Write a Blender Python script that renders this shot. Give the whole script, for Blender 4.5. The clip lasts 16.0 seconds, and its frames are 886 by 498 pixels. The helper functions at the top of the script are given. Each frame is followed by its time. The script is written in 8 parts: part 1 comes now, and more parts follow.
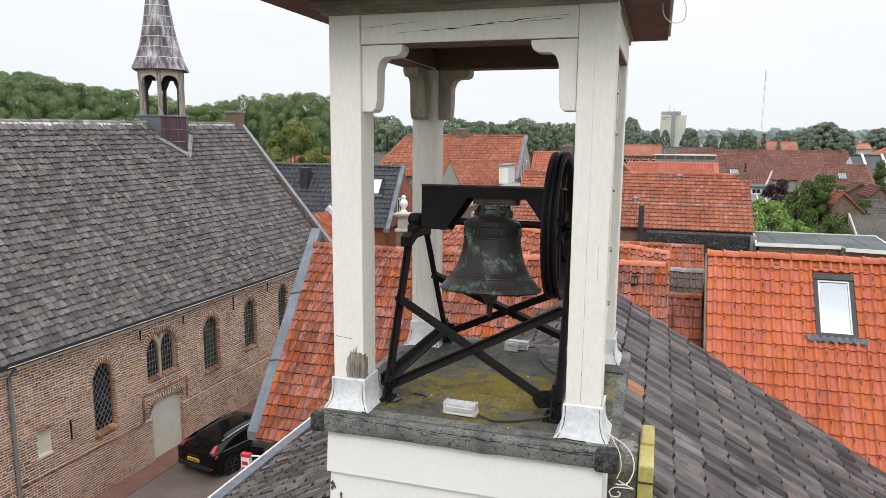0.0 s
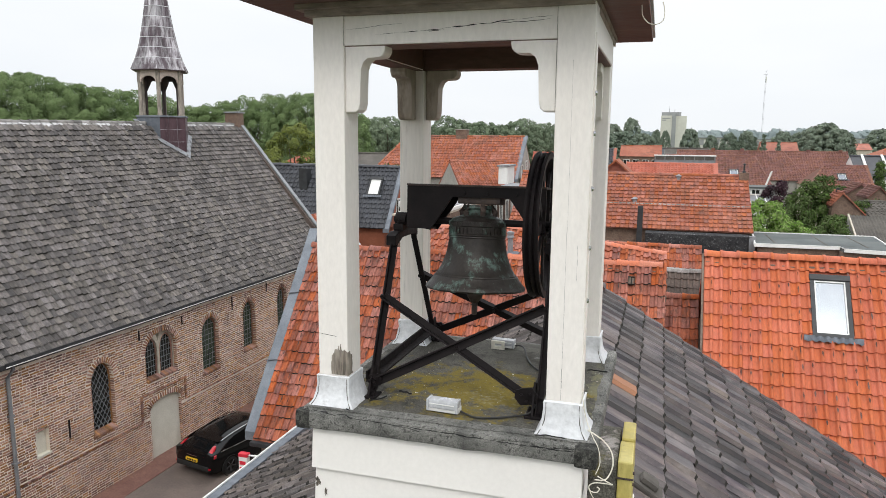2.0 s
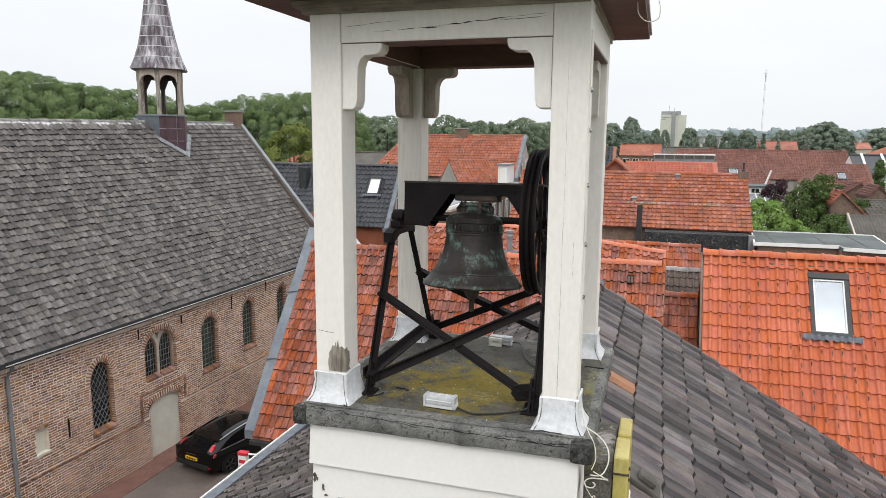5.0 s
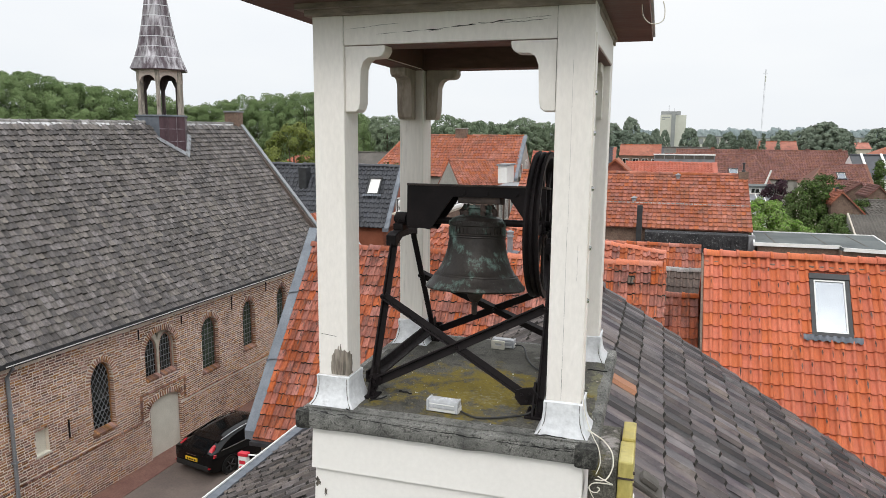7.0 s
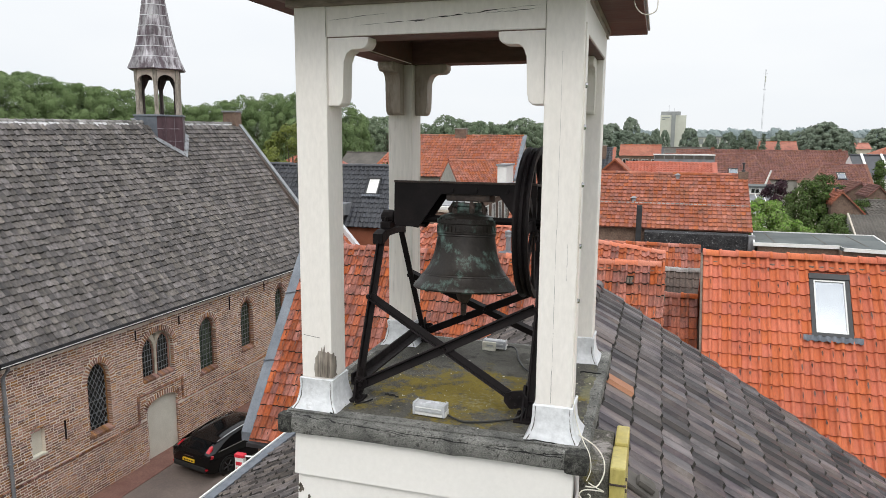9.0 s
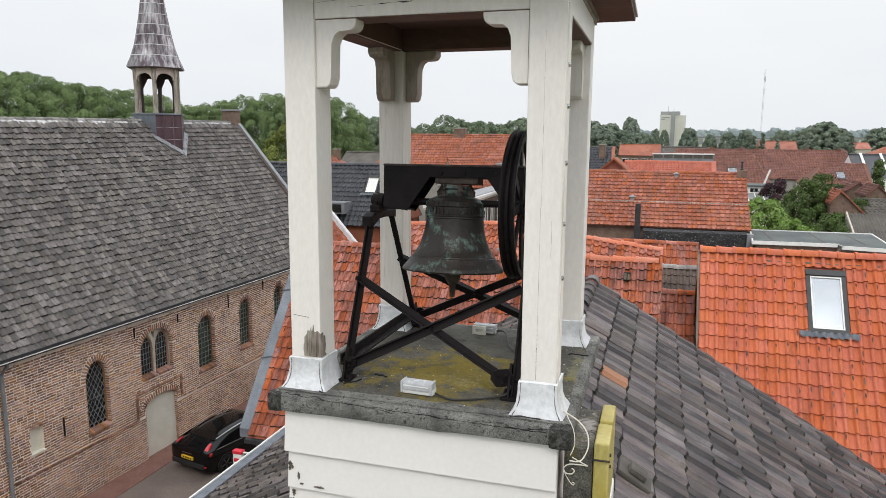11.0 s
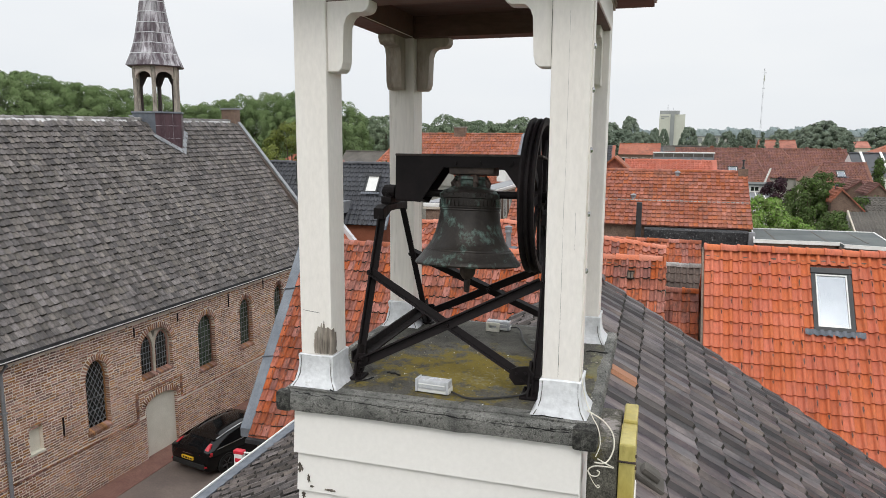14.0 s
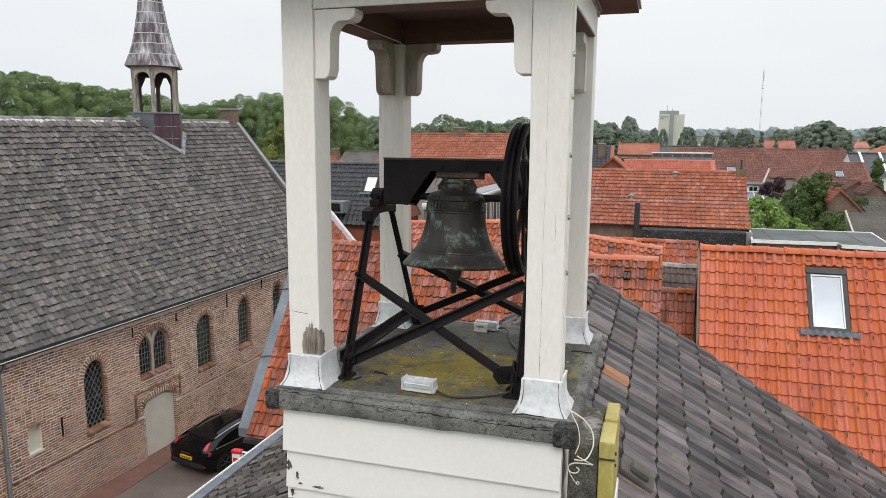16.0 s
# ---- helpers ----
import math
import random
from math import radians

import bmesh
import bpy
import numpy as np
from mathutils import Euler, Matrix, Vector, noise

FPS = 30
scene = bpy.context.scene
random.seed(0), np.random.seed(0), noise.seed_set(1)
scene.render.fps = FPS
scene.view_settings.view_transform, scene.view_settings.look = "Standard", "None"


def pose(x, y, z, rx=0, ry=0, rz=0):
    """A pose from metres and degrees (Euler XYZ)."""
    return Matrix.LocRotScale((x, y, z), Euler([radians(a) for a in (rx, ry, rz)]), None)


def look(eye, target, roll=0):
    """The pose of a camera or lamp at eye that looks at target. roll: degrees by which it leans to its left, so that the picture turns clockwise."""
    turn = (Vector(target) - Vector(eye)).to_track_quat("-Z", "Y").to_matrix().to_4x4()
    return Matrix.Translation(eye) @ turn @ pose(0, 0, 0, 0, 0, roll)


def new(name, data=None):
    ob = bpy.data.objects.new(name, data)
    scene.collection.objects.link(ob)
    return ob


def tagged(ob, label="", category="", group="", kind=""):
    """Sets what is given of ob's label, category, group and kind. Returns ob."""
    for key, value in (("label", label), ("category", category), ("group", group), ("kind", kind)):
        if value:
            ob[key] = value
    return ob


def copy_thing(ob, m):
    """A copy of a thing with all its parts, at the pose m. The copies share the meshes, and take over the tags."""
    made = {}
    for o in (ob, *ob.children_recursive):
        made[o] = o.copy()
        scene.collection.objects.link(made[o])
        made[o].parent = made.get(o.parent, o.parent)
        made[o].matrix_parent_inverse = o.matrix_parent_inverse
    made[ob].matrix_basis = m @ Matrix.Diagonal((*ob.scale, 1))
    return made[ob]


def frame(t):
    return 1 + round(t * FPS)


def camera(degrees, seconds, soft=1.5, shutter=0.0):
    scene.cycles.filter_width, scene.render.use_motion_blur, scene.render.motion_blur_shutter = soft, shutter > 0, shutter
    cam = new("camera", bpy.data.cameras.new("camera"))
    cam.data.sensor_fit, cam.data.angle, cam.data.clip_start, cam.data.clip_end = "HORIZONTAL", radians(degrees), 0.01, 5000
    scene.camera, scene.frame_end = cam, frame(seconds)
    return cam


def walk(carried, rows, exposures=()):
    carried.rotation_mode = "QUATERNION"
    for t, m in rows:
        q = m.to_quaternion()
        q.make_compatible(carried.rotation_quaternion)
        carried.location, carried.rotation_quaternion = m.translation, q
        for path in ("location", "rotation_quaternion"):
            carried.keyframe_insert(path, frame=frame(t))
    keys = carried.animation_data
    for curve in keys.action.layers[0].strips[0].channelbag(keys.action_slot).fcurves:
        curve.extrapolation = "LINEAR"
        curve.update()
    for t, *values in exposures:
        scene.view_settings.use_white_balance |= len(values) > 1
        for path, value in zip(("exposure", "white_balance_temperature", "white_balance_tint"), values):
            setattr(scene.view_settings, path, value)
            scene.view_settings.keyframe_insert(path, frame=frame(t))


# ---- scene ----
cam = camera(65.0, 16.0, soft=0.7)
PATH = [
    (0.0, pose(-0.0790, 0.0097, 10.5996, 81.118, -0.453, 17.201)),
    (0.5, pose(-0.0778, -0.0632, 10.5869, 81.110, -0.465, 17.226)),
    (1.0, pose(-0.0456, -0.0750, 10.6027, 81.103, -0.483, 17.243)),
    (1.5, pose(-0.0188, -0.0388, 10.6127, 81.140, -0.491, 17.246)),
    (2.0, pose(0.0031, -0.0027, 10.5974, 81.169, -0.470, 17.243)),
    (2.5, pose(0.0130, 0.0042, 10.6035, 81.108, -0.469, 17.231)),
    (3.0, pose(-0.0089, 0.0414, 10.6310, 81.120, -0.434, 17.212)),
    (3.5, pose(-0.0284, 0.0665, 10.6173, 81.125, -0.430, 17.215)),
    (4.0, pose(0.0025, 0.0392, 10.6035, 81.101, -0.463, 17.225)),
    (6.5, pose(0.0236, -0.0254, 10.5832, 81.106, -0.436, 17.206)),
    (7.0, pose(0.0000, 0.0000, 10.6000, 81.100, -0.450, 17.200)),
    (7.5, pose(-0.0151, 0.0431, 10.5970, 81.110, -0.455, 17.198)),
    (8.0, pose(-0.0084, 0.0813, 10.5869, 81.118, -0.446, 17.193)),
    (8.5, pose(0.0117, 0.0986, 10.5733, 81.132, -0.451, 17.206)),
    (9.0, pose(0.0272, 0.1052, 10.5785, 81.129, -0.434, 17.208)),
    (11.5, pose(0.0982, 0.0699, 10.4834, 81.156, -0.397, 17.187)),
    (12.0, pose(0.0884, 0.1049, 10.4784, 81.153, -0.409, 17.202)),
    (12.5, pose(0.0636, 0.1684, 10.4726, 81.139, -0.391, 17.167)),
    (13.0, pose(0.0166, 0.1885, 10.4560, 81.108, -0.365, 17.155)),
    (13.5, pose(0.0077, 0.1823, 10.4585, 81.127, -0.374, 17.140)),
    (14.0, pose(-0.0084, 0.1667, 10.4515, 81.108, -0.351, 17.125)),
    (14.5, pose(-0.0122, 0.1669, 10.4446, 81.113, -0.361, 17.120)),
    (15.0, pose(0.0022, 0.1644, 10.4708, 81.111, -0.346, 17.117)),
    (15.5, pose(0.0352, 0.1362, 10.4774, 81.105, -0.342, 17.111)),
    (16.0, pose(0.0675, 0.1236, 10.4717, 81.109, -0.345, 17.091)),
]
walk(cam, PATH, exposures=((0.0, 0.09), (4.0, 0.09), (7.0, 0.04), (9.0, 0.06), (11.5, -0.04), (16.0, -0.05)))

# ---- overcast sky and a weak, wide sun ----
world = bpy.data.worlds.new("overcast_sky")
scene.world = world
world.use_nodes = True
wn, wl = world.node_tree.nodes, world.node_tree.links
wn.clear()
w_out = wn.new("ShaderNodeOutputWorld")
w_bg = wn.new("ShaderNodeBackground")
w_sky = wn.new("ShaderNodeTexSky")
w_sky.sky_type = "NISHITA"
w_sky.sun_disc = False
w_sky.sun_elevation = radians(50)
w_sky.sun_rotation = radians(166)
w_geo = wn.new("ShaderNodeTexCoord")
w_sep = wn.new("ShaderNodeSeparateXYZ")
w_ramp = wn.new("ShaderNodeValToRGB")
w_noise = wn.new("ShaderNodeTexNoise")
w_noise.inputs["Scale"].default_value = 1.6
w_noise.inputs["Detail"].default_value = 4
w_map = wn.new("ShaderNodeMapping")
w_map.inputs["Scale"].default_value = (1, 1, 3.5)
w_cloud = wn.new("ShaderNodeMix")
w_cloud.data_type, w_cloud.blend_type = "RGBA", "MULTIPLY"
w_cloud.inputs[0].default_value = 1.0
w_nr = wn.new("ShaderNodeValToRGB")
w_nr.color_ramp.elements[0].color = (0.93, 0.95, 0.98, 1)
w_nr.color_ramp.elements[0].position = 0.35
w_nr.color_ramp.elements[1].color = (1.02, 1.02, 1.02, 1)
w_nr.color_ramp.elements[1].position = 0.65
w_mix = wn.new("ShaderNodeMix")
w_mix.data_type = "RGBA"
w_mix.inputs[0].default_value = 0.97
w_sc = wn.new("ShaderNodeMix")
w_sc.data_type, w_sc.blend_type = "RGBA", "MULTIPLY"
w_sc.inputs[0].default_value = 1.0
w_sc.inputs[7].default_value = (0.1, 0.1, 0.1, 1)
# cloud cover: brightness grows smoothly from the horizon to the zenith
ramp = w_ramp.color_ramp
ramp.elements[0].position, ramp.elements[0].color = 0.0, (0.875, 0.90, 0.925, 1)
ramp.elements[1].position, ramp.elements[1].color = 1.0, (1.92, 1.95, 1.98, 1)
for at, col in ((0.14, (0.915, 0.935, 0.955, 1)), (0.26, (0.985, 0.995, 1.005, 1)), (0.45, (1.52, 1.54, 1.55, 1))):
    el = ramp.elements.new(at)
    el.color = col
wl.new(w_geo.outputs["Generated"], w_sep.inputs[0])
wl.new(w_sep.outputs[2], w_ramp.inputs[0])
wl.new(w_geo.outputs["Generated"], w_map.inputs[0])
wl.new(w_map.outputs[0], w_noise.inputs["Vector"])
wl.new(w_noise.outputs["Fac"], w_nr.inputs[0])
wl.new(w_ramp.outputs[0], w_cloud.inputs[6])
wl.new(w_nr.outputs[0], w_cloud.inputs[7])
wl.new(w_sky.outputs[0], w_sc.inputs[6])
wl.new(w_sc.outputs[2], w_mix.inputs[6])
wl.new(w_cloud.outputs[2], w_mix.inputs[7])
wl.new(w_mix.outputs[2], w_bg.inputs[0])
wl.new(w_bg.outputs[0], w_out.inputs[0])
w_bg.inputs[1].default_value = 1.0

sun = new("sun", bpy.data.lights.new("sun", "SUN"))
sun.data.energy, sun.data.angle, sun.data.color = 0.9, radians(25), (1.0, 0.96, 0.9)
sun.matrix_world = look((3, -12, 14), (0, 0, 0))

# ---- materials ----
def mat(name, a, b, rough=0.8, s1=2.0, s2=30.0, fine=0.25, bump=0.3, bump_size=0.01, metal=0.0, rand=0.0,
        stain=None, stain_at=0.62, stain_scale=1.0, stain_mix=0.8, hue=0.0, spec=0.4, stretch=(1, 1, 1), local=False):
    """a and b: two base colours mixed by coarse noise; fine grain; stains with a shape of their own; rand: piece to piece."""
    m = bpy.data.materials.new(name)
    m.use_nodes = True
    n, l = m.node_tree.nodes, m.node_tree.links
    p = n["Principled BSDF"]
    p.inputs["Roughness"].default_value = rough
    p.inputs["Metallic"].default_value = metal
    p.inputs["Specular IOR Level"].default_value = spec
    if local:
        co = n.new("ShaderNodeTexCoord").outputs["Object"]
    else:
        co = n.new("ShaderNodeNewGeometry").outputs["Position"]
    mp = n.new("ShaderNodeMapping")
    mp.inputs["Scale"].default_value = stretch
    l.new(co, mp.inputs[0])
    co = mp.outputs[0]

    def tex(scale, detail=5.0, rough_n=0.6):
        t = n.new("ShaderNodeTexNoise")
        t.inputs["Scale"].default_value, t.inputs["Detail"].default_value, t.inputs["Roughness"].default_value = scale, detail, rough_n
        l.new(co, t.inputs["Vector"])
        return t.outputs["Fac"]

    def span(v, lo, hi, to0=0.0, to1=1.0):
        r = n.new("ShaderNodeMapRange")
        r.inputs[1].default_value, r.inputs[2].default_value, r.inputs[3].default_value, r.inputs[4].default_value = lo, hi, to0, to1
        l.new(v, r.inputs[0])
        return r.outputs[0]

    def mixc(f, x, y, blend="MIX"):
        k = n.new("ShaderNodeMix")
        k.data_type, k.blend_type = "RGBA", blend
        for sock, v in ((k.inputs[0], f), (k.inputs[6], x), (k.inputs[7], y)):
            if isinstance(v, (int, float)):
                sock.default_value = v
            elif isinstance(v, tuple):
                sock.default_value = (*v, 1)
            else:
                l.new(v, sock)
        return k.outputs[2]

    coarse, grain = tex(s1), tex(s2, 4)
    col = mixc(span(coarse, 0.36, 0.64), a, b)
    if rand:
        oi, gi = n.new("ShaderNodeObjectInfo").outputs["Random"], n.new("ShaderNodeNewGeometry").outputs["Random Per Island"]
        add = n.new("ShaderNodeMath")
        add.operation = "ADD"
        l.new(oi, add.inputs[0]), l.new(gi, add.inputs[1])
        fr = n.new("ShaderNodeMath")
        fr.operation = "FRACT"
        l.new(add.outputs[0], fr.inputs[0])
        hs = n.new("ShaderNodeHueSaturation")
        l.new(col, hs.inputs["Color"])
        l.new(span(fr.outputs[0], 0, 1, 1 - rand, 1 + rand), hs.inputs["Value"])
        m7 = n.new("ShaderNodeMath")
        m7.operation = "MULTIPLY"
        m7.inputs[1].default_value = 7.31
        l.new(fr.outputs[0], m7.inputs[0])
        f7 = n.new("ShaderNodeMath")
        f7.operation = "FRACT"
        l.new(m7.outputs[0], f7.inputs[0])
        l.new(span(f7.outputs[0], 0, 1, 0.5 - hue, 0.5 + hue), hs.inputs["Hue"])
        l.new(span(f7.outputs[0], 0, 1, 1 - rand * 0.8, 1 + rand * 0.4), hs.inputs["Saturation"])
        col = hs.outputs["Color"]
    if stain:
        st = tex(stain_scale, 8, 0.7)
        col = mixc(span(st, stain_at, stain_at + 0.1, 0, stain_mix), col, stain)
    col = mixc(1.0, col, span(grain, 0.3, 0.7, 1 - fine, 1 + fine * 0.6), "MULTIPLY")
    l.new(col, p.inputs["Base Color"])
    dr = min(0.1, fine)
    l.new(span(grain, 0.3, 0.7, max(0.02, rough - dr), min(1, rough + dr)), p.inputs["Roughness"])
    if bump:
        bu = n.new("ShaderNodeBump")
        bu.inputs["Strength"].default_value, bu.inputs["Distance"].default_value = bump, bump_size
        l.new(grain, bu.inputs["Height"])
        l.new(bu.outputs[0], p.inputs["Normal"])
    return m


M_CREAM = mat("cream_paint", (0.825, 0.782, 0.737), (0.865, 0.825, 0.783), 0.5, 3, 60, 0.06, 0.15, 0.004, stain=(0.52, 0.48, 0.42), stain_at=0.66, stain_scale=3.5, stain_mix=0.3, stretch=(1, 1, 0.35))
M_CREAM_STREAK = mat("streaked_cream_paint", (0.75, 0.70, 0.645), (0.85, 0.81, 0.76), 0.5, 4, 60, 0.08, 0.15, 0.004, stain=(0.30, 0.25, 0.19), stain_at=0.56, stain_scale=9, stain_mix=0.55, stretch=(1, 1, 0.1))
# dirty cream paint, darkened further by the shade under the turret roof
M_CREAM_DIRTY_SHADE = mat("dirty_shaded_cream_paint", (0.33, 0.275, 0.225), (0.50, 0.43, 0.37), 0.6, 4, 50, 0.15, 0.2, 0.004, stain=(0.13, 0.085, 0.06), stain_at=0.52, stain_scale=4.5, stain_mix=0.7, stretch=(1, 1, 0.25))
M_WHITE = mat("white_board_paint", (0.755, 0.732, 0.70), (0.785, 0.76, 0.727), 0.5, 2, 50, 0.03, 0.12, 0.003, stain=(0.6, 0.57, 0.52), stain_at=0.68, stain_scale=3, stain_mix=0.3)
M_ROT = mat("rotten_wood", (0.21, 0.175, 0.145), (0.40, 0.36, 0.31), 0.9, 18, 90, 0.6, 0.9, 0.01, stretch=(1, 1, 0.1))
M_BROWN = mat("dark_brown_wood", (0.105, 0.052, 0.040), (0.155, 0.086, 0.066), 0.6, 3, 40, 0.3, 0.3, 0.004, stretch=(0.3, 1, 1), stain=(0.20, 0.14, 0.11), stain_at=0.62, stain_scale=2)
M_EAVE = mat("weathered_brown_eave_wood", (0.24, 0.195, 0.16), (0.40, 0.345, 0.29), 0.75, 4, 45, 0.35, 0.4, 0.005, stretch=(0.25, 0.25, 1), stain=(0.09, 0.065, 0.05), stain_at=0.55, stain_scale=5)
M_LEAD = mat("lead_sheet", (0.60, 0.61, 0.63), (0.72, 0.73, 0.75), 0.6, 5, 40, 0.14, 0.4, 0.006, metal=0.0, stain=(0.30, 0.29, 0.285), stain_at=0.63, stain_scale=12, stain_mix=0.5)
M_LEAD_DARK = mat("dark_lead_apron", (0.09, 0.102, 0.122), (0.14, 0.155, 0.18), 0.6, 6, 30, 0.2, 0.3, 0.004)
M_SLATE_ROUGH = mat("blackened_flaking_slate", (0.015, 0.015, 0.017), (0.045, 0.045, 0.048), 0.8, 4, 30, 0.6, 0.6, 0.01, stain=(0.30, 0.30, 0.31), stain_at=0.57, stain_scale=9, stain_mix=0.8)
M_FLAKED = mat("weathered_dark_bare_wood", (0.055, 0.046, 0.038), (0.20, 0.17, 0.14), 0.9, 40, 120, 0.5, 0.5, 0.004)
M_LICHEN = mat("pale_lichen", (0.20, 0.19, 0.12), (0.36, 0.35, 0.27), 0.95, 20, 80, 0.3, 0, rand=0.4)
M_LEAD_BLUE = mat("blue_grey_lead_sheet", (0.135, 0.152, 0.178), (0.20, 0.222, 0.25), 0.55, 2, 25, 0.2, 0.2, 0.005, metal=0.2)
M_FELT = mat("roofing_felt", (0.125, 0.125, 0.116), (0.285, 0.28, 0.26), 0.92, 8, 260, 0.85, 0.9, 0.006, stain=(0.025, 0.025, 0.022), stain_at=0.53, stain_scale=55, stain_mix=0.85)
M_FELT_BLACK = mat("blackened_felt", (0.03, 0.03, 0.027), (0.12, 0.118, 0.105), 0.92, 30, 260, 0.85, 0.9, 0.006, stain=(0.012, 0.012, 0.011), stain_at=0.48, stain_scale=40, stain_mix=0.85)
M_MOSS = mat("mossy_felt", (0.070, 0.066, 0.055), (0.130, 0.124, 0.106), 0.95, 6, 170, 0.75, 0.9, 0.006, stain=(0.030, 0.028, 0.024), stain_at=0.54, stain_scale=14, stain_mix=0.7)
M_IRON = mat("black_painted_steel", (0.0078, 0.0062, 0.0068), (0.0145, 0.0108, 0.0113), 0.62, 6, 50, 0.35, 0.25, 0.003, stain=(0.045, 0.025, 0.02), stain_at=0.64, stain_scale=9, stain_mix=0.5, spec=0.16)
M_RUST = mat("rusty_steel", (0.03, 0.024, 0.022), (0.085, 0.06, 0.05), 0.75, 9, 60, 0.4, 0.5, 0.003)
M_BRONZE = mat("verdigris_bronze", (0.020, 0.0158, 0.0138), (0.034, 0.029, 0.0245), 0.46, 4, 60, 0.4, 0.35, 0.003, metal=0.2, stain=(0.18, 0.30, 0.262), stain_at=0.52, stain_scale=8, stain_mix=0.58, stretch=(1, 1, 0.7), spec=0.35)
M_BRONZE_IN = mat("dark_bronze_inside", (0.012, 0.011, 0.01), (0.02, 0.018, 0.016), 0.7, 5, 40, 0.3, 0.2, 0.003)
M_YELLOW = mat("yellow_painted_wood", (0.40, 0.32, 0.075), (0.52, 0.45, 0.16), 0.45, 5, 40, 0.15, 0.2, 0.003, stain=(0.20, 0.15, 0.04), stain_at=0.60, stain_scale=9, stain_mix=0.6, stretch=(1, 1, 0.4))
M_PLASTIC = mat("white_plastic", (0.68, 0.68, 0.66), (0.74, 0.74, 0.72), 0.35, 6, 40, 0.05, 0)
M_FROST = mat("frosted_lamp_glass", (0.44, 0.45, 0.47), (0.54, 0.55, 0.57), 0.25, 12, 40, 0.08, 0)
M_CABLE_W = mat("white_cable", (0.62, 0.59, 0.50), (0.7, 0.67, 0.58), 0.5, 10, 40, 0.1, 0)
M_CABLE_B = mat("black_cable", (0.02, 0.02, 0.02), (0.03, 0.03, 0.03), 0.5, 10, 40, 0.1, 0)
M_DARK = mat("dark_void", (0.01, 0.01, 0.01), (0.015, 0.015, 0.015), 0.9, 5, 30, 0.1, 0)
M_TILE_GREY = mat("grey_concrete_tile", (0.036, 0.029, 0.036), (0.112, 0.088, 0.083), 0.50, 5.0, 70, 0.25, 0.3, 0.004, rand=0.75, hue=0.04, stain=(0.27, 0.255, 0.245), stain_at=0.595, stain_scale=4.5, stain_mix=0.5, stretch=(0.4, 1, 0.4))
M_TILE_DARK = mat("blackened_concrete_tile", (0.080, 0.066, 0.064), (0.150, 0.126, 0.118), 0.65, 4, 60, 0.4, 0.5, 0.006, rand=0.6, hue=0.03, stain=(0.022, 0.020, 0.019), stain_at=0.60, stain_scale=9, stain_mix=0.7)
M_TILE_BROWN = mat("orange_brown_concrete_tile", (0.30, 0.14, 0.08), (0.36, 0.18, 0.10), 0.8, 2.5, 60, 0.25, 0.4, 0.004)
M_TILE_CHURCH = mat("weathered_slate_grey_tile", (0.090, 0.077, 0.072), (0.146, 0.128, 0.119), 0.56, 3.5, 34, 0.55, 0.6, 0.008, rand=0.52, hue=0.03, stain=(0.032, 0.027, 0.025), stain_at=0.535, stain_scale=6, stain_mix=0.68, stretch=(0.35, 1, 0.35))
M_TILE_ORANGE = mat("orange_clay_tile", (0.455, 0.108, 0.047), (0.525, 0.142, 0.064), 0.78, 1.2, 30, 0.2, 0.35, 0.005, rand=0.08, hue=0.004, stain=(0.19, 0.062, 0.04), stain_at=0.60, stain_scale=5.5, stain_mix=0.6, stretch=(1, 0.35, 0.35))
M_TILE_OLD = mat("old_orange_clay_tile", (0.26, 0.066, 0.034), (0.41, 0.120, 0.060), 0.8, 2.5, 30, 0.35, 0.4, 0.005, rand=0.28, hue=0.005, stain=(0.10, 0.050, 0.038), stain_at=0.52, stain_scale=9, stain_mix=0.68, stretch=(1, 0.4, 0.4))
M_TILE_NEW = mat("pale_new_orange_tile", (0.50, 0.155, 0.085), (0.58, 0.20, 0.12), 0.8, 3, 30, 0.2, 0.3, 0.004, rand=0.14, stain=(0.30, 0.10, 0.06), stain_at=0.6, stain_scale=4, stain_mix=0.5)
M_TILE_PINK = mat("plain_light_red_tile", (0.41, 0.115, 0.072), (0.47, 0.145, 0.095), 0.8, 1.0, 12, 0.2, 0.3, 0.006, rand=0.08, stain=(0.30, 0.08, 0.05), stain_at=0.6, stain_scale=1.5, stain_mix=0.4)
M_TILE_FAR = mat("faded_red_clay_tile", (0.285, 0.080, 0.040), (0.36, 0.118, 0.064), 0.8, 0.5, 6, 0.35, 0.3, 0.01, rand=0.2, hue=0.005, stain=(0.135, 0.070, 0.05), stain_at=0.53, stain_scale=0.8, stain_mix=0.55)
M_TILE_RED = mat("brown_red_tile", (0.155, 0.062, 0.046), (0.21, 0.088, 0.066), 0.8, 0.3, 4, 0.3, 0.3, 0.01, rand=0.2, hue=0.012, stain=(0.12, 0.065, 0.052), stain_at=0.58, stain_scale=0.4, stain_mix=0.5)
M_TILE_BLACK = mat("glazed_black_tile", (0.035, 0.037, 0.045), (0.05, 0.053, 0.062), 0.4, 1, 20, 0.2, 0.2, 0.004, rand=0.2)
M_BRICK = mat("old_church_brick", (0.245, 0.108, 0.066), (0.41, 0.208, 0.126), 0.88, 0.8, 40, 0.3, 0.4, 0.004, rand=0.46, hue=0.018, stain=(0.125, 0.074, 0.054), stain_at=0.58, stain_scale=0.9, stain_mix=0.45)
M_BRICK_RED = mat("red_brick", (0.24, 0.075, 0.05), (0.31, 0.11, 0.075), 0.88, 1, 40, 0.3, 0.5, 0.005, rand=0.3, hue=0.012)
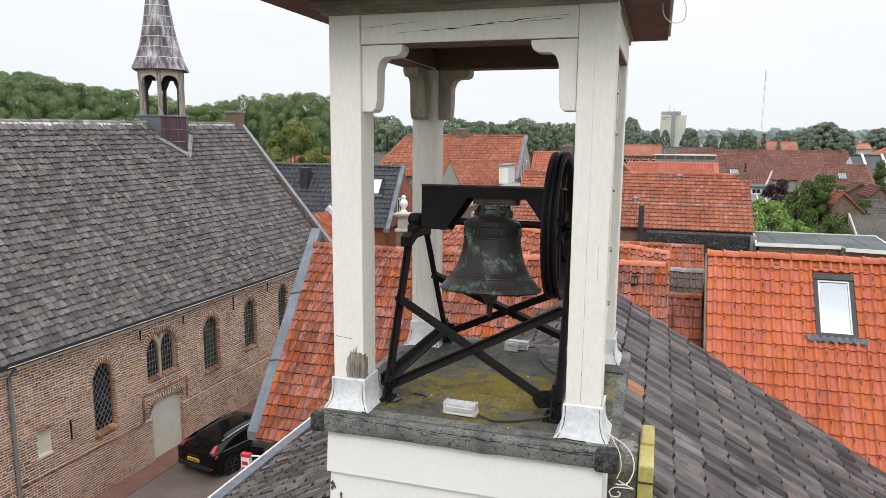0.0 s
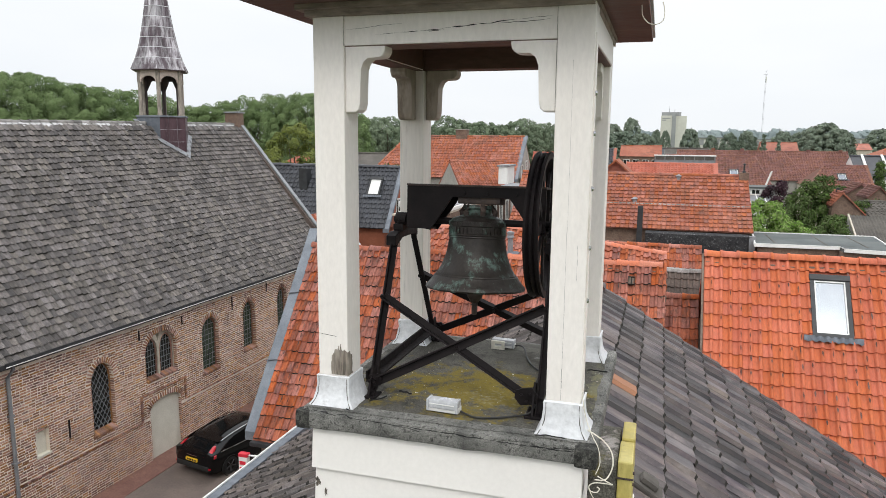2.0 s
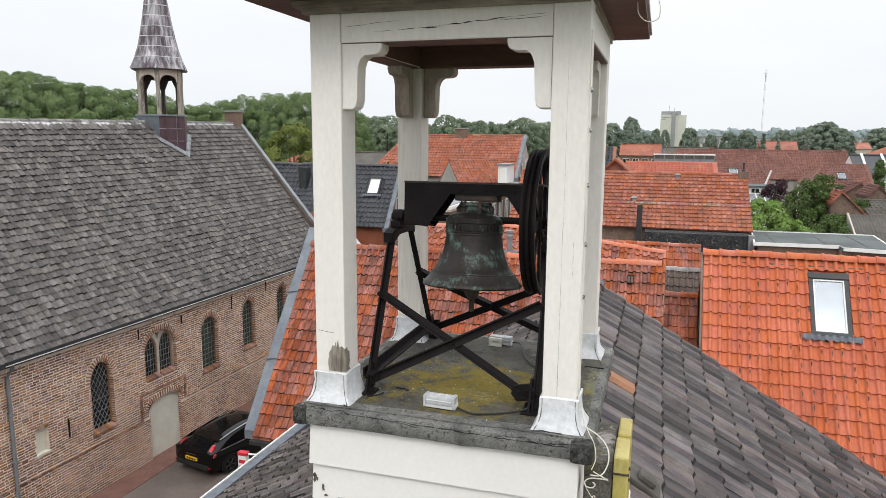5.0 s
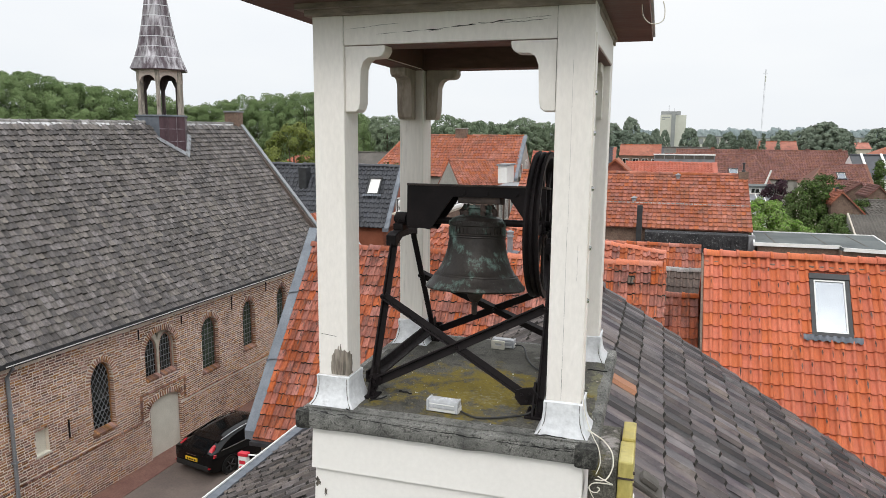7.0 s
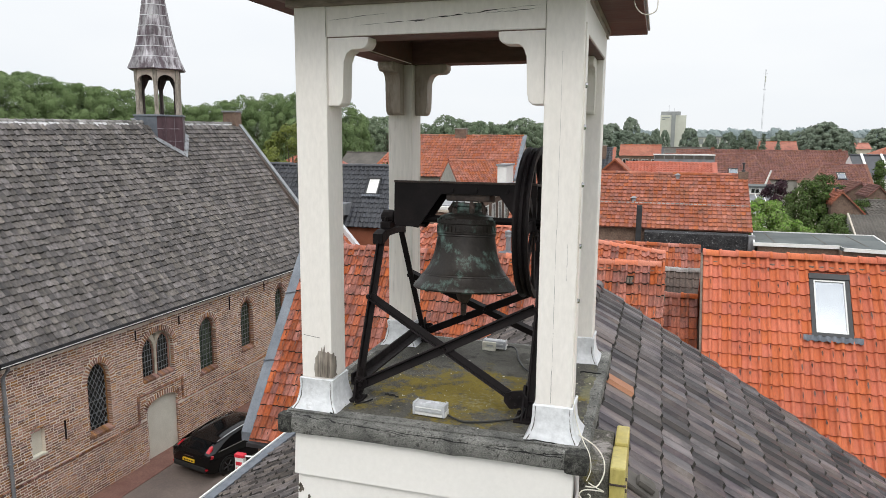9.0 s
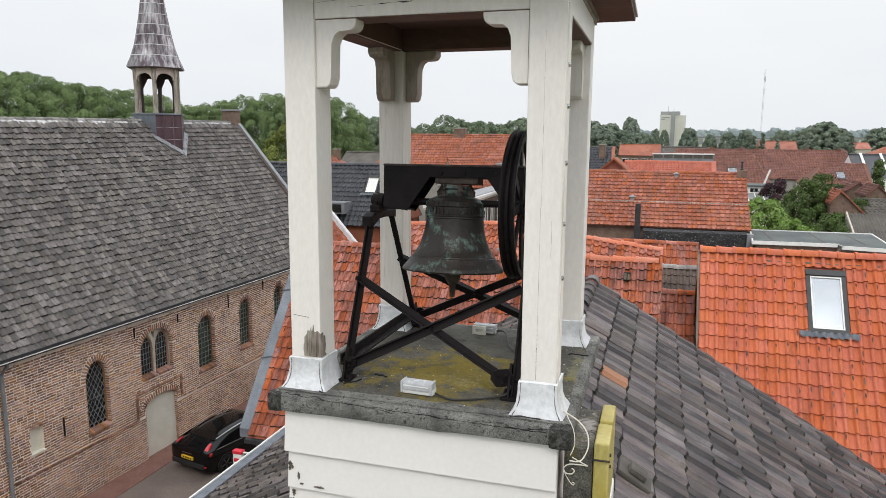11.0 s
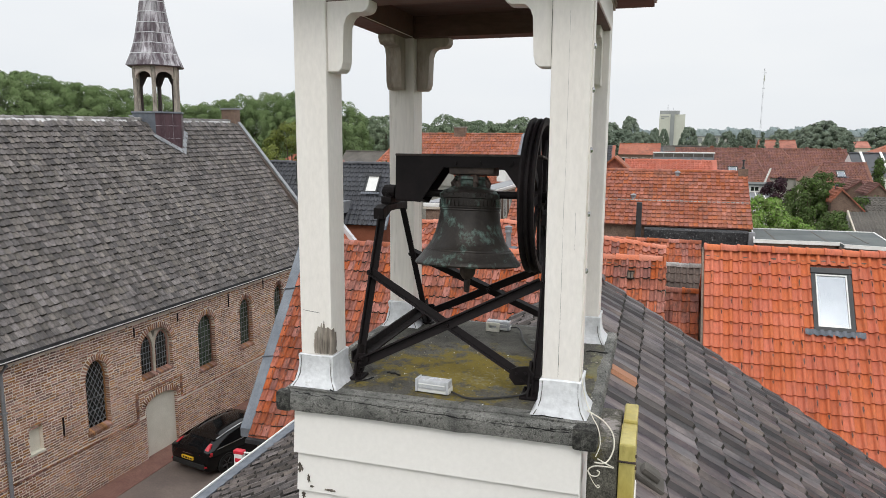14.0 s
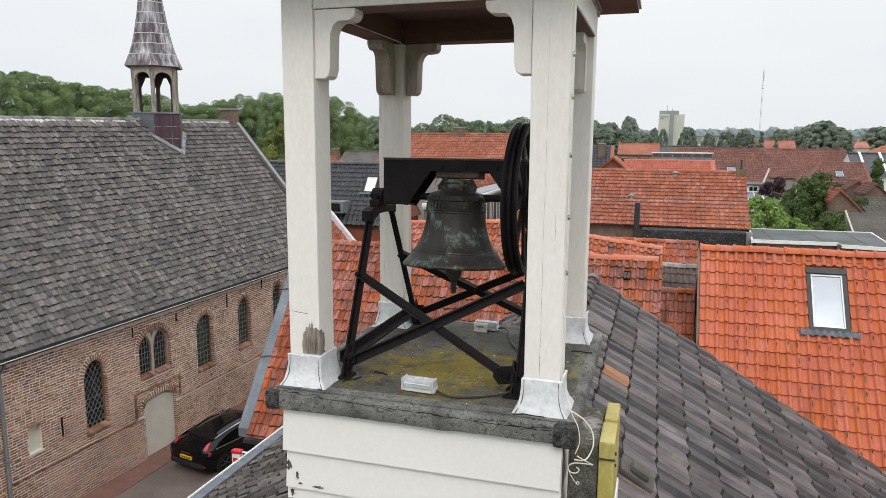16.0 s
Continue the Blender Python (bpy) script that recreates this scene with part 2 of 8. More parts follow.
M_MORTAR = mat("pale_lime_mortar", (0.72, 0.635, 0.54), (0.86, 0.77, 0.67), 0.95, 1.2, 50, 0.2, 0.4, 0.004, stain=(0.44, 0.36, 0.30), stain_at=0.57, stain_scale=1.1, stain_mix=0.5)
M_MORTAR_GREY = mat("grey_roof_mortar", (0.15, 0.115, 0.09), (0.23, 0.185, 0.15), 0.95, 2, 20, 0.3, 0.4, 0.006)
M_PARAPET = mat("dark_weathered_brick", (0.085, 0.066, 0.057), (0.13, 0.10, 0.085), 0.9, 2, 14, 0.4, 0.4, 0.01)
M_BRICKWALL = mat("brownish_brick_wall", (0.15, 0.098, 0.075), (0.21, 0.145, 0.11), 0.9, 2, 14, 0.4, 0.4, 0.01)
M_PLASTER = mat("cream_plaster", (0.64, 0.61, 0.52), (0.72, 0.69, 0.60), 0.85, 1.5, 25, 0.1, 0.3, 0.005, stain=(0.46, 0.42, 0.34), stain_at=0.62, stain_scale=2, stain_mix=0.4)
M_GREY_RENDER = mat("grey_render", (0.30, 0.29, 0.265), (0.38, 0.365, 0.33), 0.9, 1, 15, 0.15, 0.3, 0.01)
M_STONE = mat("pale_sandstone", (0.45, 0.40, 0.33), (0.55, 0.50, 0.42), 0.85, 3, 30, 0.2, 0.4, 0.005)
M_GLASS_DARK = mat("dark_window_glass", (0.012, 0.014, 0.014), (0.02, 0.024, 0.022), 0.08, 3, 20, 0.1, 0.05, 0.002, spec=0.6)
M_GLASS_GREEN = mat("greenish_leaded_glass", (0.03, 0.045, 0.03), (0.06, 0.08, 0.055), 0.12, 4, 20, 0.2, 0.1, 0.003, spec=0.6)
M_SKYGLASS = mat("skylight_glass", (0.225, 0.245, 0.27), (0.245, 0.265, 0.29), 0.22, 3, 20, 0.02, 0, metal=1.0)
M_ZINC = mat("grey_zinc", (0.21, 0.22, 0.235), (0.28, 0.29, 0.305), 0.5, 3, 30, 0.15, 0.2, 0.003, metal=0.3)
M_GUTTER = mat("dark_grey_gutter", (0.022, 0.023, 0.025), (0.038, 0.04, 0.043), 0.5, 3, 30, 0.15, 0.1, 0.003)
M_WHITE_TRIM = mat("white_trim_paint", (0.72, 0.72, 0.70), (0.78, 0.78, 0.76), 0.45, 3, 30, 0.06, 0)
M_SPIRE = mat("streaked_lead_spire", (0.070, 0.050, 0.060), (0.52, 0.50, 0.53), 0.45, 5.5, 40, 0.2, 0.25, 0.005, metal=0.1, rand=0.35, stretch=(1, 1, 0.12), stain=(0.075, 0.048, 0.060), stain_at=0.495, stain_scale=4.5, stain_mix=0.85)
M_PURPLE_LEAD = mat("purplish_lead_sheet", (0.058, 0.030, 0.038), (0.092, 0.052, 0.062), 0.5, 3, 30, 0.2, 0.2, 0.004, metal=0.1, stain=(0.17, 0.13, 0.145), stain_at=0.6, stain_scale=5, stain_mix=0.6, stretch=(1, 1, 0.3))
M_POST_PALE = mat("flaked_beige_paint", (0.20, 0.175, 0.15), (0.40, 0.355, 0.30), 0.8, 7, 40, 0.3, 0.3, 0.004, stretch=(1, 1, 0.2), stain=(0.05, 0.036, 0.032), stain_at=0.56, stain_scale=9, stain_mix=0.8)
M_DARKWOOD = mat("dark_bare_timber", (0.030, 0.021, 0.020), (0.065, 0.048, 0.044), 0.85, 6, 40, 0.3, 0.3, 0.004, stretch=(1, 1, 0.2))
M_HEAD = mat("pale_brown_painted_wood", (0.50, 0.415, 0.36), (0.60, 0.51, 0.45), 0.8, 5, 40, 0.2, 0.2, 0.004)
M_RIDGE_PALE = mat("pale_mortared_ridge_tile", (0.17, 0.16, 0.152), (0.30, 0.285, 0.27), 0.85, 3, 30, 0.35, 0.4, 0.005, rand=0.4)
M_LIME_GREY = mat("pale_grey_lime_mortar", (0.46, 0.455, 0.46), (0.62, 0.615, 0.62), 0.9, 4, 40, 0.3, 0.4, 0.006)
# near-black for tile joints: dirt together with the shade of the gaps
M_DIRT_SHADE = mat("dark_dirt_and_joint_shade", (0.020, 0.018, 0.016), (0.035, 0.032, 0.026), 0.95, 8, 60, 0.4, 0.5, 0.004)
M_DRIP = mat("dark_brown_tile_streak", (0.07, 0.032, 0.022), (0.17, 0.058, 0.034), 0.85, 9, 60, 0.4, 0.2, 0.003, rand=0.5)
M_ROAD = mat("brown_street_clinkers", (0.105, 0.082, 0.072), (0.150, 0.117, 0.099), 0.85, 0.8, 20, 0.3, 0.4, 0.006, rand=0.3, hue=0.012)
M_CLINKER = mat("red_clinkers", (0.17, 0.085, 0.07), (0.225, 0.12, 0.095), 0.88, 1.5, 25, 0.35, 0.4, 0.006)
M_PAVE = mat("grey_pavement", (0.20, 0.185, 0.165), (0.26, 0.24, 0.21), 0.9, 1, 20, 0.25, 0.4, 0.006, rand=0.12)
M_GROUND = mat("grassy_ground", (0.06, 0.085, 0.03), (0.10, 0.12, 0.05), 0.95, 0.02, 0.6, 0.3, 0)
M_CAR = mat("glossy_black_car_paint", (0.0025, 0.0025, 0.003), (0.004, 0.004, 0.0045), 0.10, 2, 30, 0.05, 0, spec=0.28)
M_CARGLASS = mat("car_glass", (0.003, 0.0035, 0.004), (0.005, 0.0055, 0.006), 0.05, 2, 30, 0.05, 0, spec=0.4)
M_TYRE = mat("tyre_rubber", (0.012, 0.012, 0.012), (0.02, 0.02, 0.02), 0.85, 8, 60, 0.2, 0.2, 0.003)
M_RIM = mat("alloy_rim", (0.10, 0.10, 0.105), (0.15, 0.15, 0.155), 0.35, 8, 60, 0.1, 0, metal=0.8)
M_REDLAMP = mat("red_lamp_glass", (0.42, 0.010, 0.020), (0.55, 0.018, 0.032), 0.15, 8, 60, 0.1, 0, spec=0.6)
M_PLATE = mat("yellow_plate", (0.70, 0.42, 0.02), (0.74, 0.46, 0.03), 0.4, 8, 60, 0.05, 0)
M_SIGNRED = mat("red_sign_face", (0.55, 0.02, 0.04), (0.60, 0.03, 0.05), 0.4, 3, 40, 0.08, 0)
M_CHROME = mat("chrome_trim", (0.55, 0.55, 0.56), (0.6, 0.6, 0.61), 0.2, 8, 60, 0.05, 0, metal=1.0)
M_CONCRETE_FAR = mat("pale_concrete_panels", (0.50, 0.50, 0.44), (0.56, 0.56, 0.50), 0.85, 0.1, 1, 0.06, 0)
M_CONCRETE_DK = mat("grey_concrete_shaft", (0.24, 0.25, 0.25), (0.30, 0.31, 0.31), 0.85, 0.1, 1, 0.08, 0)
M_FLATROOF = mat("grey_bitumen_flat_roof", (0.08, 0.092, 0.093), (0.12, 0.133, 0.13), 0.85, 0.5, 8, 0.25, 0.2, 0.01, stain=(0.05, 0.055, 0.052), stain_at=0.55, stain_scale=0.9, stain_mix=0.5)
M_CORRUG = mat("weathered_corrugated_sheet", (0.075, 0.068, 0.06), (0.12, 0.108, 0.095), 0.85, 0.8, 8, 0.3, 0.3, 0.01)
M_BARK = mat("tree_bark", (0.07, 0.055, 0.04), (0.12, 0.095, 0.07), 0.95, 3, 20, 0.4, 0.5, 0.02)
M_LEAF = mat("oak_leaves", (0.122, 0.178, 0.070), (0.168, 0.232, 0.098), 0.75, 0.15, 3, 0.2, 0, rand=0.12, hue=0.012, spec=0.08)
M_LEAF_DARK = mat("dark_garden_leaves", (0.055, 0.088, 0.024), (0.085, 0.128, 0.036), 0.7, 0.3, 4, 0.25, 0, rand=0.3, hue=0.02, spec=0.1)
# leaves far off: distance haze is put into these paler base colours
M_LEAF_FAR = mat("haze_paled_far_leaves", (0.150, 0.190, 0.142), (0.192, 0.230, 0.172), 0.8, 0.05, 1, 0.2, 0, rand=0.12, hue=0.012, spec=0.05)
M_LEAF_HAZE = mat("haze_tinted_horizon_leaves", (0.29, 0.345, 0.35), (0.33, 0.385, 0.385), 0.95, 0.02, 1, 0.08, 0, rand=0.05, spec=0.0)
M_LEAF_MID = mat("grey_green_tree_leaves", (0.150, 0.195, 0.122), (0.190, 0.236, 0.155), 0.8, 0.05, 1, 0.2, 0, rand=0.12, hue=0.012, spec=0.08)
M_LEAF_LIGHT = mat("light_green_leaves", (0.15, 0.25, 0.05), (0.21, 0.32, 0.075), 0.65, 0.4, 5, 0.25, 0, rand=0.32, hue=0.02, spec=0.1)
M_LEAF_PURPLE = mat("purple_leaves", (0.030, 0.014, 0.02), (0.055, 0.024, 0.034), 0.6, 0.6, 5, 0.25, 0, rand=0.35, spec=0.1)
M_LEAF_OLIVE = mat("olive_green_leaves", (0.115, 0.140, 0.030), (0.170, 0.195, 0.048), 0.7, 0.4, 5, 0.25, 0, rand=0.25, spec=0.1)


def overgrown(m, centre, reach, colour, scale=9.0, bias=0.0, strength=0.85):
    """Lays a patch of growth with ragged edges into a material: an island round centre, broken up by noise."""
    n, l = m.node_tree.nodes, m.node_tree.links
    p = n["Principled BSDF"]
    old = p.inputs["Base Color"].links[0].from_socket
    geo = n.new("ShaderNodeNewGeometry").outputs["Position"]
    mp = n.new("ShaderNodeMapping")
    mp.vector_type = "POINT"
    mp.inputs["Location"].default_value = [-c / r for c, r in zip(centre, reach)]
    mp.inputs["Scale"].default_value = [1 / r for r in reach]
    l.new(geo, mp.inputs[0])
    ln = n.new("ShaderNodeVectorMath")
    ln.operation = "LENGTH"
    l.new(mp.outputs[0], ln.inputs[0])
    t = n.new("ShaderNodeTexNoise")
    t.inputs["Scale"].default_value, t.inputs["Detail"].default_value, t.inputs["Roughness"].default_value = scale, 9, 0.72
    l.new(geo, t.inputs["Vector"])
    sub = n.new("ShaderNodeMath")
    sub.operation = "MULTIPLY_ADD"
    sub.inputs[1].default_value, sub.inputs[2].default_value = -0.22, 0.22 + bias
    l.new(ln.outputs["Value"], sub.inputs[0])
    add = n.new("ShaderNodeMath")
    l.new(sub.outputs[0], add.inputs[0])
    l.new(t.outputs["Fac"], add.inputs[1])
    r = n.new("ShaderNodeMapRange")
    r.inputs[1].default_value, r.inputs[2].default_value, r.inputs[4].default_value = 0.56, 0.68, strength
    l.new(add.outputs[0], r.inputs[0])
    t2 = n.new("ShaderNodeTexNoise")
    t2.inputs["Scale"].default_value, t2.inputs["Detail"].default_value = 110, 3
    l.new(geo, t2.inputs["Vector"])
    cm = n.new("ShaderNodeMix")
    cm.data_type = "RGBA"
    cm.inputs[6].default_value, cm.inputs[7].default_value = (*[c * 0.45 for c in colour], 1), (*[c * 1.35 for c in colour], 1)
    l.new(t2.outputs["Fac"], cm.inputs[0])
    k = n.new("ShaderNodeMix")
    k.data_type = "RGBA"
    l.new(r.outputs[0], k.inputs[0])
    l.new(old, k.inputs[6])
    l.new(cm.outputs[2], k.inputs[7])
    l.new(k.outputs[2], p.inputs["Base Color"])


M_UPSTAND = mat("grey_upstand_felt", (0.10, 0.095, 0.08), (0.19, 0.18, 0.15), 0.95, 14, 170, 0.75, 0.9, 0.006, stain=(0.03, 0.028, 0.022), stain_at=0.55, stain_scale=24, stain_mix=0.7)
overgrown(M_UPSTAND, (-0.14, 2.96, 9.30), (0.05, 0.13, 0.05), (0.46, 0.42, 0.40), 22.0, 0.03, 0.9)
overgrown(M_UPSTAND, (-0.19, 2.78, 9.30), (0.06, 0.12, 0.12), (0.14, 0.12, 0.03), 20.0, -0.02)
overgrown(M_MOSS, (-0.78, 3.06, 9.42), (0.50, 0.36, 1.0), (0.215, 0.160, 0.018), 10.0, 0.055, 0.95)
overgrown(M_MOSS, (-0.70, 3.0, 9.42), (0.40, 0.30, 1.0), (0.33, 0.31, 0.21), 38.0, -0.12, 0.5)
overgrown(M_MOSS, (-0.22, 3.30, 9.42), (0.10, 0.50, 1.0), (0.20, 0.19, 0.11), 14.0, -0.03)


# ---- mesh helpers ----
from mathutils.bvhtree import BVHTree

def mesh_of(bm, name, material, smooth=None):
    me = bpy.data.meshes.new(name)
    bmesh.ops.recalc_face_normals(bm, faces=bm.faces)
    if smooth is not None:
        for f in bm.faces:
            f.smooth = True
    bm.to_mesh(me)
    bm.free()
    me.materials.append(material)
    if smooth is not None:
        me.set_sharp_from_angle(angle=radians(smooth))
    return me


def part(name, bm, material, parent, label="", smooth=None, m=None):
    ob = new(name, mesh_of(bm, name, material, smooth))
    ob.parent = parent
    if m is not None:
        ob.matrix_basis = m
    if label:
        tagged(ob, label)
    return ob


def thing(name, label, category, m=None, group="", kind=""):
    ob = new(name)
    if m is not None:
        ob.matrix_basis = m
    return tagged(ob, label, category, group, kind)


def box(bm, x0, x1, y0, y1, z0, z1, bevel=0.0, m=None):
    r = bmesh.ops.create_cube(bm, size=1.0)
    vs = r["verts"]
    for v in vs:
        v.co = ((x0 + x1) / 2 + v.co.x * (x1 - x0), (y0 + y1) / 2 + v.co.y * (y1 - y0), (z0 + z1) / 2 + v.co.z * (z1 - z0))
        if m is not None:
            v.co = m @ v.co
    if bevel:
        es = list({e for v in vs for e in v.link_edges})
        bmesh.ops.bevel(bm, geom=es, offset=bevel, segments=2, affect="EDGES", profile=0.6)
    return bm


def bx(*a, bevel=0.0, m=None):
    return box(bmesh.new(), *a, bevel=bevel, m=m)


def prism(bm, poly, to3, d0, d1, bevel=0.0):
    """poly: 2D outline; to3(u, v, d) gives the place; extruded from d0 to d1."""
    a = [bm.verts.new(to3(u, v, d0)) for u, v in poly]
    b = [bm.verts.new(to3(u, v, d1)) for u, v in poly]
    k = len(poly)
    fs = [bm.faces.new(a), bm.faces.new(b[::-1])]
    for i in range(k):
        fs.append(bm.faces.new((a[i], b[i], b[(i + 1) % k], a[(i + 1) % k])))
    if bevel:
        es = list(set(fs[0].edges) | set(fs[1].edges))
        bmesh.ops.bevel(bm, geom=es, offset=bevel, segments=1, affect="EDGES")
    return bm


def basis(p, q, up=(0, 0, 1)):
    """A pose at p whose z points to q."""
    z = (Vector(q) - Vector(p)).normalized()
    x = Vector(up).cross(z)
    if x.length < 1e-4:
        x = Vector((1, 0, 0)).cross(z)
    x.normalize()
    y = z.cross(x)
    return Matrix(((x.x, y.x, z.x, p[0]), (x.y, y.y, z.y, p[1]), (x.z, y.z, z.z, p[2]), (0, 0, 0, 1)))


def bar(bm, p, q, w, h, bevel=0.0, up=(0, 0, 1)):
    d = (Vector(q) - Vector(p)).length
    return box(bm, -w / 2, w / 2, -h / 2, h / 2, 0, d, bevel, basis(p, q, up))


def angle_iron(bm, p, q, w=0.05, t=0.007, up=(0, 0, 1), flip=1):
    d = (Vector(q) - Vector(p)).length
    m = basis(p, q, up)
    box(bm, -w / 2, w / 2, -t / 2, t / 2, 0, d, 0, m)
    s = flip * (w / 2 - t / 2)
    box(bm, s - t / 2, s + t / 2, t / 2, w * 0.8, 0, d, 0, m)
    return bm


def tube(bm, pts, r, n=8, closed=False):
    pts = [Vector(p) for p in pts]
    rings = []
    for i, p in enumerate(pts):
        a = pts[i - 1] if (i or closed) else p
        b = pts[(i + 1) % len(pts)] if (i + 1 < len(pts) or closed) else p
        m = basis(p, p + (b - a), (0.13, 0.21, 0.97))
        rr = r[i] if isinstance(r, (list, tuple)) else r
        rings.append([bm.verts.new(m @ Vector((rr * math.cos(k * math.tau / n), rr * math.sin(k * math.tau / n), 0))) for k in range(n)])
    for i in range(len(rings) - (0 if closed else 1)):
        a, b = rings[i], rings[(i + 1) % len(rings)]
        for k in range(n):
            bm.faces.new((a[k], a[(k + 1) % n], b[(k + 1) % n], b[k]))
    if not closed:
        bm.faces.new(rings[0][::-1])
        bm.faces.new(rings[-1])
    return bm


def smooth_path(pts, n=6):
    """Catmull-Rom points through pts."""
    v = [Vector(p) for p in pts]
    out = []
    for i in range(len(v) - 1):
        p0, p1, p2, p3 = v[max(i - 1, 0)], v[i], v[i + 1], v[min(i + 2, len(v) - 1)]
        for k in range(n):
            t = k / n
            out.append(0.5 * (2 * p1 + (p2 - p0) * t + (2 * p0 - 5 * p1 + 4 * p2 - p3) * t * t + (3 * p1 - p0 - 3 * p2 + p3) * t ** 3))
    return out + [v[-1]]


def lathe(bm, prof, n=32, m=None, cap0=False, cap1=False):
    """prof: (radius, height) pairs round z."""
    m = m or Matrix()
    rings = [[bm.verts.new(m @ Vector((r * math.cos(k * math.tau / n), r * math.sin(k * math.tau / n), z))) for k in range(n)] for r, z in prof]
    for a, b in zip(rings, rings[1:]):
        for k in range(n):
            bm.faces.new((a[k], a[(k + 1) % n], b[(k + 1) % n], b[k]))
    if cap0:
        bm.faces.new(rings[0][::-1])
    if cap1:
        bm.faces.new(rings[-1])
    return bm


def holed(outer, holes, to3, d0, d1):
    """A slab with openings that go through it: outlines in 2D, from depth d0 to d1."""
    bm = bmesh.new()
    loops = []
    for o in [outer] + holes:
        vs = [bm.verts.new((u, v, 0)) for u, v in o]
        loops.append([bm.edges.new((vs[i], vs[(i + 1) % len(vs)])) for i in range(len(vs))])
    bmesh.ops.triangle_fill(bm, use_beauty=True, use_dissolve=False, edges=[e for lp in loops for e in lp], normal=(0, 0, 1))
    ext = bmesh.ops.extrude_face_region(bm, geom=list(bm.faces))
    top = {g for g in ext["geom"] if isinstance(g, bmesh.types.BMVert)}
    for v in bm.verts:
        v.co = to3(v.co.x, v.co.y, d1 if v in top else d0)
    return bm


def arch(x0, x1, z0, spring, top, n=8, pointed=False):
    """The outline of an arched opening."""
    c, r = (x0 + x1) / 2, (x1 - x0) / 2
    pts = [(x0, z0), (x1, z0)]
    for k in range(n + 1):
        a = k / n * math.pi
        u = c + r * math.cos(a)
        v = spring + (top - spring) * (math.sin(a) if not pointed else 1 - abs(math.cos(a)) ** 1.5)
        pts.append((u, v))
    return pts


def joined(name, verts, faces, material, parent, label="", kind="stuff", smooth=False):
    me = bpy.data.meshes.new(name)
    me.from_pydata(verts.tolist() if hasattr(verts, "tolist") else verts, [], faces.tolist() if hasattr(faces, "tolist") else faces)
    me.materials.append(material)
    if smooth:
        me.polygons.foreach_set("use_smooth", [True] * len(me.polygons))
        me.set_sharp_from_angle(angle=radians(45))
    ob = new(name, me)
    ob.parent = parent
    if kind:
        tagged(ob, label, kind=kind)
    return ob


# a roof tile: x across, y up the slope, z out of the roof
def tile_shape(w, length, kind="pan", lift=0.03, amp=1.0):
    if kind == "pan":
        xs = [0, 0.05, 0.16, 0.36, 0.53, 0.58, 0.64, 0.72, 0.82, 0.91, 0.97, 1.0]
        hs = [0.010, 0.004, 0.0, -0.003, 0.0, 0.008, 0.028, 0.038, 0.043, 0.039, 0.031, 0.008]
    elif kind == "wave":
        xs = [0, 0.15, 0.3, 0.45, 0.6, 0.72, 0.8, 0.85, 0.9, 0.94, 0.97, 1.0, 1.02]
        hs = [0.017 * x / 0.8 if x < 0.8 else 0.017 + 0.004 * math.sin((x - 0.8) / 0.1 * math.pi / 2) if x < 0.9 else 0.021 - 0.021 * min(1, (x - 0.9) / 0.1) ** 0.8 for x in xs]
    elif kind == "old":
        xs = [0, 0.10, 0.28, 0.48, 0.64, 0.76, 0.86, 0.94, 0.99]
        hs = [0.006, 0.002, 0.0, 0.0, 0.003, 0.020, 0.032, 0.026, 0.0]
    else:
        xs = [0, 0.05, 0.09, 0.43, 0.47, 0.54, 0.58, 0.91, 0.95, 1.0]
        hs = [0.018, 0.018, 0, 0, 0.016, 0.016, 0.0, 0.0, 0.018, 0.018]
    hs = [h * amp for h in hs]
    v, f = [], []
    k = len(xs)
    for row, (y, dz) in enumerate(((length * 1.12, 0.0), (0.0, lift), (0.0, lift - 0.022))):
        for x, h in zip(xs, hs):
            v.append((x * w, y, h + dz if row < 2 else h + dz - 0.004))
    for r in range(2):
        for i in range(k - 1):
            f.append((r * k + i, (r + 1) * k + i, (r + 1) * k + i + 1, r * k + i + 1))
    return np.array(v), f


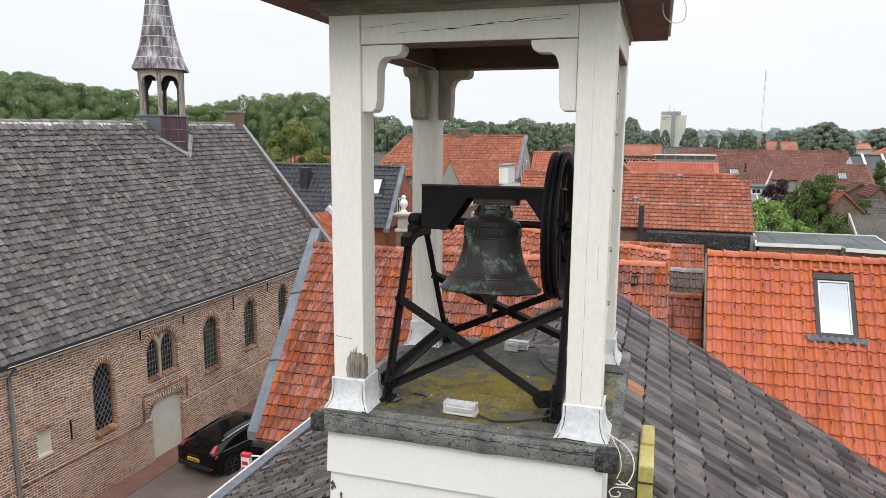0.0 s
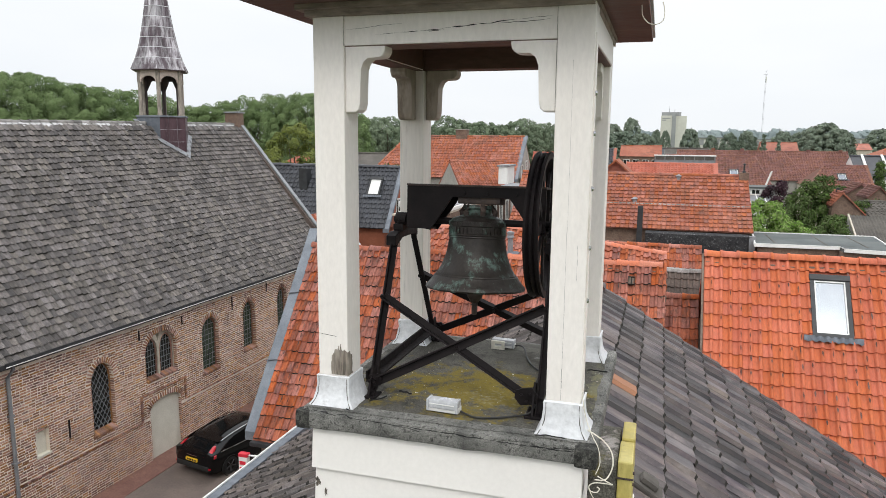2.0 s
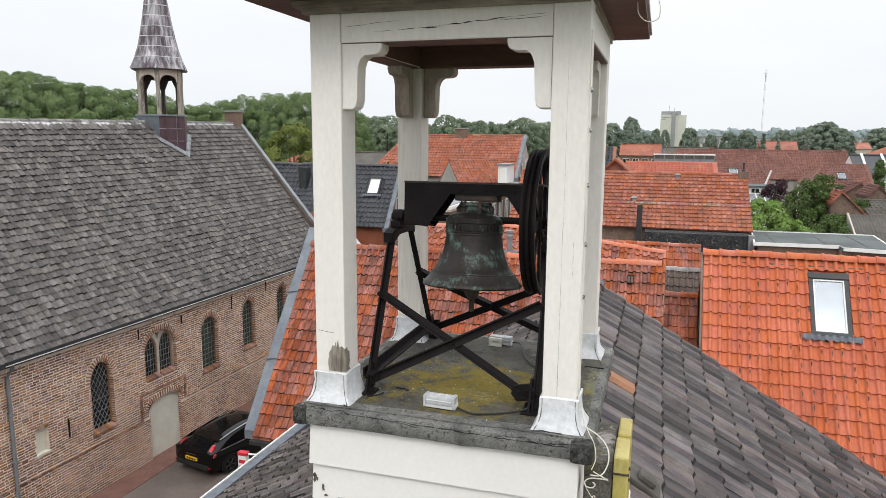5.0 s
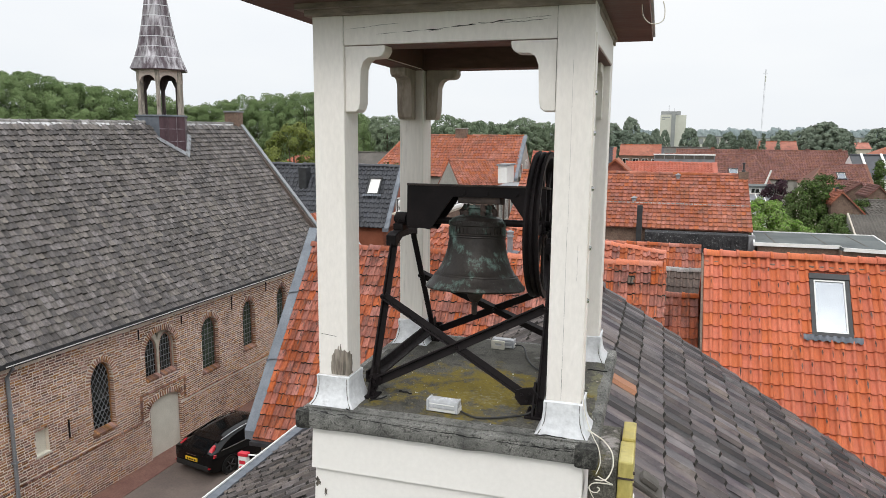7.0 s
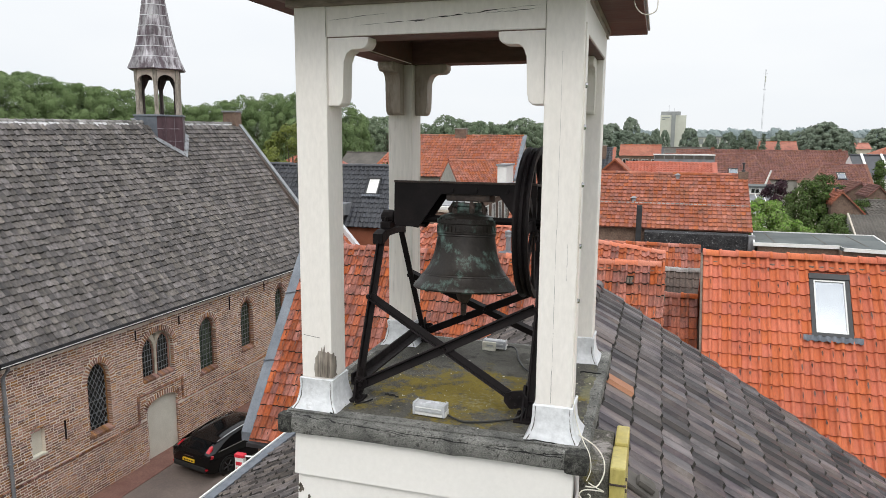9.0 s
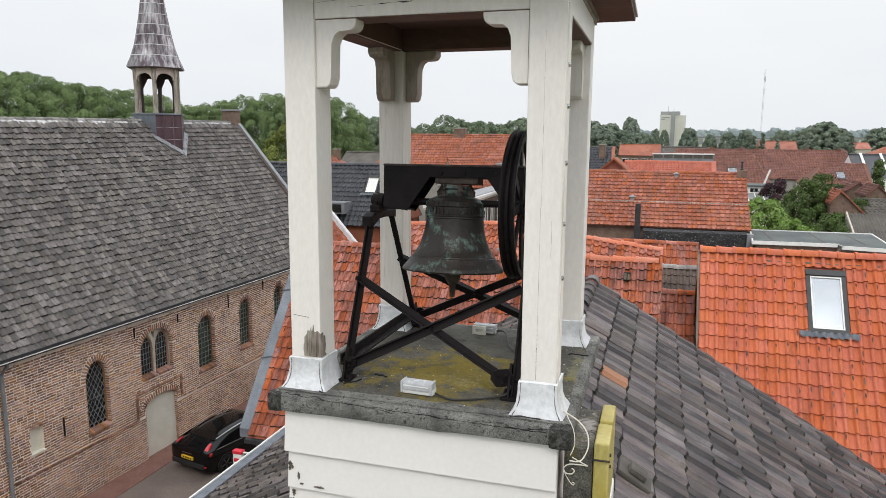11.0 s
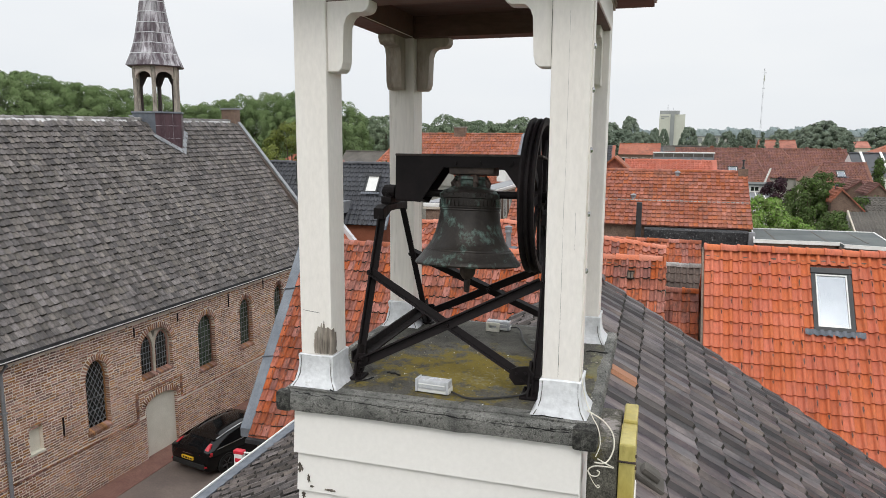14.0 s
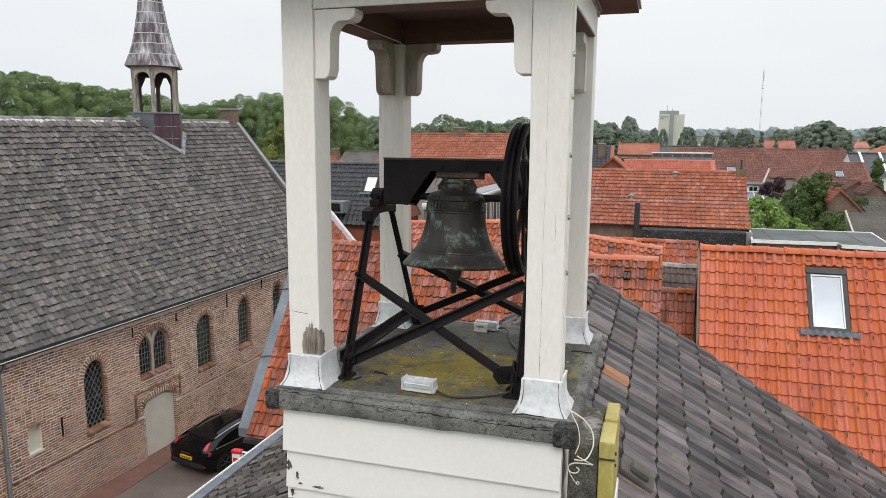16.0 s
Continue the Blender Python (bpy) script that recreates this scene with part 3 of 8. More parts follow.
def tile_field(name, parent, material, base, u, v, nu, nv, w, gauge, kind="pan", lift=0.03, near=None, keep=None, label="", jit=1.0, seed=1, odd=None, amp=1.0, dirt=None, dirt_share=0.93, dirt_len=0.026, warp=None, drip=None, drip_share=0.45, seam=None, seam_wide=0.012):
    """Lays nu x nv tiles from base along u (across) and v (up the slope). Those in the stretch near = (u0, u1, v0, v1) are parts of their own."""
    rng = np.random.default_rng(seed)
    u, v = np.array(u, float), np.array(v, float)
    n = np.cross(u, v)
    if n[2] < 0:
        n = -n
    tv, tf = tile_shape(w, gauge, kind, lift, amp)
    k = len(tv)
    single = bpy.data.meshes.new(name)
    single.from_pydata(tv.tolist(), [], tf)
    single.materials.append(material)
    single.polygons.foreach_set("use_smooth", [True] * len(single.polygons))
    single.set_sharp_from_angle(angle=radians(45))
    odd_mesh = None
    half = len(tv) // 3          # dirt and moss that fills the joint below each nose, with the nose's shadow painted in
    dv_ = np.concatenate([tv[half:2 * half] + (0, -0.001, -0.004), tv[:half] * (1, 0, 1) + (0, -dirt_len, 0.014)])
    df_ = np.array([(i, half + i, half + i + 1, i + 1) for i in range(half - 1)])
    DV, DF, RV, RF, SV, SF = [], [], [], [], [], []
    crest = tv[half + int(np.argmax(tv[half:2 * half, 2]))]
    V, F, count = [], [], 0
    fs = np.array(tf)
    for j in range(nv):
        for i in range(nu):
            du, dv = i * w, j * gauge
            if keep and not keep(du + w / 2, dv + gauge / 2):
                continue
            o = np.array(base) + u * du + v * (dv + rng.normal(0, 0.004 * jit)) + n * abs(rng.normal(0, 0.003 * jit))
            if warp:
                o[2] += warp(du, dv)
            tw, tl = rng.normal(0, 0.008 * jit), rng.normal(0, 0.006 * jit)
            uu = u + v * tw + n * tl
            vv = v - u * tw
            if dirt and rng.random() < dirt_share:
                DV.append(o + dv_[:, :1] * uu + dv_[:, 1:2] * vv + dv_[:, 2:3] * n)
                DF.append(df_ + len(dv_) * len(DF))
            # dark strip beside each tile: dirt plus the painted shade of the joint
            if seam:
                xe = tv[2 * half - 1, 0]
                he = tv[half, 2] - lift if kind != "wave" else tv[2 * half - 1, 2] - lift
                for dx, fy in ((-0.002, 0.0), (seam_wide, 0.0), (seam_wide, 0.97), (-0.002, 0.97)):
                    SV.append(o + (xe + dx) * uu + fy * gauge * vv + (he + lift * (1 - fy * 0.893) + 0.004) * n)
                SF.append(tuple(len(SV) - 4 + q for q in range(4)))
            if drip and j and rng.random() < drip_share:
                L, hw, xo, off = rng.uniform(0.08, 0.20), rng.uniform(0.010, 0.022), crest[0] + rng.normal(0, 0.010) - 0.010, rng.uniform(0.0, 0.10)
                for dx, dy in ((-0.4, 0.0), (0.4, 0.0), (1.0, -0.4), (0.5, -0.75), (0.0, -1.0), (-0.5, -0.75), (-1.0, -0.4)):
                    RV.append(o + (xo + dx * hw) * uu + (dy * L - off) * vv + (crest[2] - lift + lift * (0.13 + (off - dy * L) / gauge * 0.9) + 0.009 - abs(dx) * 0.002) * n)
                RF.append(tuple(len(RV) - 7 + q for q in range(7)))
            if near and near[0] <= du < near[1] and near[2] <= dv < near[3] and count < 300:
                me = single
                if odd and (i, j) in odd:
                    if odd_mesh is None:
                        odd_mesh = single.copy()
                        odd_mesh.materials.clear()
                        odd_mesh.materials.append(M_TILE_BROWN)
                    me = odd_mesh
                ob = new(name, me)
                ob.parent = parent
                ob.matrix_basis = Matrix(((uu[0], vv[0], n[0], o[0]), (uu[1], vv[1], n[1], o[1]), (uu[2], vv[2], n[2], o[2]), (0, 0, 0, 1)))
                count += 1
            else:
                V.append(o + tv[:, :1] * uu + tv[:, 1:2] * vv + tv[:, 2:3] * n)
                F.append(fs + k * len(F))
    if SV:
        joined("joint_dirt", SV, SF, seam, parent, "dark dirt and painted shade along the tile joints")
    if RV:
        joined("dirt_streak", RV, RF, drip, parent, "dark streaks of dirt below the tile noses")
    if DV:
        joined("joint_dirt", np.concatenate(DV), np.concatenate(DF), dirt, parent, "dark moss, dirt and painted shade in the tile joints")
    if V:
        joined(name + "_field", np.concatenate(V), np.concatenate(F), material, parent, label or "rows of overlapping roof tiles", smooth=True)


def ridge_tiles(name, parent, material, p, q, r=0.11, step=0.33, arc=math.pi):
    """Half-round ridge tiles from p to q, each a piece of its own on one mesh."""
    p, q = Vector(p), Vector(q)
    m = basis(p, q)
    d = (q - p).length
    n = max(1, round(d / step))
    st = d / n
    bm = bmesh.new()
    rows = []
    for z, rr in ((0, r * 1.1), (st * 0.15, r * 1.08), (st * 0.18, r * 0.97), (st * 1.0, r * 0.92), (0, r * 0.86)):
        rows.append([bm.verts.new((rr * math.cos(a), rr * math.sin(a), z)) for a in [arc * k / 7 for k in range(8)]])
    for i in range(7):
        for k in range(3):
            bm.faces.new((rows[k][i], rows[k][i + 1], rows[k + 1][i + 1], rows[k + 1][i]))
        bm.faces.new((rows[0][i], rows[4][i], rows[4][i + 1], rows[0][i + 1]))
    me = mesh_of(bm, name, material, 50)
    for k in range(n):
        ob = new(name, me)
        ob.parent = parent
        ob.matrix_basis = m @ Matrix.Translation((random.gauss(0, 0.004), random.gauss(0, 0.004), k * st)) @ Matrix.Rotation(random.gauss(0, 0.02), 4, "X")


# ---- ground and street ----
bm = bmesh.new()
bmesh.ops.create_grid(bm, x_segments=24, y_segments=24, size=2600)
ground = tagged(new("ground", mesh_of(bm, "ground", M_GROUND)), "flat grassy ground reaching to the horizon", "ground", kind="structure")
ground.location = (0, 1500, -0.06)
road = tagged(new("road", mesh_of(bx(-16.4, -9.4, -12, 70, -0.05, 0.0), "road", M_ROAD)), "narrow street paved with red-brown clinkers", "road", kind="structure")
verge_strip = tagged(new("pavement", mesh_of(bx(-16.2, -14.75, -12, 70, -0.04, 0.02, bevel=0.008), "pavement", M_CLINKER)), "strip of red clinkers along the church wall", "pavement", kind="structure")
pavement = tagged(new("pavement", mesh_of(bx(-11.3, -9.35, -12, 70, -0.02, 0.07, bevel=0.015), "pavement", M_PAVE)), "grey paved footway with a low kerb", "pavement", kind="structure")
yard = tagged(new("yard", mesh_of(bx(-9.3, 40, 11.5, 60, -0.05, 0.02), "yard", M_PAVE)), "paved back yards between the houses", "ground", kind="structure")


# ---- the building that carries the bell turret ----
RX, RZ, RS = -0.83, 8.36, 0.62
town_hall = thing("town_hall", "building with a grey concrete-tiled pitched roof carrying a bell turret", "building")
part("wall", prism(bmesh.new(), [(-6.1, 0), (4.45, 0), (4.45, 4.9), (RX, 8.18), (-6.1, 4.9)], lambda a, b, d: (a, d, b), -7.0, 11.0), M_BRICKWALL, town_hall)
own_roof = part("roof", prism(bmesh.new(), [(-6.36, 4.87), (RX, RZ - 0.06), (4.7, 4.87), (4.7, 4.75), (RX, RZ - 0.18), (-6.36, 4.75)], lambda a, b, d: (a, d, b), -7.2, 11.18), M_FELT, town_hall, "roof deck under grey tiles")
part("gutter", bx(-6.60, -6.42, -7.2, 12.2, 4.80, 4.84), M_ZINC, town_hall, "zinc-lined eaves gutter")
part("gutter_floor", bx(-6.613, -6.45, -7.2, 12.2, 4.90, 4.955), M_LEAD_DARK, town_hall, "grey zinc gutter lining")
part("gutter_rim", bx(-6.637, -6.612, -7.2, 12.2, 4.94, 4.985, bevel=0.006), M_WHITE_TRIM, town_hall, "white gutter board")
bm = bmesh.new()
prism(bm, [(4.72, 4.80), (4.90, 4.80), (4.90, 4.90), (4.72, 4.90)], lambda a, b, d: (a, d, b), -7.2, 11.2)
part("gutter", bm, M_ZINC, town_hall)


# ---- terrace of houses with orange tiled roofs ----
WY, WZ = 17.39, 7.677                # the western house ends lower
TY, TZ, TS = 17.6, 7.95, 1.3       # ridge of the terrace and the rise of its roofs


def gable_house(name, label, x0, x1, ridge_y, ridge_z, slope, eave_z, back_eave, wall_mat, deck_mat):
    h = thing(name, label, "house")
    yf, yb = ridge_y - (ridge_z - eave_z) / slope, ridge_y + (ridge_z - back_eave) / slope
    part("wall", prism(bmesh.new(), [(yf + 0.25, 0), (yb - 0.25, 0), (yb - 0.25, back_eave + 0.1), (ridge_y, ridge_z - 0.32), (yf + 0.25, eave_z + 0.1)], lambda a, b, d: (d, a, b), x0 + 0.08, x1 - 0.08), wall_mat, h)
    t = 0.12
    r = part("roof", prism(bmesh.new(), [(yf, eave_z - 0.05), (ridge_y, ridge_z - 0.05), (yb, back_eave - 0.05), (yb, back_eave - 0.05 - t), (ridge_y, ridge_z - 0.05 - t), (yf, eave_z - 0.05 - t)], lambda a, b, d: (d, a, b), x0, x1), deck_mat, h)
    return h, r, yf, yb


terrace_west, west_roof, AYF, AYB = gable_house("terraced_house", "terraced house with old orange pantiles and a lead-capped verge", -9.2, 0.28, WY, WZ, TS, 3.36, 4.2, M_BRICKWALL, M_TILE_OLD)
terrace_east, east_roof, BYF, BYB = gable_house("terraced_house", "terraced house with a bright orange pantile roof and one skylight", 1.12, 9.5, TY, TZ, TS, 4.0, 4.2, M_BRICKWALL, M_TILE_ORANGE)
# lead capped verge of the western house
bm = bmesh.new()
prism(bm, [(AYF + 0.05, 3.36 + 0.12), (TY + 0.09, TZ + 0.16), (TY + 0.12, TZ - 0.1), (AYF + 0.14, 3.36 - 0.10), (AYF + 0.05, 3.36 - 0.10)], lambda a, b, d: (d, a, b), -9.45, -9.16, 0.012)
verge = part("verge_cap", bm, M_LEAD_BLUE, terrace_west, "blue-grey lead cap along the sloping gable edge")
for k in (2, 4):
    y = AYF + (TY - AYF) * k / 6
    z = 3.36 + (TZ - 3.36) * k / 6 + 0.06
    bm = bmesh.new()
    bar(bm, (-9.46, y - 0.02, z + 0.0), (-9.15, y + 0.03, z + 0.05), 0.03, 0.012, 0.004)
    part("lead_seam", bm, M_LEAD_BLUE, verge)
part("gutter", bx(-9.2, 0.28, AYF - 0.14, AYF - 0.01, 3.20, 3.30), M_GUTTER, terrace_west)
part("gutter", bx(1.12, 9.5, BYF - 0.30, BYF - 0.01, 3.84, 3.94), M_ZINC, terrace_east, "pale zinc box gutter")
# roof over the gap between the two houses
slot = thing("passage_roof", "small orange and dark tiled roofs between two houses", "roof")


# ---- the church ----
church = thing("church", "old brown brick church with a steep slate-grey tiled roof", "church", pose(-15.5, 20.0, 0, 0.2, 0, -1.5))
to_wall = lambda u, v, d: (d, u, v)                      # u along the street, v up, d out of the wall
CH0, CH1, EAVE, RIDGE, HALF = -22.0, 10.35, 5.0, 11.2, 4.85
WINDOWS = [  # u0, u1, sill, spring, top
    (-4.36, -3.48, 1.84, 3.42, 3.99), (0.69, 1.66, 2.12, 3.64, 4.14), (3.21, 4.07, 2.24, 3.70, 4.22), (5.69, 6.49, 2.36, 3.76, 4.29), (8.05, 8.9, 2.4, 3.8, 4.3)]
DOUBLE = (-2.14, -0.65, 2.74, 3.66, 4.30)
holes = [arch(*w) for w in WINDOWS] + [arch(*DOUBLE, n=12)]
DOOR = arch(-2.06, -0.56, 0.02, 1.76, 2.05, n=8)
NICHE = arch(-6.30, -5.88, 2.06, 2.80, 2.90, n=6)
church_wall = part("wall", holed([(CH0, 0), (CH1, 0), (CH1, EAVE), (CH0, EAVE)], holes + [DOOR, NICHE], to_wall, -0.55, 0.0), M_MORTAR, church, "mortared wall of brown and red bricks")
part("door_panel", prism(bmesh.new(), DOOR, to_wall, -0.2, -0.10), M_PLASTER, church, "blocked doorway plastered cream under a low arch")
part("niche_panel", prism(bmesh.new(), NICHE, to_wall, -0.3, -0.14), M_PLASTER, church, "small cream plastered niche")
bm = prism(bmesh.new(), [(-6.33, 2.03), (-5.85, 2.03), (-5.85, 2.08), (-6.33, 2.08)], to_wall, -0.12, 0.03)
part("niche_sill", bm, M_PLASTER, church)
# walls at the back and both ends
bm = bmesh.new()
prism(bm, [(-0.5, 0), (-2 * HALF, 0), (-2 * HALF, EAVE), (-HALF, RIDGE - 0.1), (-0.5, EAVE + 0.3)], lambda a, b, d: (a, d, b), CH1 - 0.5, CH1 - 0.02)
part("gable_wall", bm, M_BRICKWALL, church)
bm = bmesh.new()
prism(bm, [(-0.5, 0), (-2 * HALF, 0), (-2 * HALF, EAVE), (-HALF, RIDGE - 0.1), (-0.5, EAVE)], lambda a, b, d: (a, d, b), CH0, CH0 + 0.4)
part("gable_wall", bm, M_BRICKWALL, church)
part("back_wall", bx(-2 * HALF, -2 * HALF + 0.4, CH0, CH1, 0, EAVE), M_BRICKWALL, church)
# roof deck
CE = 0.22                                                # overhang of the eave
RSL = (RIDGE - EAVE) / (HALF + 0.0)
DROP = 0.0145                                            # the old ridge sinks towards the near end
bm = prism(bmesh.new(), [(CE, EAVE - CE * RSL + 0.25), (-HALF, RIDGE), (-2 * HALF - CE, EAVE - CE * RSL + 0.25), (-2 * HALF - CE, EAVE - CE * RSL + 0.1), (-HALF, RIDGE - 0.15), (CE, EAVE - CE * RSL + 0.1)], lambda a, b, d: (a, d, b), CH0, CH1 - 0.3)
for v in bm.verts:
    if abs(v.co.x + HALF) < 0.1:
        v.co.z -= DROP * (CH1 - v.co.y) + 0.02
church_roof = part("roof", bm, M_TILE_CHURCH, church, "steep roof of weathered slate-grey tiles")
# coped gable parapet
bm = bmesh.new()
prism(bm, [(0.35, EAVE - 0.15), (0.35, EAVE + 0.35), (-HALF, RIDGE + 0.32), (-HALF, RIDGE - 0.1), (0.1, EAVE - 0.15)], lambda a, b, d: (a, d, b), CH1 - 0.32, CH1)
parapet = part("gable_parapet", bm, M_PARAPET, church, "brick gable parapet with grey coping")
bm = bmesh.new()
prism(bm, [(0.40, EAVE + 0.33), (0.40, EAVE + 0.41), (-HALF, RIDGE + 0.40), (-HALF, RIDGE + 0.32)], lambda a, b, d: (a, d, b), CH1 - 0.20, CH1 + 0.04)
part("coping", bm, M_ZINC, parapet, "pale grey coping strip")
chim = part("chimney", bx(-HALF - 0.45, -HALF + 0.3, CH1 - 0.42, CH1 + 0.02, RIDGE - 0.4, RIDGE + 0.62), M_BRICKWALL, church, "short brick chimney on the gable end")
part("chimney_cap", bx(-HALF - 0.5, -HALF + 0.35, CH1 - 0.47, CH1 + 0.07, RIDGE + 0.62, RIDGE + 0.70, bevel=0.01), M_ZINC, chim)
# gutter, downpipe, wall anchors
g = EAVE - CE * RSL + 0.18
bm = prism(bmesh.new(), [(CE - 0.02, g + 0.02), (CE + 0.15, g + 0.02), (CE + 0.15, g + 0.13), (CE + 0.13, g + 0.13), (CE + 0.12, g + 0.05), (CE, g + 0.05), (CE - 0.02, g + 0.10)], lambda a, b, d: (a, d, b), -7.25, CH1 - 0.35)
part("gutter", bm, M_GUTTER, church, "dark gutter along the eaves")
part("gutter_edge", bx(CE + 0.145, CE + 0.16, -7.25, CH1 - 0.35, g + 0.015, g + 0.038), M_WHITE_TRIM, church, "pale gutter rim")
part("eaves_board", bx(0.0, 0.12, -7.25, CH1 - 0.35, g - 0.10, g + 0.015), M_BROWN, church, "brown eaves board")
bm = prism(bmesh.new(), [(CE - 0.02, g - 0.0), (CE + 0.15, g - 0.0), (CE + 0.15, g + 0.11), (CE + 0.13, g + 0.11), (CE + 0.12, g + 0.03), (CE, g + 0.03), (CE - 0.02, g + 0.08)], lambda a, b, d: (a, d, b), CH0, -7.27)
part("gutter", bm, M_GUTTER, church)
for u in [-21 + 0.62 * k for k in range(50)]:
    if u < CH1 - 0.5:
        part("gutter_bracket", bx(0.0, CE, u, u + 0.03, g - 0.03, g + 0.02), M_STONE, church)
bm = bmesh.new()
tube(bm, [(CE + 0.05, -6.98, g + 0.05), (CE + 0.05, -6.98, g - 0.1), (0.07, -7.0, g - 0.35), (0.07, -7.0, 0.05)], 0.05, 10)
pipe = part("downpipe", bm, M_ZINC, church, "grey downpipe", 40)
for z in (0.9, 2.2, 3.5):
    part("pipe_clip", bx(0.0, 0.13, -7.07, -6.93, z, z + 0.05, bevel=0.008), M_ZINC, pipe)
for u, z, h in ((-5.22, 2.16, 0.55), (-2.36, 4.23, 0.34), (-0.33, 4.26, 0.28), (2.53, 4.09, 0.52), (4.89, 4.33, 0.38), (7.3, 4.3, 0.36)):
    part("wall_anchor", bx(0.0, 0.03, u - 0.022, u + 0.022, z, z + h, bevel=0.006), M_IRON, church)


def church_window(w, diamond, glass, name="window"):
    u0, u1, s, sp, top = w
    out = arch(*w)
    win = part(name, holed(out, [arch(u0 + 0.04, u1 - 0.04, s + 0.04, sp, top - 0.05)], to_wall, -0.21, -0.15), M_BRICK, church, "arched leaded church window with dark panes")
    part("pane", prism(bmesh.new(), arch(u0 + 0.03, u1 - 0.03, s + 0.03, sp, top - 0.03), to_wall, -0.20, -0.19), glass, win)
    c, half = (u0 + u1) / 2, (u1 - u0) / 2

    def edge(u):
        q = min(1, abs(u - c) / half)
        return sp + (top - sp) * math.sqrt(1 - q * q)
    if diamond:
        st, hgt = 0.17, 0.26
        for sgn in (1, -1):
            k = -20
            while k < 20:
                a, b = None, None
                for i in range(61):
                    z = s + (top - s) * i / 60
                    u = c + k * st + sgn * (z - s) * st / hgt
                    if u0 < u < u1 and z < edge(u):
                        a = a or (u, z)
                        b = (u, z)
                if a and b and a != b:
                    part("glazing_bar", bar(bmesh.new(), (-0.175, a[0], a[1]), (-0.175, b[0], b[1]), 0.016, 0.016), M_ZINC, win)
                k += 1
    else:
        for i in range(1, 5):
            u = u0 + (u1 - u0) * i / 5
            part("glazing_bar", bar(bmesh.new(), (-0.175, u, s), (-0.175, u, edge(u)), 0.012, 0.014), M_ZINC, win)
    z = s + 0.2
    while z < top - 0.05:
        q = half if z < sp else half * math.sqrt(max(0, 1 - ((z - sp) / (top - sp)) ** 2))
        if not diamond or int(z * 10) % 4 == 0:
            part("glazing_bar", bar(bmesh.new(), (-0.17, c - q, z), (-0.17, c + q, z), 0.014, 0.014), M_ZINC, win)
        z += 0.19
    n = round((u1 - u0 + 0.06) / 0.078)
    st = (u1 - u0 + 0.06) / n
    for k in range(n):
        a = u0 - 0.03 + st * k
        part("sill_brick", prism(bmesh.new(), [(-0.17, s + 0.10), (0.035, s + 0.012), (0.035, s - 0.06), (-0.17, s - 0.02)], lambda p, q, d: (p, d, q), a, a + st - 0.012), M_BRICK, win)
    return win


church_window(WINDOWS[0], True, M_GLASS_DARK)
for w in WINDOWS[1:]:
    church_window(w, False, M_GLASS_GREEN)
u0, u1, s, sp, top = DOUBLE
mid = (u0 + u1) / 2
church_window((u0 + 0.06, mid - 0.06, s + 0.02, sp - 0.05, top - 0.16), False, M_GLASS_DARK)
church_window((mid + 0.06, u1 - 0.06, s + 0.02, sp - 0.05, top - 0.16), False, M_GLASS_DARK)
bm = holed(arch(*DOUBLE, n=12), [arch(u0 + 0.035, mid - 0.045, s + 0.03, sp - 0.05, top - 0.14), arch(mid + 0.045, u1 - 0.035, s + 0.03, sp - 0.05, top - 0.14), [(mid - 0.09, top - 0.09), (mid + 0.09, top - 0.09), (mid, top - 0.36)]], to_wall, -0.23, -0.12)
part("tracery", bm, M_STONE, church, "pale stone mullion and tracery of a double window")
part("tracery_back", prism(bmesh.new(), [(mid - 0.15, top - 0.4), (mid + 0.15, top - 0.4), (mid + 0.15, top - 0.1), (mid - 0.15, top - 0.1)], to_wall, -0.245, -0.235), M_GLASS_DARK, church)


# string course, stepped over the blocked door
def course(u0, u1, z, h=0.055, out=0.03):
    bm = bmesh.new()
    n = max(1, round((u1 - u0) / 0.115))
    st = (u1 - u0) / n
    for k in range(n):
        a = u0 + st * k
        o = out + random.uniform(-0.006, 0.006)
        prism(bm, [(-0.02, z), (o, z - 0.01), (o, z + h * 0.5), (-0.02, z + h)], lambda p, q, d: (p, d, q), a, a + st - 0.012)
    return bm


for u0, u1, z in ((CH0, -2.42, 1.49), (-2.42, -0.33, 2.34), (-0.33, CH1, 1.57)):
    part("string_course", course(u0, u1, z), M_BRICK, church, "moulded brick string course")
for u, za, zb in ((-2.42, 1.49, 2.40), (-0.33, 1.57, 2.40)):
    for k in range(round((zb - za) / 0.075)):
        z = za + 0.075 * k
        part("course_brick", bx(-0.02, 0.035 + random.uniform(-0.005, 0.005), u - 0.04, u + 0.04, z, z + 0.062, bevel=0.004), M_BRICK, church)

for k in range(17):                                        # pale stone pegs below the gutter
    u = -6.6 + 0.98 * k
    part("wall_peg", bx(0.0, 0.05, u, u + 0.05, EAVE - 0.36, EAVE - 0.31, bevel=0.012), M_STONE, church)

# ridge turret: six posts, arched heads, bell-cast lead spire
TU, TX, TB, TR = 4.86, -HALF + 0.12, 11.45, 0.97
spire = thing("ridge_turret", "small open hexagonal turret with a streaked lead spire", "turret", church.matrix_basis @ pose(TX, TU, 0))
hexa = lambda r, k, turn=0.0: (r * math.cos(radians(60 * k + 4) + turn), r * math.sin(radians(60 * k + 4) + turn))
bm = bmesh.new()
prism(bm, [hexa(TR + 0.10, k) for k in range(6)], lambda a, b, d: (a, b, d), 8.9, TB)
part("base", bm, M_PURPLE_LEAD, spire, "purplish lead-clad base")
bm = bmesh.new()
prism(bm, [hexa(TR + 0.15, k) for k in range(6)], lambda a, b, d: (a, b, d), TB, TB + 0.07, 0.01)
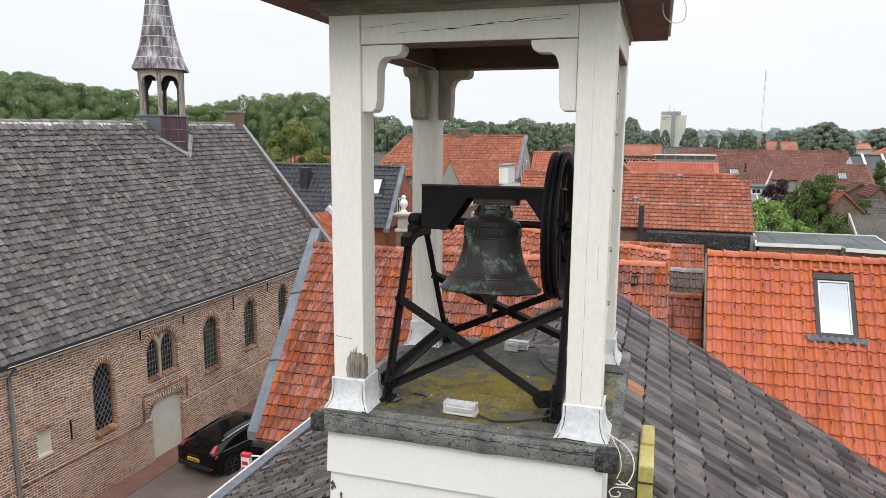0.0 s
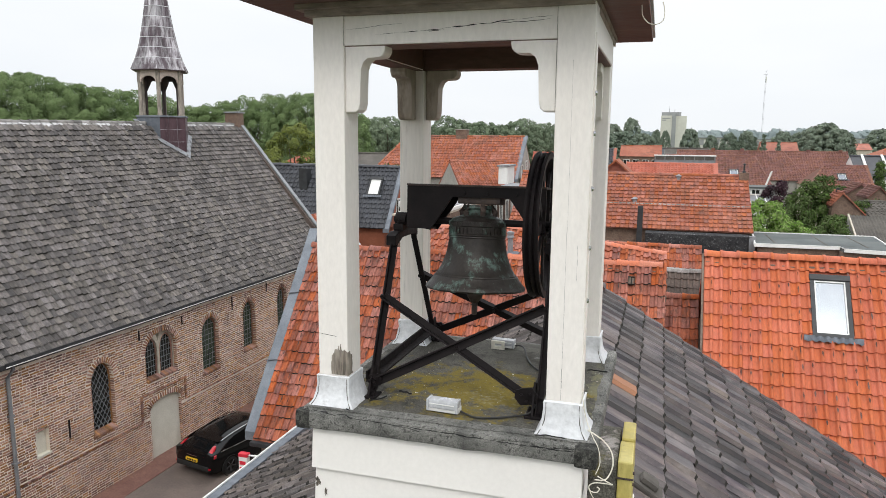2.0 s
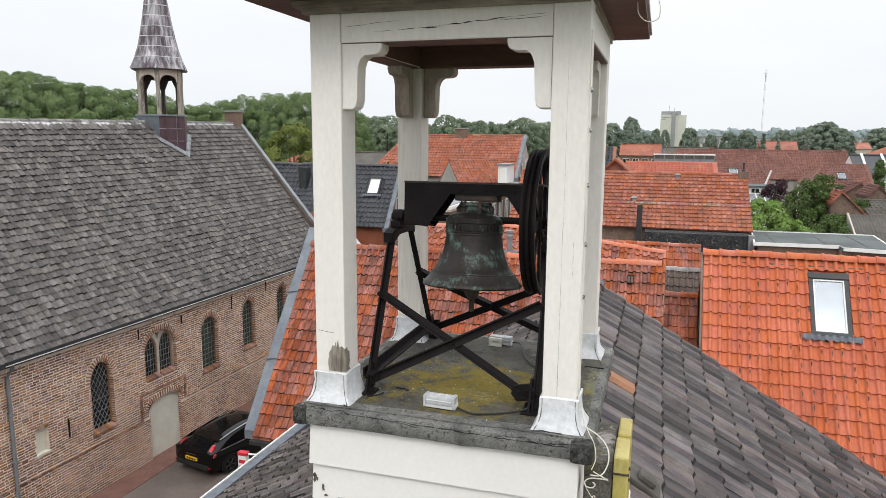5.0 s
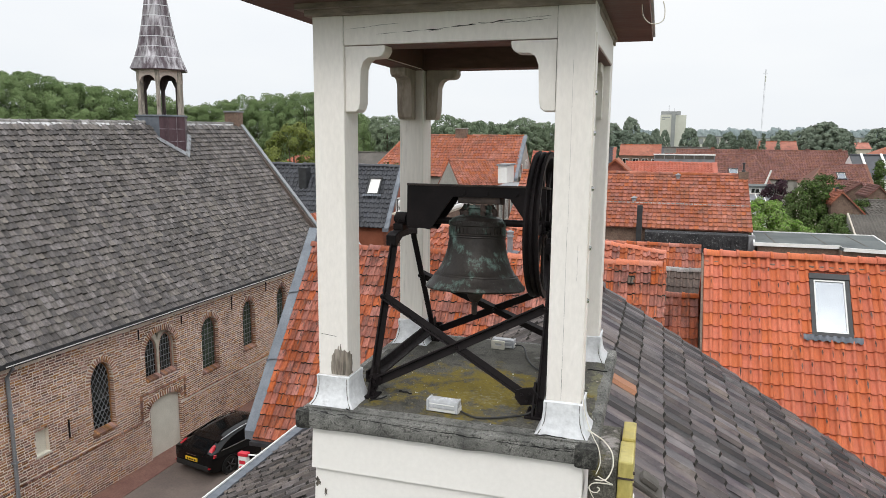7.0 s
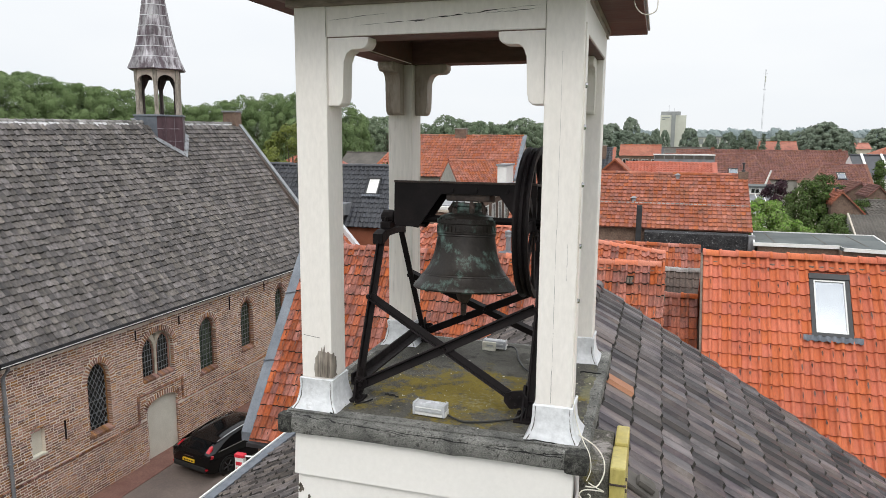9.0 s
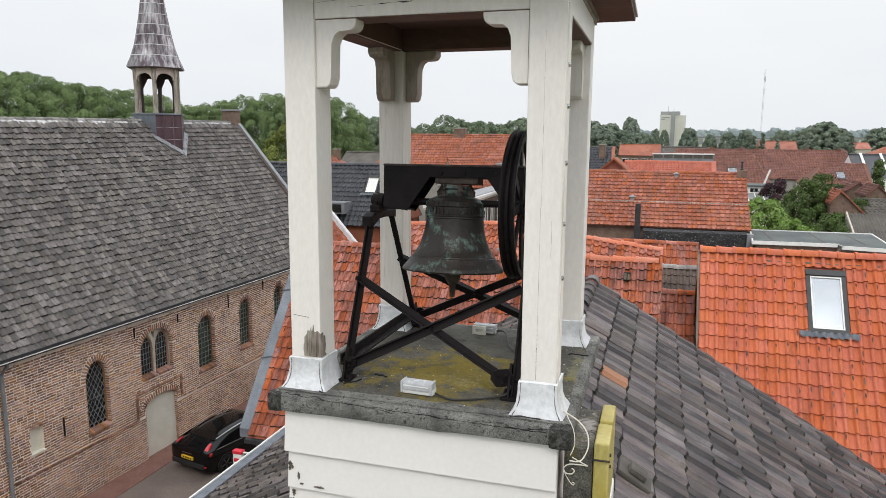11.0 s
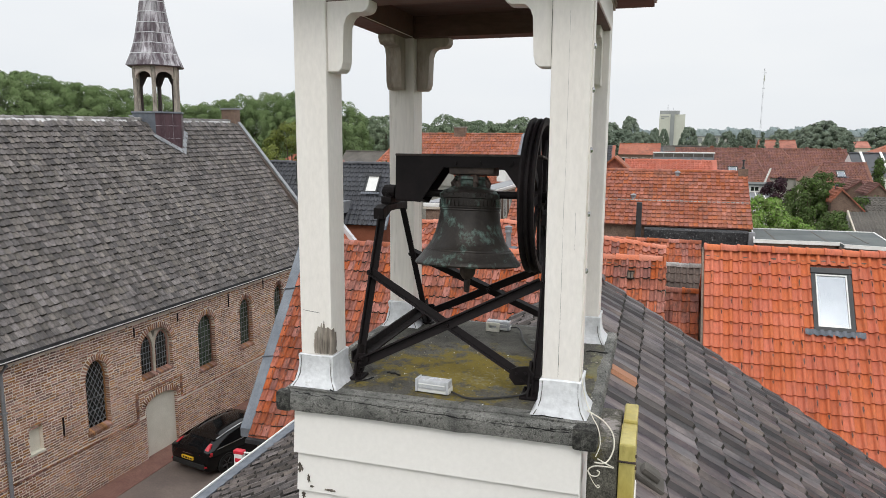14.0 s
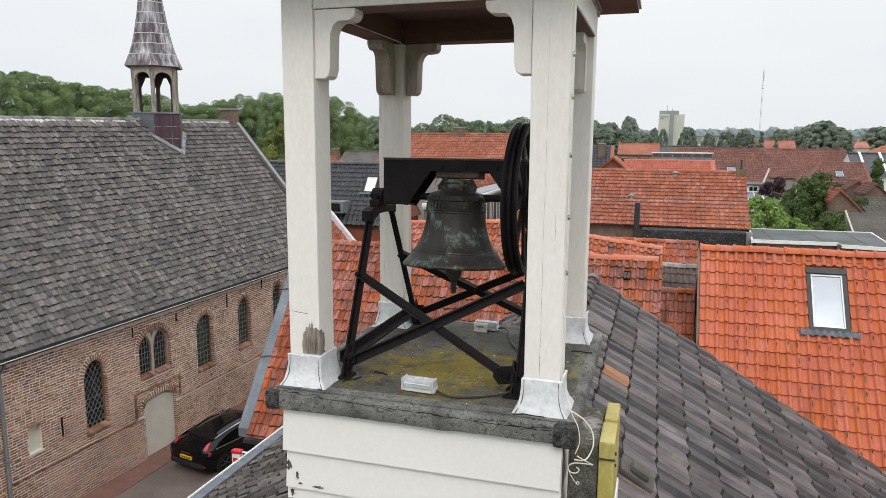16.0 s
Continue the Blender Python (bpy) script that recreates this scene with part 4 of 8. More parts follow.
part("sill", bm, M_LEAD_BLUE, spire)
for k in range(6):
    a = hexa(TR - 0.09, k)
    bm = bmesh.new()
    lathe(bm, [(0.10, TB + 0.07), (0.10, TB + 0.13), (0.082, TB + 0.17), (0.082, 12.84), (0.095, 12.88), (0.095, 13.35)], 8, Matrix.Translation((a[0], a[1], 0)), True, True)
    part("post", bm, M_POST_PALE, spire, "post with flaked beige paint", 40)
    b = hexa(TR - 0.09, k + 1)
    pa, pb = Vector((*a, 0)), Vector((*b, 0))
    L = (pb - pa).length
    ux, nx = (pb - pa).normalized(), Vector(((pa + pb).x, (pa + pb).y, 0)).normalized()
    bm = holed([(0, 12.86), (0.09, 12.86)] + [(L / 2 - (L / 2 - 0.09) * math.cos(i / 10 * math.pi), 12.87 + 0.25 * math.sin(i / 10 * math.pi)) for i in range(1, 10)] + [(L - 0.09, 12.86), (L, 12.86), (L, 13.4), (0, 13.4)], [],
               lambda u, v, d: pa + ux * u + nx * d + Vector((0, 0, v)), -0.04, 0.05)
    part("arched_head", bm, M_HEAD, spire, "arched wooden head painted pale brown")
    if k not in (0, 1, 2):      # knee braces on three sides only
        continue
    ia, ib = Vector((*hexa(TR - 0.20, k), 0)), Vector((*hexa(TR - 0.20, k + 1), 0))
    LI, iu = (ib - ia).length, (ib - ia).normalized()
    bm = holed([(0, TB + 0.07), (0.06, TB + 0.07), (0.06, 12.55), (LI * 0.36, 12.98), (LI * 0.64, 12.98), (LI - 0.06, 12.55), (LI - 0.06, TB + 0.07), (LI, TB + 0.07), (LI, 13.33), (0, 13.33)], [], lambda u, v, d: ia + iu * u + nx * d + Vector((0, 0, v)), -0.05, 0.05)
    part("inner_brace", bm, M_DARKWOOD, spire, "dark inner timber frame with knee braces")
rows = [(1.20, 13.36), (0.985, 13.82), (0.84, 14.24), (0.735, 14.65), (0.65, 15.06), (0.57, 15.48), (0.50, 15.90), (0.425, 16.32), (0.345, 16.78), (0.255, 17.30), (0.14, 18.05), (0.03, 18.95)]
for (ra, za), (rb, zb) in zip(rows, rows[1:]):
    for k in range(6):
        bm = bmesh.new()
        for t0, t1 in ((0.0, 0.5), (0.5, 1.0)):
            qa, qb = Vector((*hexa(ra, k), za)), Vector((*hexa(ra, k + 1), za))
            qc, qd = Vector((*hexa(rb + 0.02, k), zb + 0.03)), Vector((*hexa(rb + 0.02, k + 1), zb + 0.03))
            q = [qa.lerp(qb, t0), qa.lerp(qb, t1 - 0.01), qc.lerp(qd, t1 - 0.01), qc.lerp(qd, t0)]
            vs = [bm.verts.new(v) for v in q] + [bm.verts.new((v.x * 0.955, v.y * 0.955, v.z)) for v in q]
            for f in ((0, 1, 2, 3), (7, 6, 5, 4), (0, 4, 5, 1), (1, 5, 6, 2), (2, 6, 7, 3), (3, 7, 4, 0)):
                bm.faces.new([vs[i] for i in f])
        part("lead_panel", bm, M_SPIRE, spire)
for ra, za in rows[1:-1]:
    bm = tube(bmesh.new(), [(*hexa(ra + 0.022, k), za + 0.015) for k in range(6)], 0.016, 5, True)
    part("lead_seam", bm, M_LEAD, spire)
for k in range(6):
    bm = tube(bmesh.new(), [(*hexa(ra + 0.012, k), za) for ra, za in rows], 0.016, 5)
    part("hip_roll", bm, M_SPIRE, spire)
bm = bmesh.new()
prism(bm, [hexa(1.18, k) for k in range(6)], lambda a, b, d: (a, b, d), 13.33, 13.38)
part("soffit", bm, M_PURPLE_LEAD, spire)
# pale seams between the sheets of the base
for dz in (0.5, 1.0):
    part("lead_seam", tube(bmesh.new(), [(*hexa(TR + 0.102, k), TB - dz) for k in range(6)], 0.009, 5, True), M_SPIRE, spire)
for k in range(6):
    a, b = Vector((*hexa(TR + 0.104, k), 0)), Vector((*hexa(TR + 0.104, k + 1), 0))
    for q in (0.34, 0.67):
        p = a.lerp(b, q)
        part("lead_seam", tube(bmesh.new(), [(p.x, p.y, TB - 1.7), (p.x, p.y, TB)], 0.006, 5), M_SPIRE, spire)
# one face is sheeted in bluish lead; pale apron where the base meets the slope
fa, fb = Vector((*hexa(TR + 0.108, 4), 0)), Vector((*hexa(TR + 0.108, 5), 0))
nf = Vector(((fa + fb).x, (fa + fb).y, 0)).normalized()
part("lead_sheet", holed([(0, TB - 1.7), ((fb - fa).length, TB - 1.7), ((fb - fa).length, TB), (0, TB)], [], lambda u, v, d: fa + (fb - fa).normalized() * u + nf * d + Vector((0, 0, v)), 0.0, 0.006), M_LEAD_DARK, spire, "bluish lead sheet")
rim = [hexa(TR + 0.27, k) for k in (4, 5, 6, 7)]
bm = bmesh.new()
prism(bm, rim + [hexa(TR - 0.1, k) for k in (7, 6, 5, 4)], lambda a, b, d: (a, b, RIDGE - 0.005 - max(a, 0.0) * RSL + d), 0.155, 0.18)
part("apron", bm, M_ZINC, spire, "pale lead apron on the slope")


# ---- skylight and gap between the terraced houses ----
def on_slope(x0, up, ridge_y, ridge_z, slope):
    """A pose on a roof that faces the street side: x along the eaves, y up the slope, z out of it; up metres below the ridge."""
    c = 1 / math.hypot(1, slope)
    return Matrix(((1, 0, 0, x0), (0, c, -slope * c, ridge_y - up * c), (0, slope * c, c, ridge_z - up * slope * c), (0, 0, 0, 1)))


def skylight(parent, m, w, h, label="dark-framed roof window with pale glass", pane_m=None):
    m = m @ Matrix.Translation((0, 0, 0.0 if parent is terrace_east else 0.07))
    win = part("skylight", holed([(0, 0), (w, 0), (w, h), (0, h)], [[(0.085, 0.09), (w - 0.085, 0.09), (w - 0.085, h - 0.13), (0.085, h - 0.13)]], lambda u, v, d: m @ Vector((u, v, d)), -0.02, 0.10), M_GUTTER, parent, label)
    part("pane", bx(0.06, w - 0.06, 0.06, h - 0.09, 0.05, 0.06, m=m), pane_m or M_SKYGLASS, win, "pale reflecting glass")
    part("sash", holed([(0.08, 0.085), (w - 0.08, 0.085), (w - 0.08, h - 0.125), (0.08, h - 0.125)], [[(0.115, 0.12), (w - 0.115, 0.12), (w - 0.115, h - 0.165), (0.115, h - 0.165)]], lambda u, v, d: m @ Vector((u, v, d)), 0.055, 0.085), M_WHITE_TRIM, win)
    part("hood", bx(-0.01, w + 0.01, h - 0.12, h + 0.02, 0.08, 0.125, bevel=0.01, m=m), M_GUTTER, win)
    # pleated lead apron below
    bm = bmesh.new()
    top, low = [], []
    for i in range(41):
        u = -0.18 + (w + 0.36) * i / 40
        wave = math.sin(i * 1.25)
        top.append(bm.verts.new(m @ Vector((u, 0.02, 0.10 + 0.008 * wave))))
        low.append(bm.verts.new(m @ Vector((u, -0.115 + 0.014 * math.cos(i * 1.25), 0.095 + 0.026 * wave))))
    for i in range(40):
        bm.faces.new((top[i], top[i + 1], low[i + 1], low[i]))
    part("apron", bm, M_LEAD_DARK, win, "pleated lead apron", 60)
    return win


skylight(terrace_east, on_slope(3.37, 1.93, TY, TZ, TS), 0.80, 1.50)
# lead flashing along the open western edge of the eastern roof
bm = bmesh.new()
prism(bm, [(BYF, 3.9), (TY, TZ + 0.03), (TY, TZ - 0.2), (BYF, 3.75)], lambda a, b, d: (d, a, b), 1.085, 1.13)
part("verge_cap", bm, M_MORTAR_GREY, terrace_east, "grey flashing on the roof edge")


def small_roof(parent, x0, x1, ridge_y, ridge_z, slope, run, material, seed, w=0.23, gauge=0.31, ridge_mat=None):
    c = 1 / math.hypot(1, slope)
    e = (ridge_y - run, ridge_z - run * slope)
    part("deck", prism(bmesh.new(), [(e[0], e[1] - 0.03), (ridge_y, ridge_z - 0.03), (ridge_y, ridge_z - 0.15), (e[0], e[1] - 0.15)], lambda a, b, d: (d, a, b), x0, x1), material, parent)
    nv = max(1, round(run / c / gauge))
    tile_field("roof_tile", parent, material, (x0, e[0], e[1]), (1, 0, 0), (0, c, slope * c), max(1, round((x1 - x0) / w)), nv, (x1 - x0) / max(1, round((x1 - x0) / w)), run / c / nv, "pan", 0.03, near=(0, 4, 0, 1.2), seed=seed)
    ridge_tiles("ridge_tile", parent, ridge_mat or material, (x0, ridge_y, ridge_z - 0.02), (x1, ridge_y, ridge_z - 0.02), 0.11, 0.34)


small_roof(slot, 0.30, 1.10, 18.0, 6.80, 1.1, 2.2, M_TILE_OLD, 21, w=0.2)
small_roof(slot, 0.30, 1.30, 20.8, 6.96, 1.0, 1.9, M_PARAPET, 22, w=0.17, ridge_mat=M_RIDGE_PALE)
back_roof = thing("outbuilding", "low outbuilding with an old orange pantile roof", "outbuilding")
part("wall", bx(-7.6, 1.4, 22.2, 25.8, 0, 5.2), M_BRICKWALL, back_roof)
small_roof(back_roof, -7.7, 1.45, 24.0, 7.21, 0.95, 2.4, M_TILE_OLD, 23, w=0.2)
part("back_slope", prism(bmesh.new(), [(24.0, 7.16), (26.2, 5.1), (26.2, 4.95), (24.0, 7.0)], lambda a, b, d: (d, a, b), -7.7, 1.45), M_TILE_OLD, back_roof)


# raised rear roof of the western house: its old ridge falls towards the passage
rear_top = [Vector((-6.9, 19.4, 8.04)), Vector((-4.1, 19.4, 8.16)), Vector((0.30, 19.4, 7.62))]
for a, b, seed in ((rear_top[0], rear_top[1], 25), (rear_top[1], rear_top[2], 26)):
    ru = (b - a).normalized()
    rv = Vector((0, 0.876, 0.482))
    n_r = 6
    tile_field("roof_tile", west_roof, M_TILE_OLD, tuple(a - rv * 0.31 * n_r), tuple(ru), tuple(rv), round((b - a).length / 0.20), n_r, (b - a).length / round((b - a).length / 0.20), 0.31, "pan", 0.036, amp=1.3, jit=1.6, drip=M_DRIP, drip_share=0.3, label="old orange pantiles of the raised rear roof", seed=seed)
    part("deck", prism(bmesh.new(), [(0, 0), (1.92, 0), (1.92, -0.1), (0, -0.1)], lambda p, q, d: a + (b - a) * d - rv * p + Vector((0, 0, q - 0.012)), 0.0, 1.0), M_TILE_OLD, west_roof)
    ridge_tiles("ridge_tile", west_roof, M_TILE_NEW, tuple(a + Vector((0, 0, 0.0))), tuple(b), 0.10, 0.36)
part("rear_wall", prism(bmesh.new(), [(-6.85, 5.0), (0.26, 5.0), (0.26, 7.5), (-4.1, 8.05), (-6.85, 7.94)], lambda a, b, d: (a, d, b), 19.3, 19.4), M_BRICKWALL, terrace_west)
gm = Matrix(((1, 0, 0, -0.507), (0, 0.6097, -0.7926, 17.07), (0, 0.7926, 0.6097, 7.33), (0, 0, 0, 1)))
gl = part("glass_tile", holed([(-0.1, -0.14), (0.1, -0.14), (0.1, 0.14), (-0.1, 0.14)], [[(-0.085, -0.12), (0.085, -0.12), (0.085, 0.12), (-0.085, 0.12)]], lambda u, v, d: gm @ Vector((u * 0.8, v * 0.75 - 0.05, d)), 0.0, 0.07), M_DIRT_SHADE, west_roof, "small roof light among the pantiles")
part("pane", bx(-0.07, 0.07, -0.145, 0.045, 0.03, 0.04, m=gm), M_MORTAR_GREY, gl)
part("glazing_bar", bx(-0.012, 0.012, -0.145, 0.045, 0.04, 0.05, m=gm), M_DIRT_SHADE, gl)
fl = part("flue", lathe(bmesh.new(), [(0.075, 7.4), (0.075, 8.02), (0.10, 8.03), (0.10, 8.07), (0.085, 8.09), (0.085, 8.12), (0.10, 8.13), (0.10, 8.19), (0.0, 8.22)], 14, Matrix.Translation((-3.745, 18.3, 0))), M_ZINC, terrace_west, "short zinc flue with a ribbed cowl", 40)
part("flue_plate", bx(-3.98, -3.5, 18.05, 18.5, 7.60, 7.64, bevel=0.01), M_LEAD_DARK, fl)
# mortared verge beside the passage
for k in range(15):
    f = k / 15
    y, z = 14.6 + (WY - 14.6) * f, WZ - (WY - 14.6 - (WY - 14.6) * f) * TS
    part("verge_tile", bx(0.20, 0.31, y - 0.02, y + 0.20, z - 0.06, z + 0.075, bevel=0.02), M_TILE_OLD if k % 3 else M_MORTAR_GREY, terrace_west)


# ---- houses of the town ----
def town_house(name, label, x0, x1, ry, rz, run, eave, tile_m, wall_m, run_b=None, hip0=0.0, hip1=0.0, tile_w=0.3, gauge=0.36, tiles=True, seed=1, verge1=None, base=0.0, yaw=0.0, kind="pan"):
    """A house with its ridge along x; hips shorten the ridge at either end."""
    run_b = run_b or run
    h = thing(name, label, "house", Matrix.Translation((0, 0, 0)) if not yaw else Matrix.Translation((x0, ry, 0)) @ Matrix.Rotation(radians(yaw), 4, "Z") @ Matrix.Translation((-x0, -ry, 0)))
    yf, yb = ry - run, ry + run_b
    part("wall", bx(x0 + 0.15, x1 - 0.15, yf + 0.25, yb - 0.25, base, eave + 0.02), wall_m, h)
    bm = bmesh.new()
    e = [bm.verts.new(p) for p in ((x0, yf, eave), (x1, yf, eave), (x1, yb, eave), (x0, yb, eave))]
    r = [bm.verts.new((x0 + hip0, ry, rz)), bm.verts.new((x1 - hip1, ry, rz))]
    for f in ((e[0], e[1], r[1], r[0]), (e[1], e[2], r[1]), (e[2], e[3], r[0], r[1]), (e[3], e[0], r[0]), (e[3], e[2], e[1], e[0])):
        bm.faces.new(f)
    roof = part("roof", bm, tile_m, h)
    if not hip0:
        part("gable", prism(bmesh.new(), [(yf + 0.25, eave), (yb - 0.25, eave), (ry, rz - 0.12)], lambda a, b, d: (d, a, b), x0 - 0.01, x0 + 0.15), wall_m, h)
    if not hip1:
        part("gable", prism(bmesh.new(), [(yf + 0.25, eave), (yb - 0.25, eave), (ry, rz - 0.12)], lambda a, b, d: (d, a, b), x1 - 0.15, x1 + 0.01), wall_m, h)
    if tiles:
        s = (rz - eave) / run
        c = 1 / math.hypot(1, s)
        nu, nv = round((x1 - x0) / tile_w), round(run / c / gauge)
        tw, g = (x1 - x0) / nu, run / c / nv
        L = run / c
        tile_field("roof_tile", roof, tile_m, (x0, yf, eave + 0.01), (1, 0, 0), (0, c, s * c), nu, nv, tw, g, kind, 0.05, seed=seed, label="tiles of the front slope", amp=1.4,
                   keep=(lambda a, b: a > hip0 * b / L and a < (x1 - x0) - hip1 * b / L) if (hip0 or hip1) else None)
    ridge_tiles("ridge_tile", roof, tile_m, (x0 + hip0, ry, rz), (x1 - hip1, ry, rz), 0.14, 0.8)
    if hip0:
        ridge_tiles("ridge_tile", roof, tile_m, (x0, yf, eave), (x0 + hip0, ry, rz), 0.12, 0.9)
    if hip1:
        ridge_tiles("ridge_tile", roof, tile_m, (x1, yf, eave), (x1 - hip1, ry, rz), 0.12, 0.9)
    if verge1:
        part("verge_cap", prism(bmesh.new(), [(yf - 0.05, eave + 0.02), (ry, rz + 0.12), (ry, rz - 0.1), (yf - 0.05, eave - 0.2)], lambda a, b, d: (d, a, b), x1 - 0.1, x1 + 0.25), verge1, h, "lead-capped gable edge")
    return h, roof


def chimney(parent, x, y, z0, z1, w=0.6, d=0.5, material=None, cap=True, pots=False):
    c = part("chimney", bx(x - w / 2, x + w / 2, y - d / 2, y + d / 2, z0, z1, bevel=0.01), material or M_BRICKWALL, parent, "brick chimney")
    if cap:
        part("chimney_cap", bx(x - w / 2 - 0.05, x + w / 2 + 0.05, y - d / 2 - 0.05, y + d / 2 + 0.05, z1, z1 + 0.08), M_GREY_RENDER, c)
    for k in (-1, 1) if pots else ():
        part("chimney_pot", lathe(bmesh.new(), [(0.09, 0), (0.08, 0.25), (0.05, 0.25)], 10, Matrix.Translation((x + k * w * 0.22, y, z1 + 0.08))), M_TILE_RED, c)
    return c


def window(parent, m, w, h, cross=True):
    """A window in a wall; m: x along the wall, y up, z out of it."""
    win = part("window", holed([(0, 0), (w, 0), (w, h), (0, h)], [[(0.07, 0.07), (w - 0.07, 0.07), (w - 0.07, h - 0.07), (0.07, h - 0.07)]], lambda u, v, d: m @ Vector((u, v, d)), 0.0, 0.05), M_WHITE_TRIM, parent)
    part("pane", bx(0.05, w - 0.05, 0.05, h - 0.05, 0.005, 0.02, m=m), M_GLASS_DARK, win)
    if cross:
        part("glazing_bar", bx(w / 2 - 0.025, w / 2 + 0.025, 0.05, h - 0.05, 0.02, 0.045, m=m), M_WHITE_TRIM, win)
    part("sill", bx(-0.05, w + 0.05, -0.08, 0.0, 0.0, 0.1, m=m), M_STONE, win)


FACE_S = lambda x, y, z: Matrix(((1, 0, 0, x), (0, 0, -1, y), (0, 1, 0, z), (0, 0, 0, 1)))      # a wall that faces -y
FACE_E = lambda x, y, z: Matrix(((0, 0, 1, x), (1, 0, 0, y), (0, 1, 0, z), (0, 0, 0, 1)))       # a wall that faces +x

# dark-tiled house beyond the church
h1, r1 = town_house("house", "brick house with glossy black pantiles and lead-capped gable", -24.5, -14.35, 38.0, 9.05, 2.5, 5.75, M_TILE_BLACK, M_BRICK_RED, run_b=4.4, verge1=M_LEAD_BLUE, seed=31, tile_w=0.28, gauge=0.33)
skylight(h1, on_slope(-15.95, 2.05, 38.0, 9.05, 1.32), 0.78, 1.2, pane_m=M_PLASTIC)
bm = bx(-20.35, -19.85, 36.9, 37.5, 7.6, 8.95, bevel=0.02)
part("chimney", bm, M_GUTTER, h1, "boxy dark clad roof vent")
dorm = part("dormer", bx(-17.75, -16.6, 35.4, 36.8, 6.4, 7.05, bevel=0.02), M_ZINC, h1, "small flat-roofed grey dormer")
part("dormer_window", bx(-17.6, -16.75, 35.37, 35.41, 6.5, 6.95), M_GLASS_DARK, dorm)
window(h1, FACE_E(-14.34, 37.2, 6.3), 0.7, 1.0)
# low orange roof behind the church gable, slope towards the east
h2 = thing("house", "low house with an orange tiled slope and lead-edged gable", "house")
part("wall", bx(-19.0, -15.2, 31.2, 33.7, 0, 4.4), M_BRICK_RED, h2)
roof2 = part("roof", prism(bmesh.new(), [(-19.2, 4.5), (-17.1, 6.80), (-14.9, 4.3), (-14.9, 4.1), (-17.1, 6.6), (-19.2, 4.3)], lambda a, b, d: (a, d, b), 31.0, 34.0), M_TILE_OLD, h2)
tile_field("roof_tile", roof2, M_TILE_OLD, (-14.9, 31.0, 4.30), (0, 1, 0), (-0.661, 0, 0.751), 13, 10, 0.225, 0.325, "pan", 0.036, amp=1.2, jit=1.5, drip=M_DRIP, drip_share=0.3, seed=27, label="old orange pantiles of the low house")
part("verge_cap", prism(bmesh.new(), [(-17.2, 6.85), (-17.0, 7.08), (-14.7, 4.5), (-14.7, 4.2)], lambda a, b, d: (a, d, b), 33.85, 34.15), M_LEAD, h2, "pale lead-capped gable edge")
# pier with a white urn
pier = thing("chimney_pier", "ornamental grey stone pier topped by a white urn", "chimney")
part("shaft", bx(-10.66, -10.24, 27.7, 28.1, 0, 7.42, bevel=0.02), M_GREY_RENDER, pier)
part("cornice", bx(-10.80, -10.10, 27.55, 28.25, 7.42, 7.52, bevel=0.03), M_STONE, pier)
part("cornice", bx(-10.72, -10.18, 27.62, 28.18, 7.34, 7.42, bevel=0.02), M_STONE, pier)
part("cornice", bx(-10.76, -10.14, 27.6, 28.2, 6.72, 6.84, bevel=0.03), M_STONE, pier)
part("plinth", bx(-10.72, -10.18, 27.64, 28.16, 5.9, 6.72, bevel=0.02), M_BRICKWALL, pier)
part("urn", lathe(bmesh.new(), [(0.0, 7.39), (0.17, 7.39), (0.16, 7.46), (0.08, 7.52), (0.08, 7.58), (0.17, 7.70), (0.185, 7.82), (0.12, 7.93), (0.07, 7.97), (0.10, 8.05), (0.06, 8.13), (0.0, 8.16)], 16, Matrix.Translation((-10.45, 27.9, 0.13))), M_WHITE_TRIM, pier, "white urn", 40)

# large house with orange roof and dormer
h3, r3 = town_house("house", "large old house with an orange pantile roof, white dormer and chimney", -25.0, -11.6, 62.0, 11.0, 4.2, 7.45, M_TILE_FAR, M_GREY_RENDER, hip0=2.3, verge1=M_LEAD_BLUE, seed=33, kind="old", tile_w=0.26, gauge=0.34)
chimney(h3, -17.4, 62.0, 10.6, 11.6, 1.05, 0.6)
window(h3, FACE_E(-11.58, 60.4, 7.0), 0.7, 1.6, False)
window(h3, FACE_E(-11.58, 62.4, 7.4), 0.9, 1.5)
d3 = part("dormer", bx(-11.45, -10.78, 50.9, 53.5, 7.45, 8.75), M_WHITE_TRIM, h3, "white dormer with a flat grey top")
part("dormer_top", bx(-11.55, -10.68, 50.8, 53.6, 8.75, 8.87), M_ZINC, d3)
town_house("house", "small grey gabled wing with a bright orange tiled roof", -15.75, -10.9, 52.5, 9.0, 2.3, 6.9, M_TILE_FAR, M_GREY_RENDER, yaw=42, seed=37, tile_w=0.24, gauge=0.32)
row = thing("house", "long grey brick street front with a white cornice", "house")
part("front", bx(-10.6, -9.5, 31.8, 51.5, 0, 7.3), M_BRICKWALL, row, "grey-brown brick front")
part("cornice", bx(-10.7, -9.36, 31.7, 51.6, 7.3, 7.48, bevel=0.03), M_WHITE_TRIM, row, "white moulded cornice")
part("cornice", bx(-10.7, -9.42, 31.7, 51.6, 7.18, 7.3, bevel=0.02), M_STONE, row)
part("gutter_lining", bx(-10.65, -9.45, 31.8, 51.5, 7.48, 7.52), M_ZINC, row)
for k in range(9):
    window(row, FACE_E(-9.49, 35.6 + 1.75 * k, 5.5), 0.85, 1.35)
h4, r4 = town_house("house", "distant house with an orange hipped roof", -37.0, -27.6, 62.0, 8.9, 3.2, 7.0, M_TILE_FAR, M_BRICK_RED, hip0=2.6, hip1=2.4, seed=34)
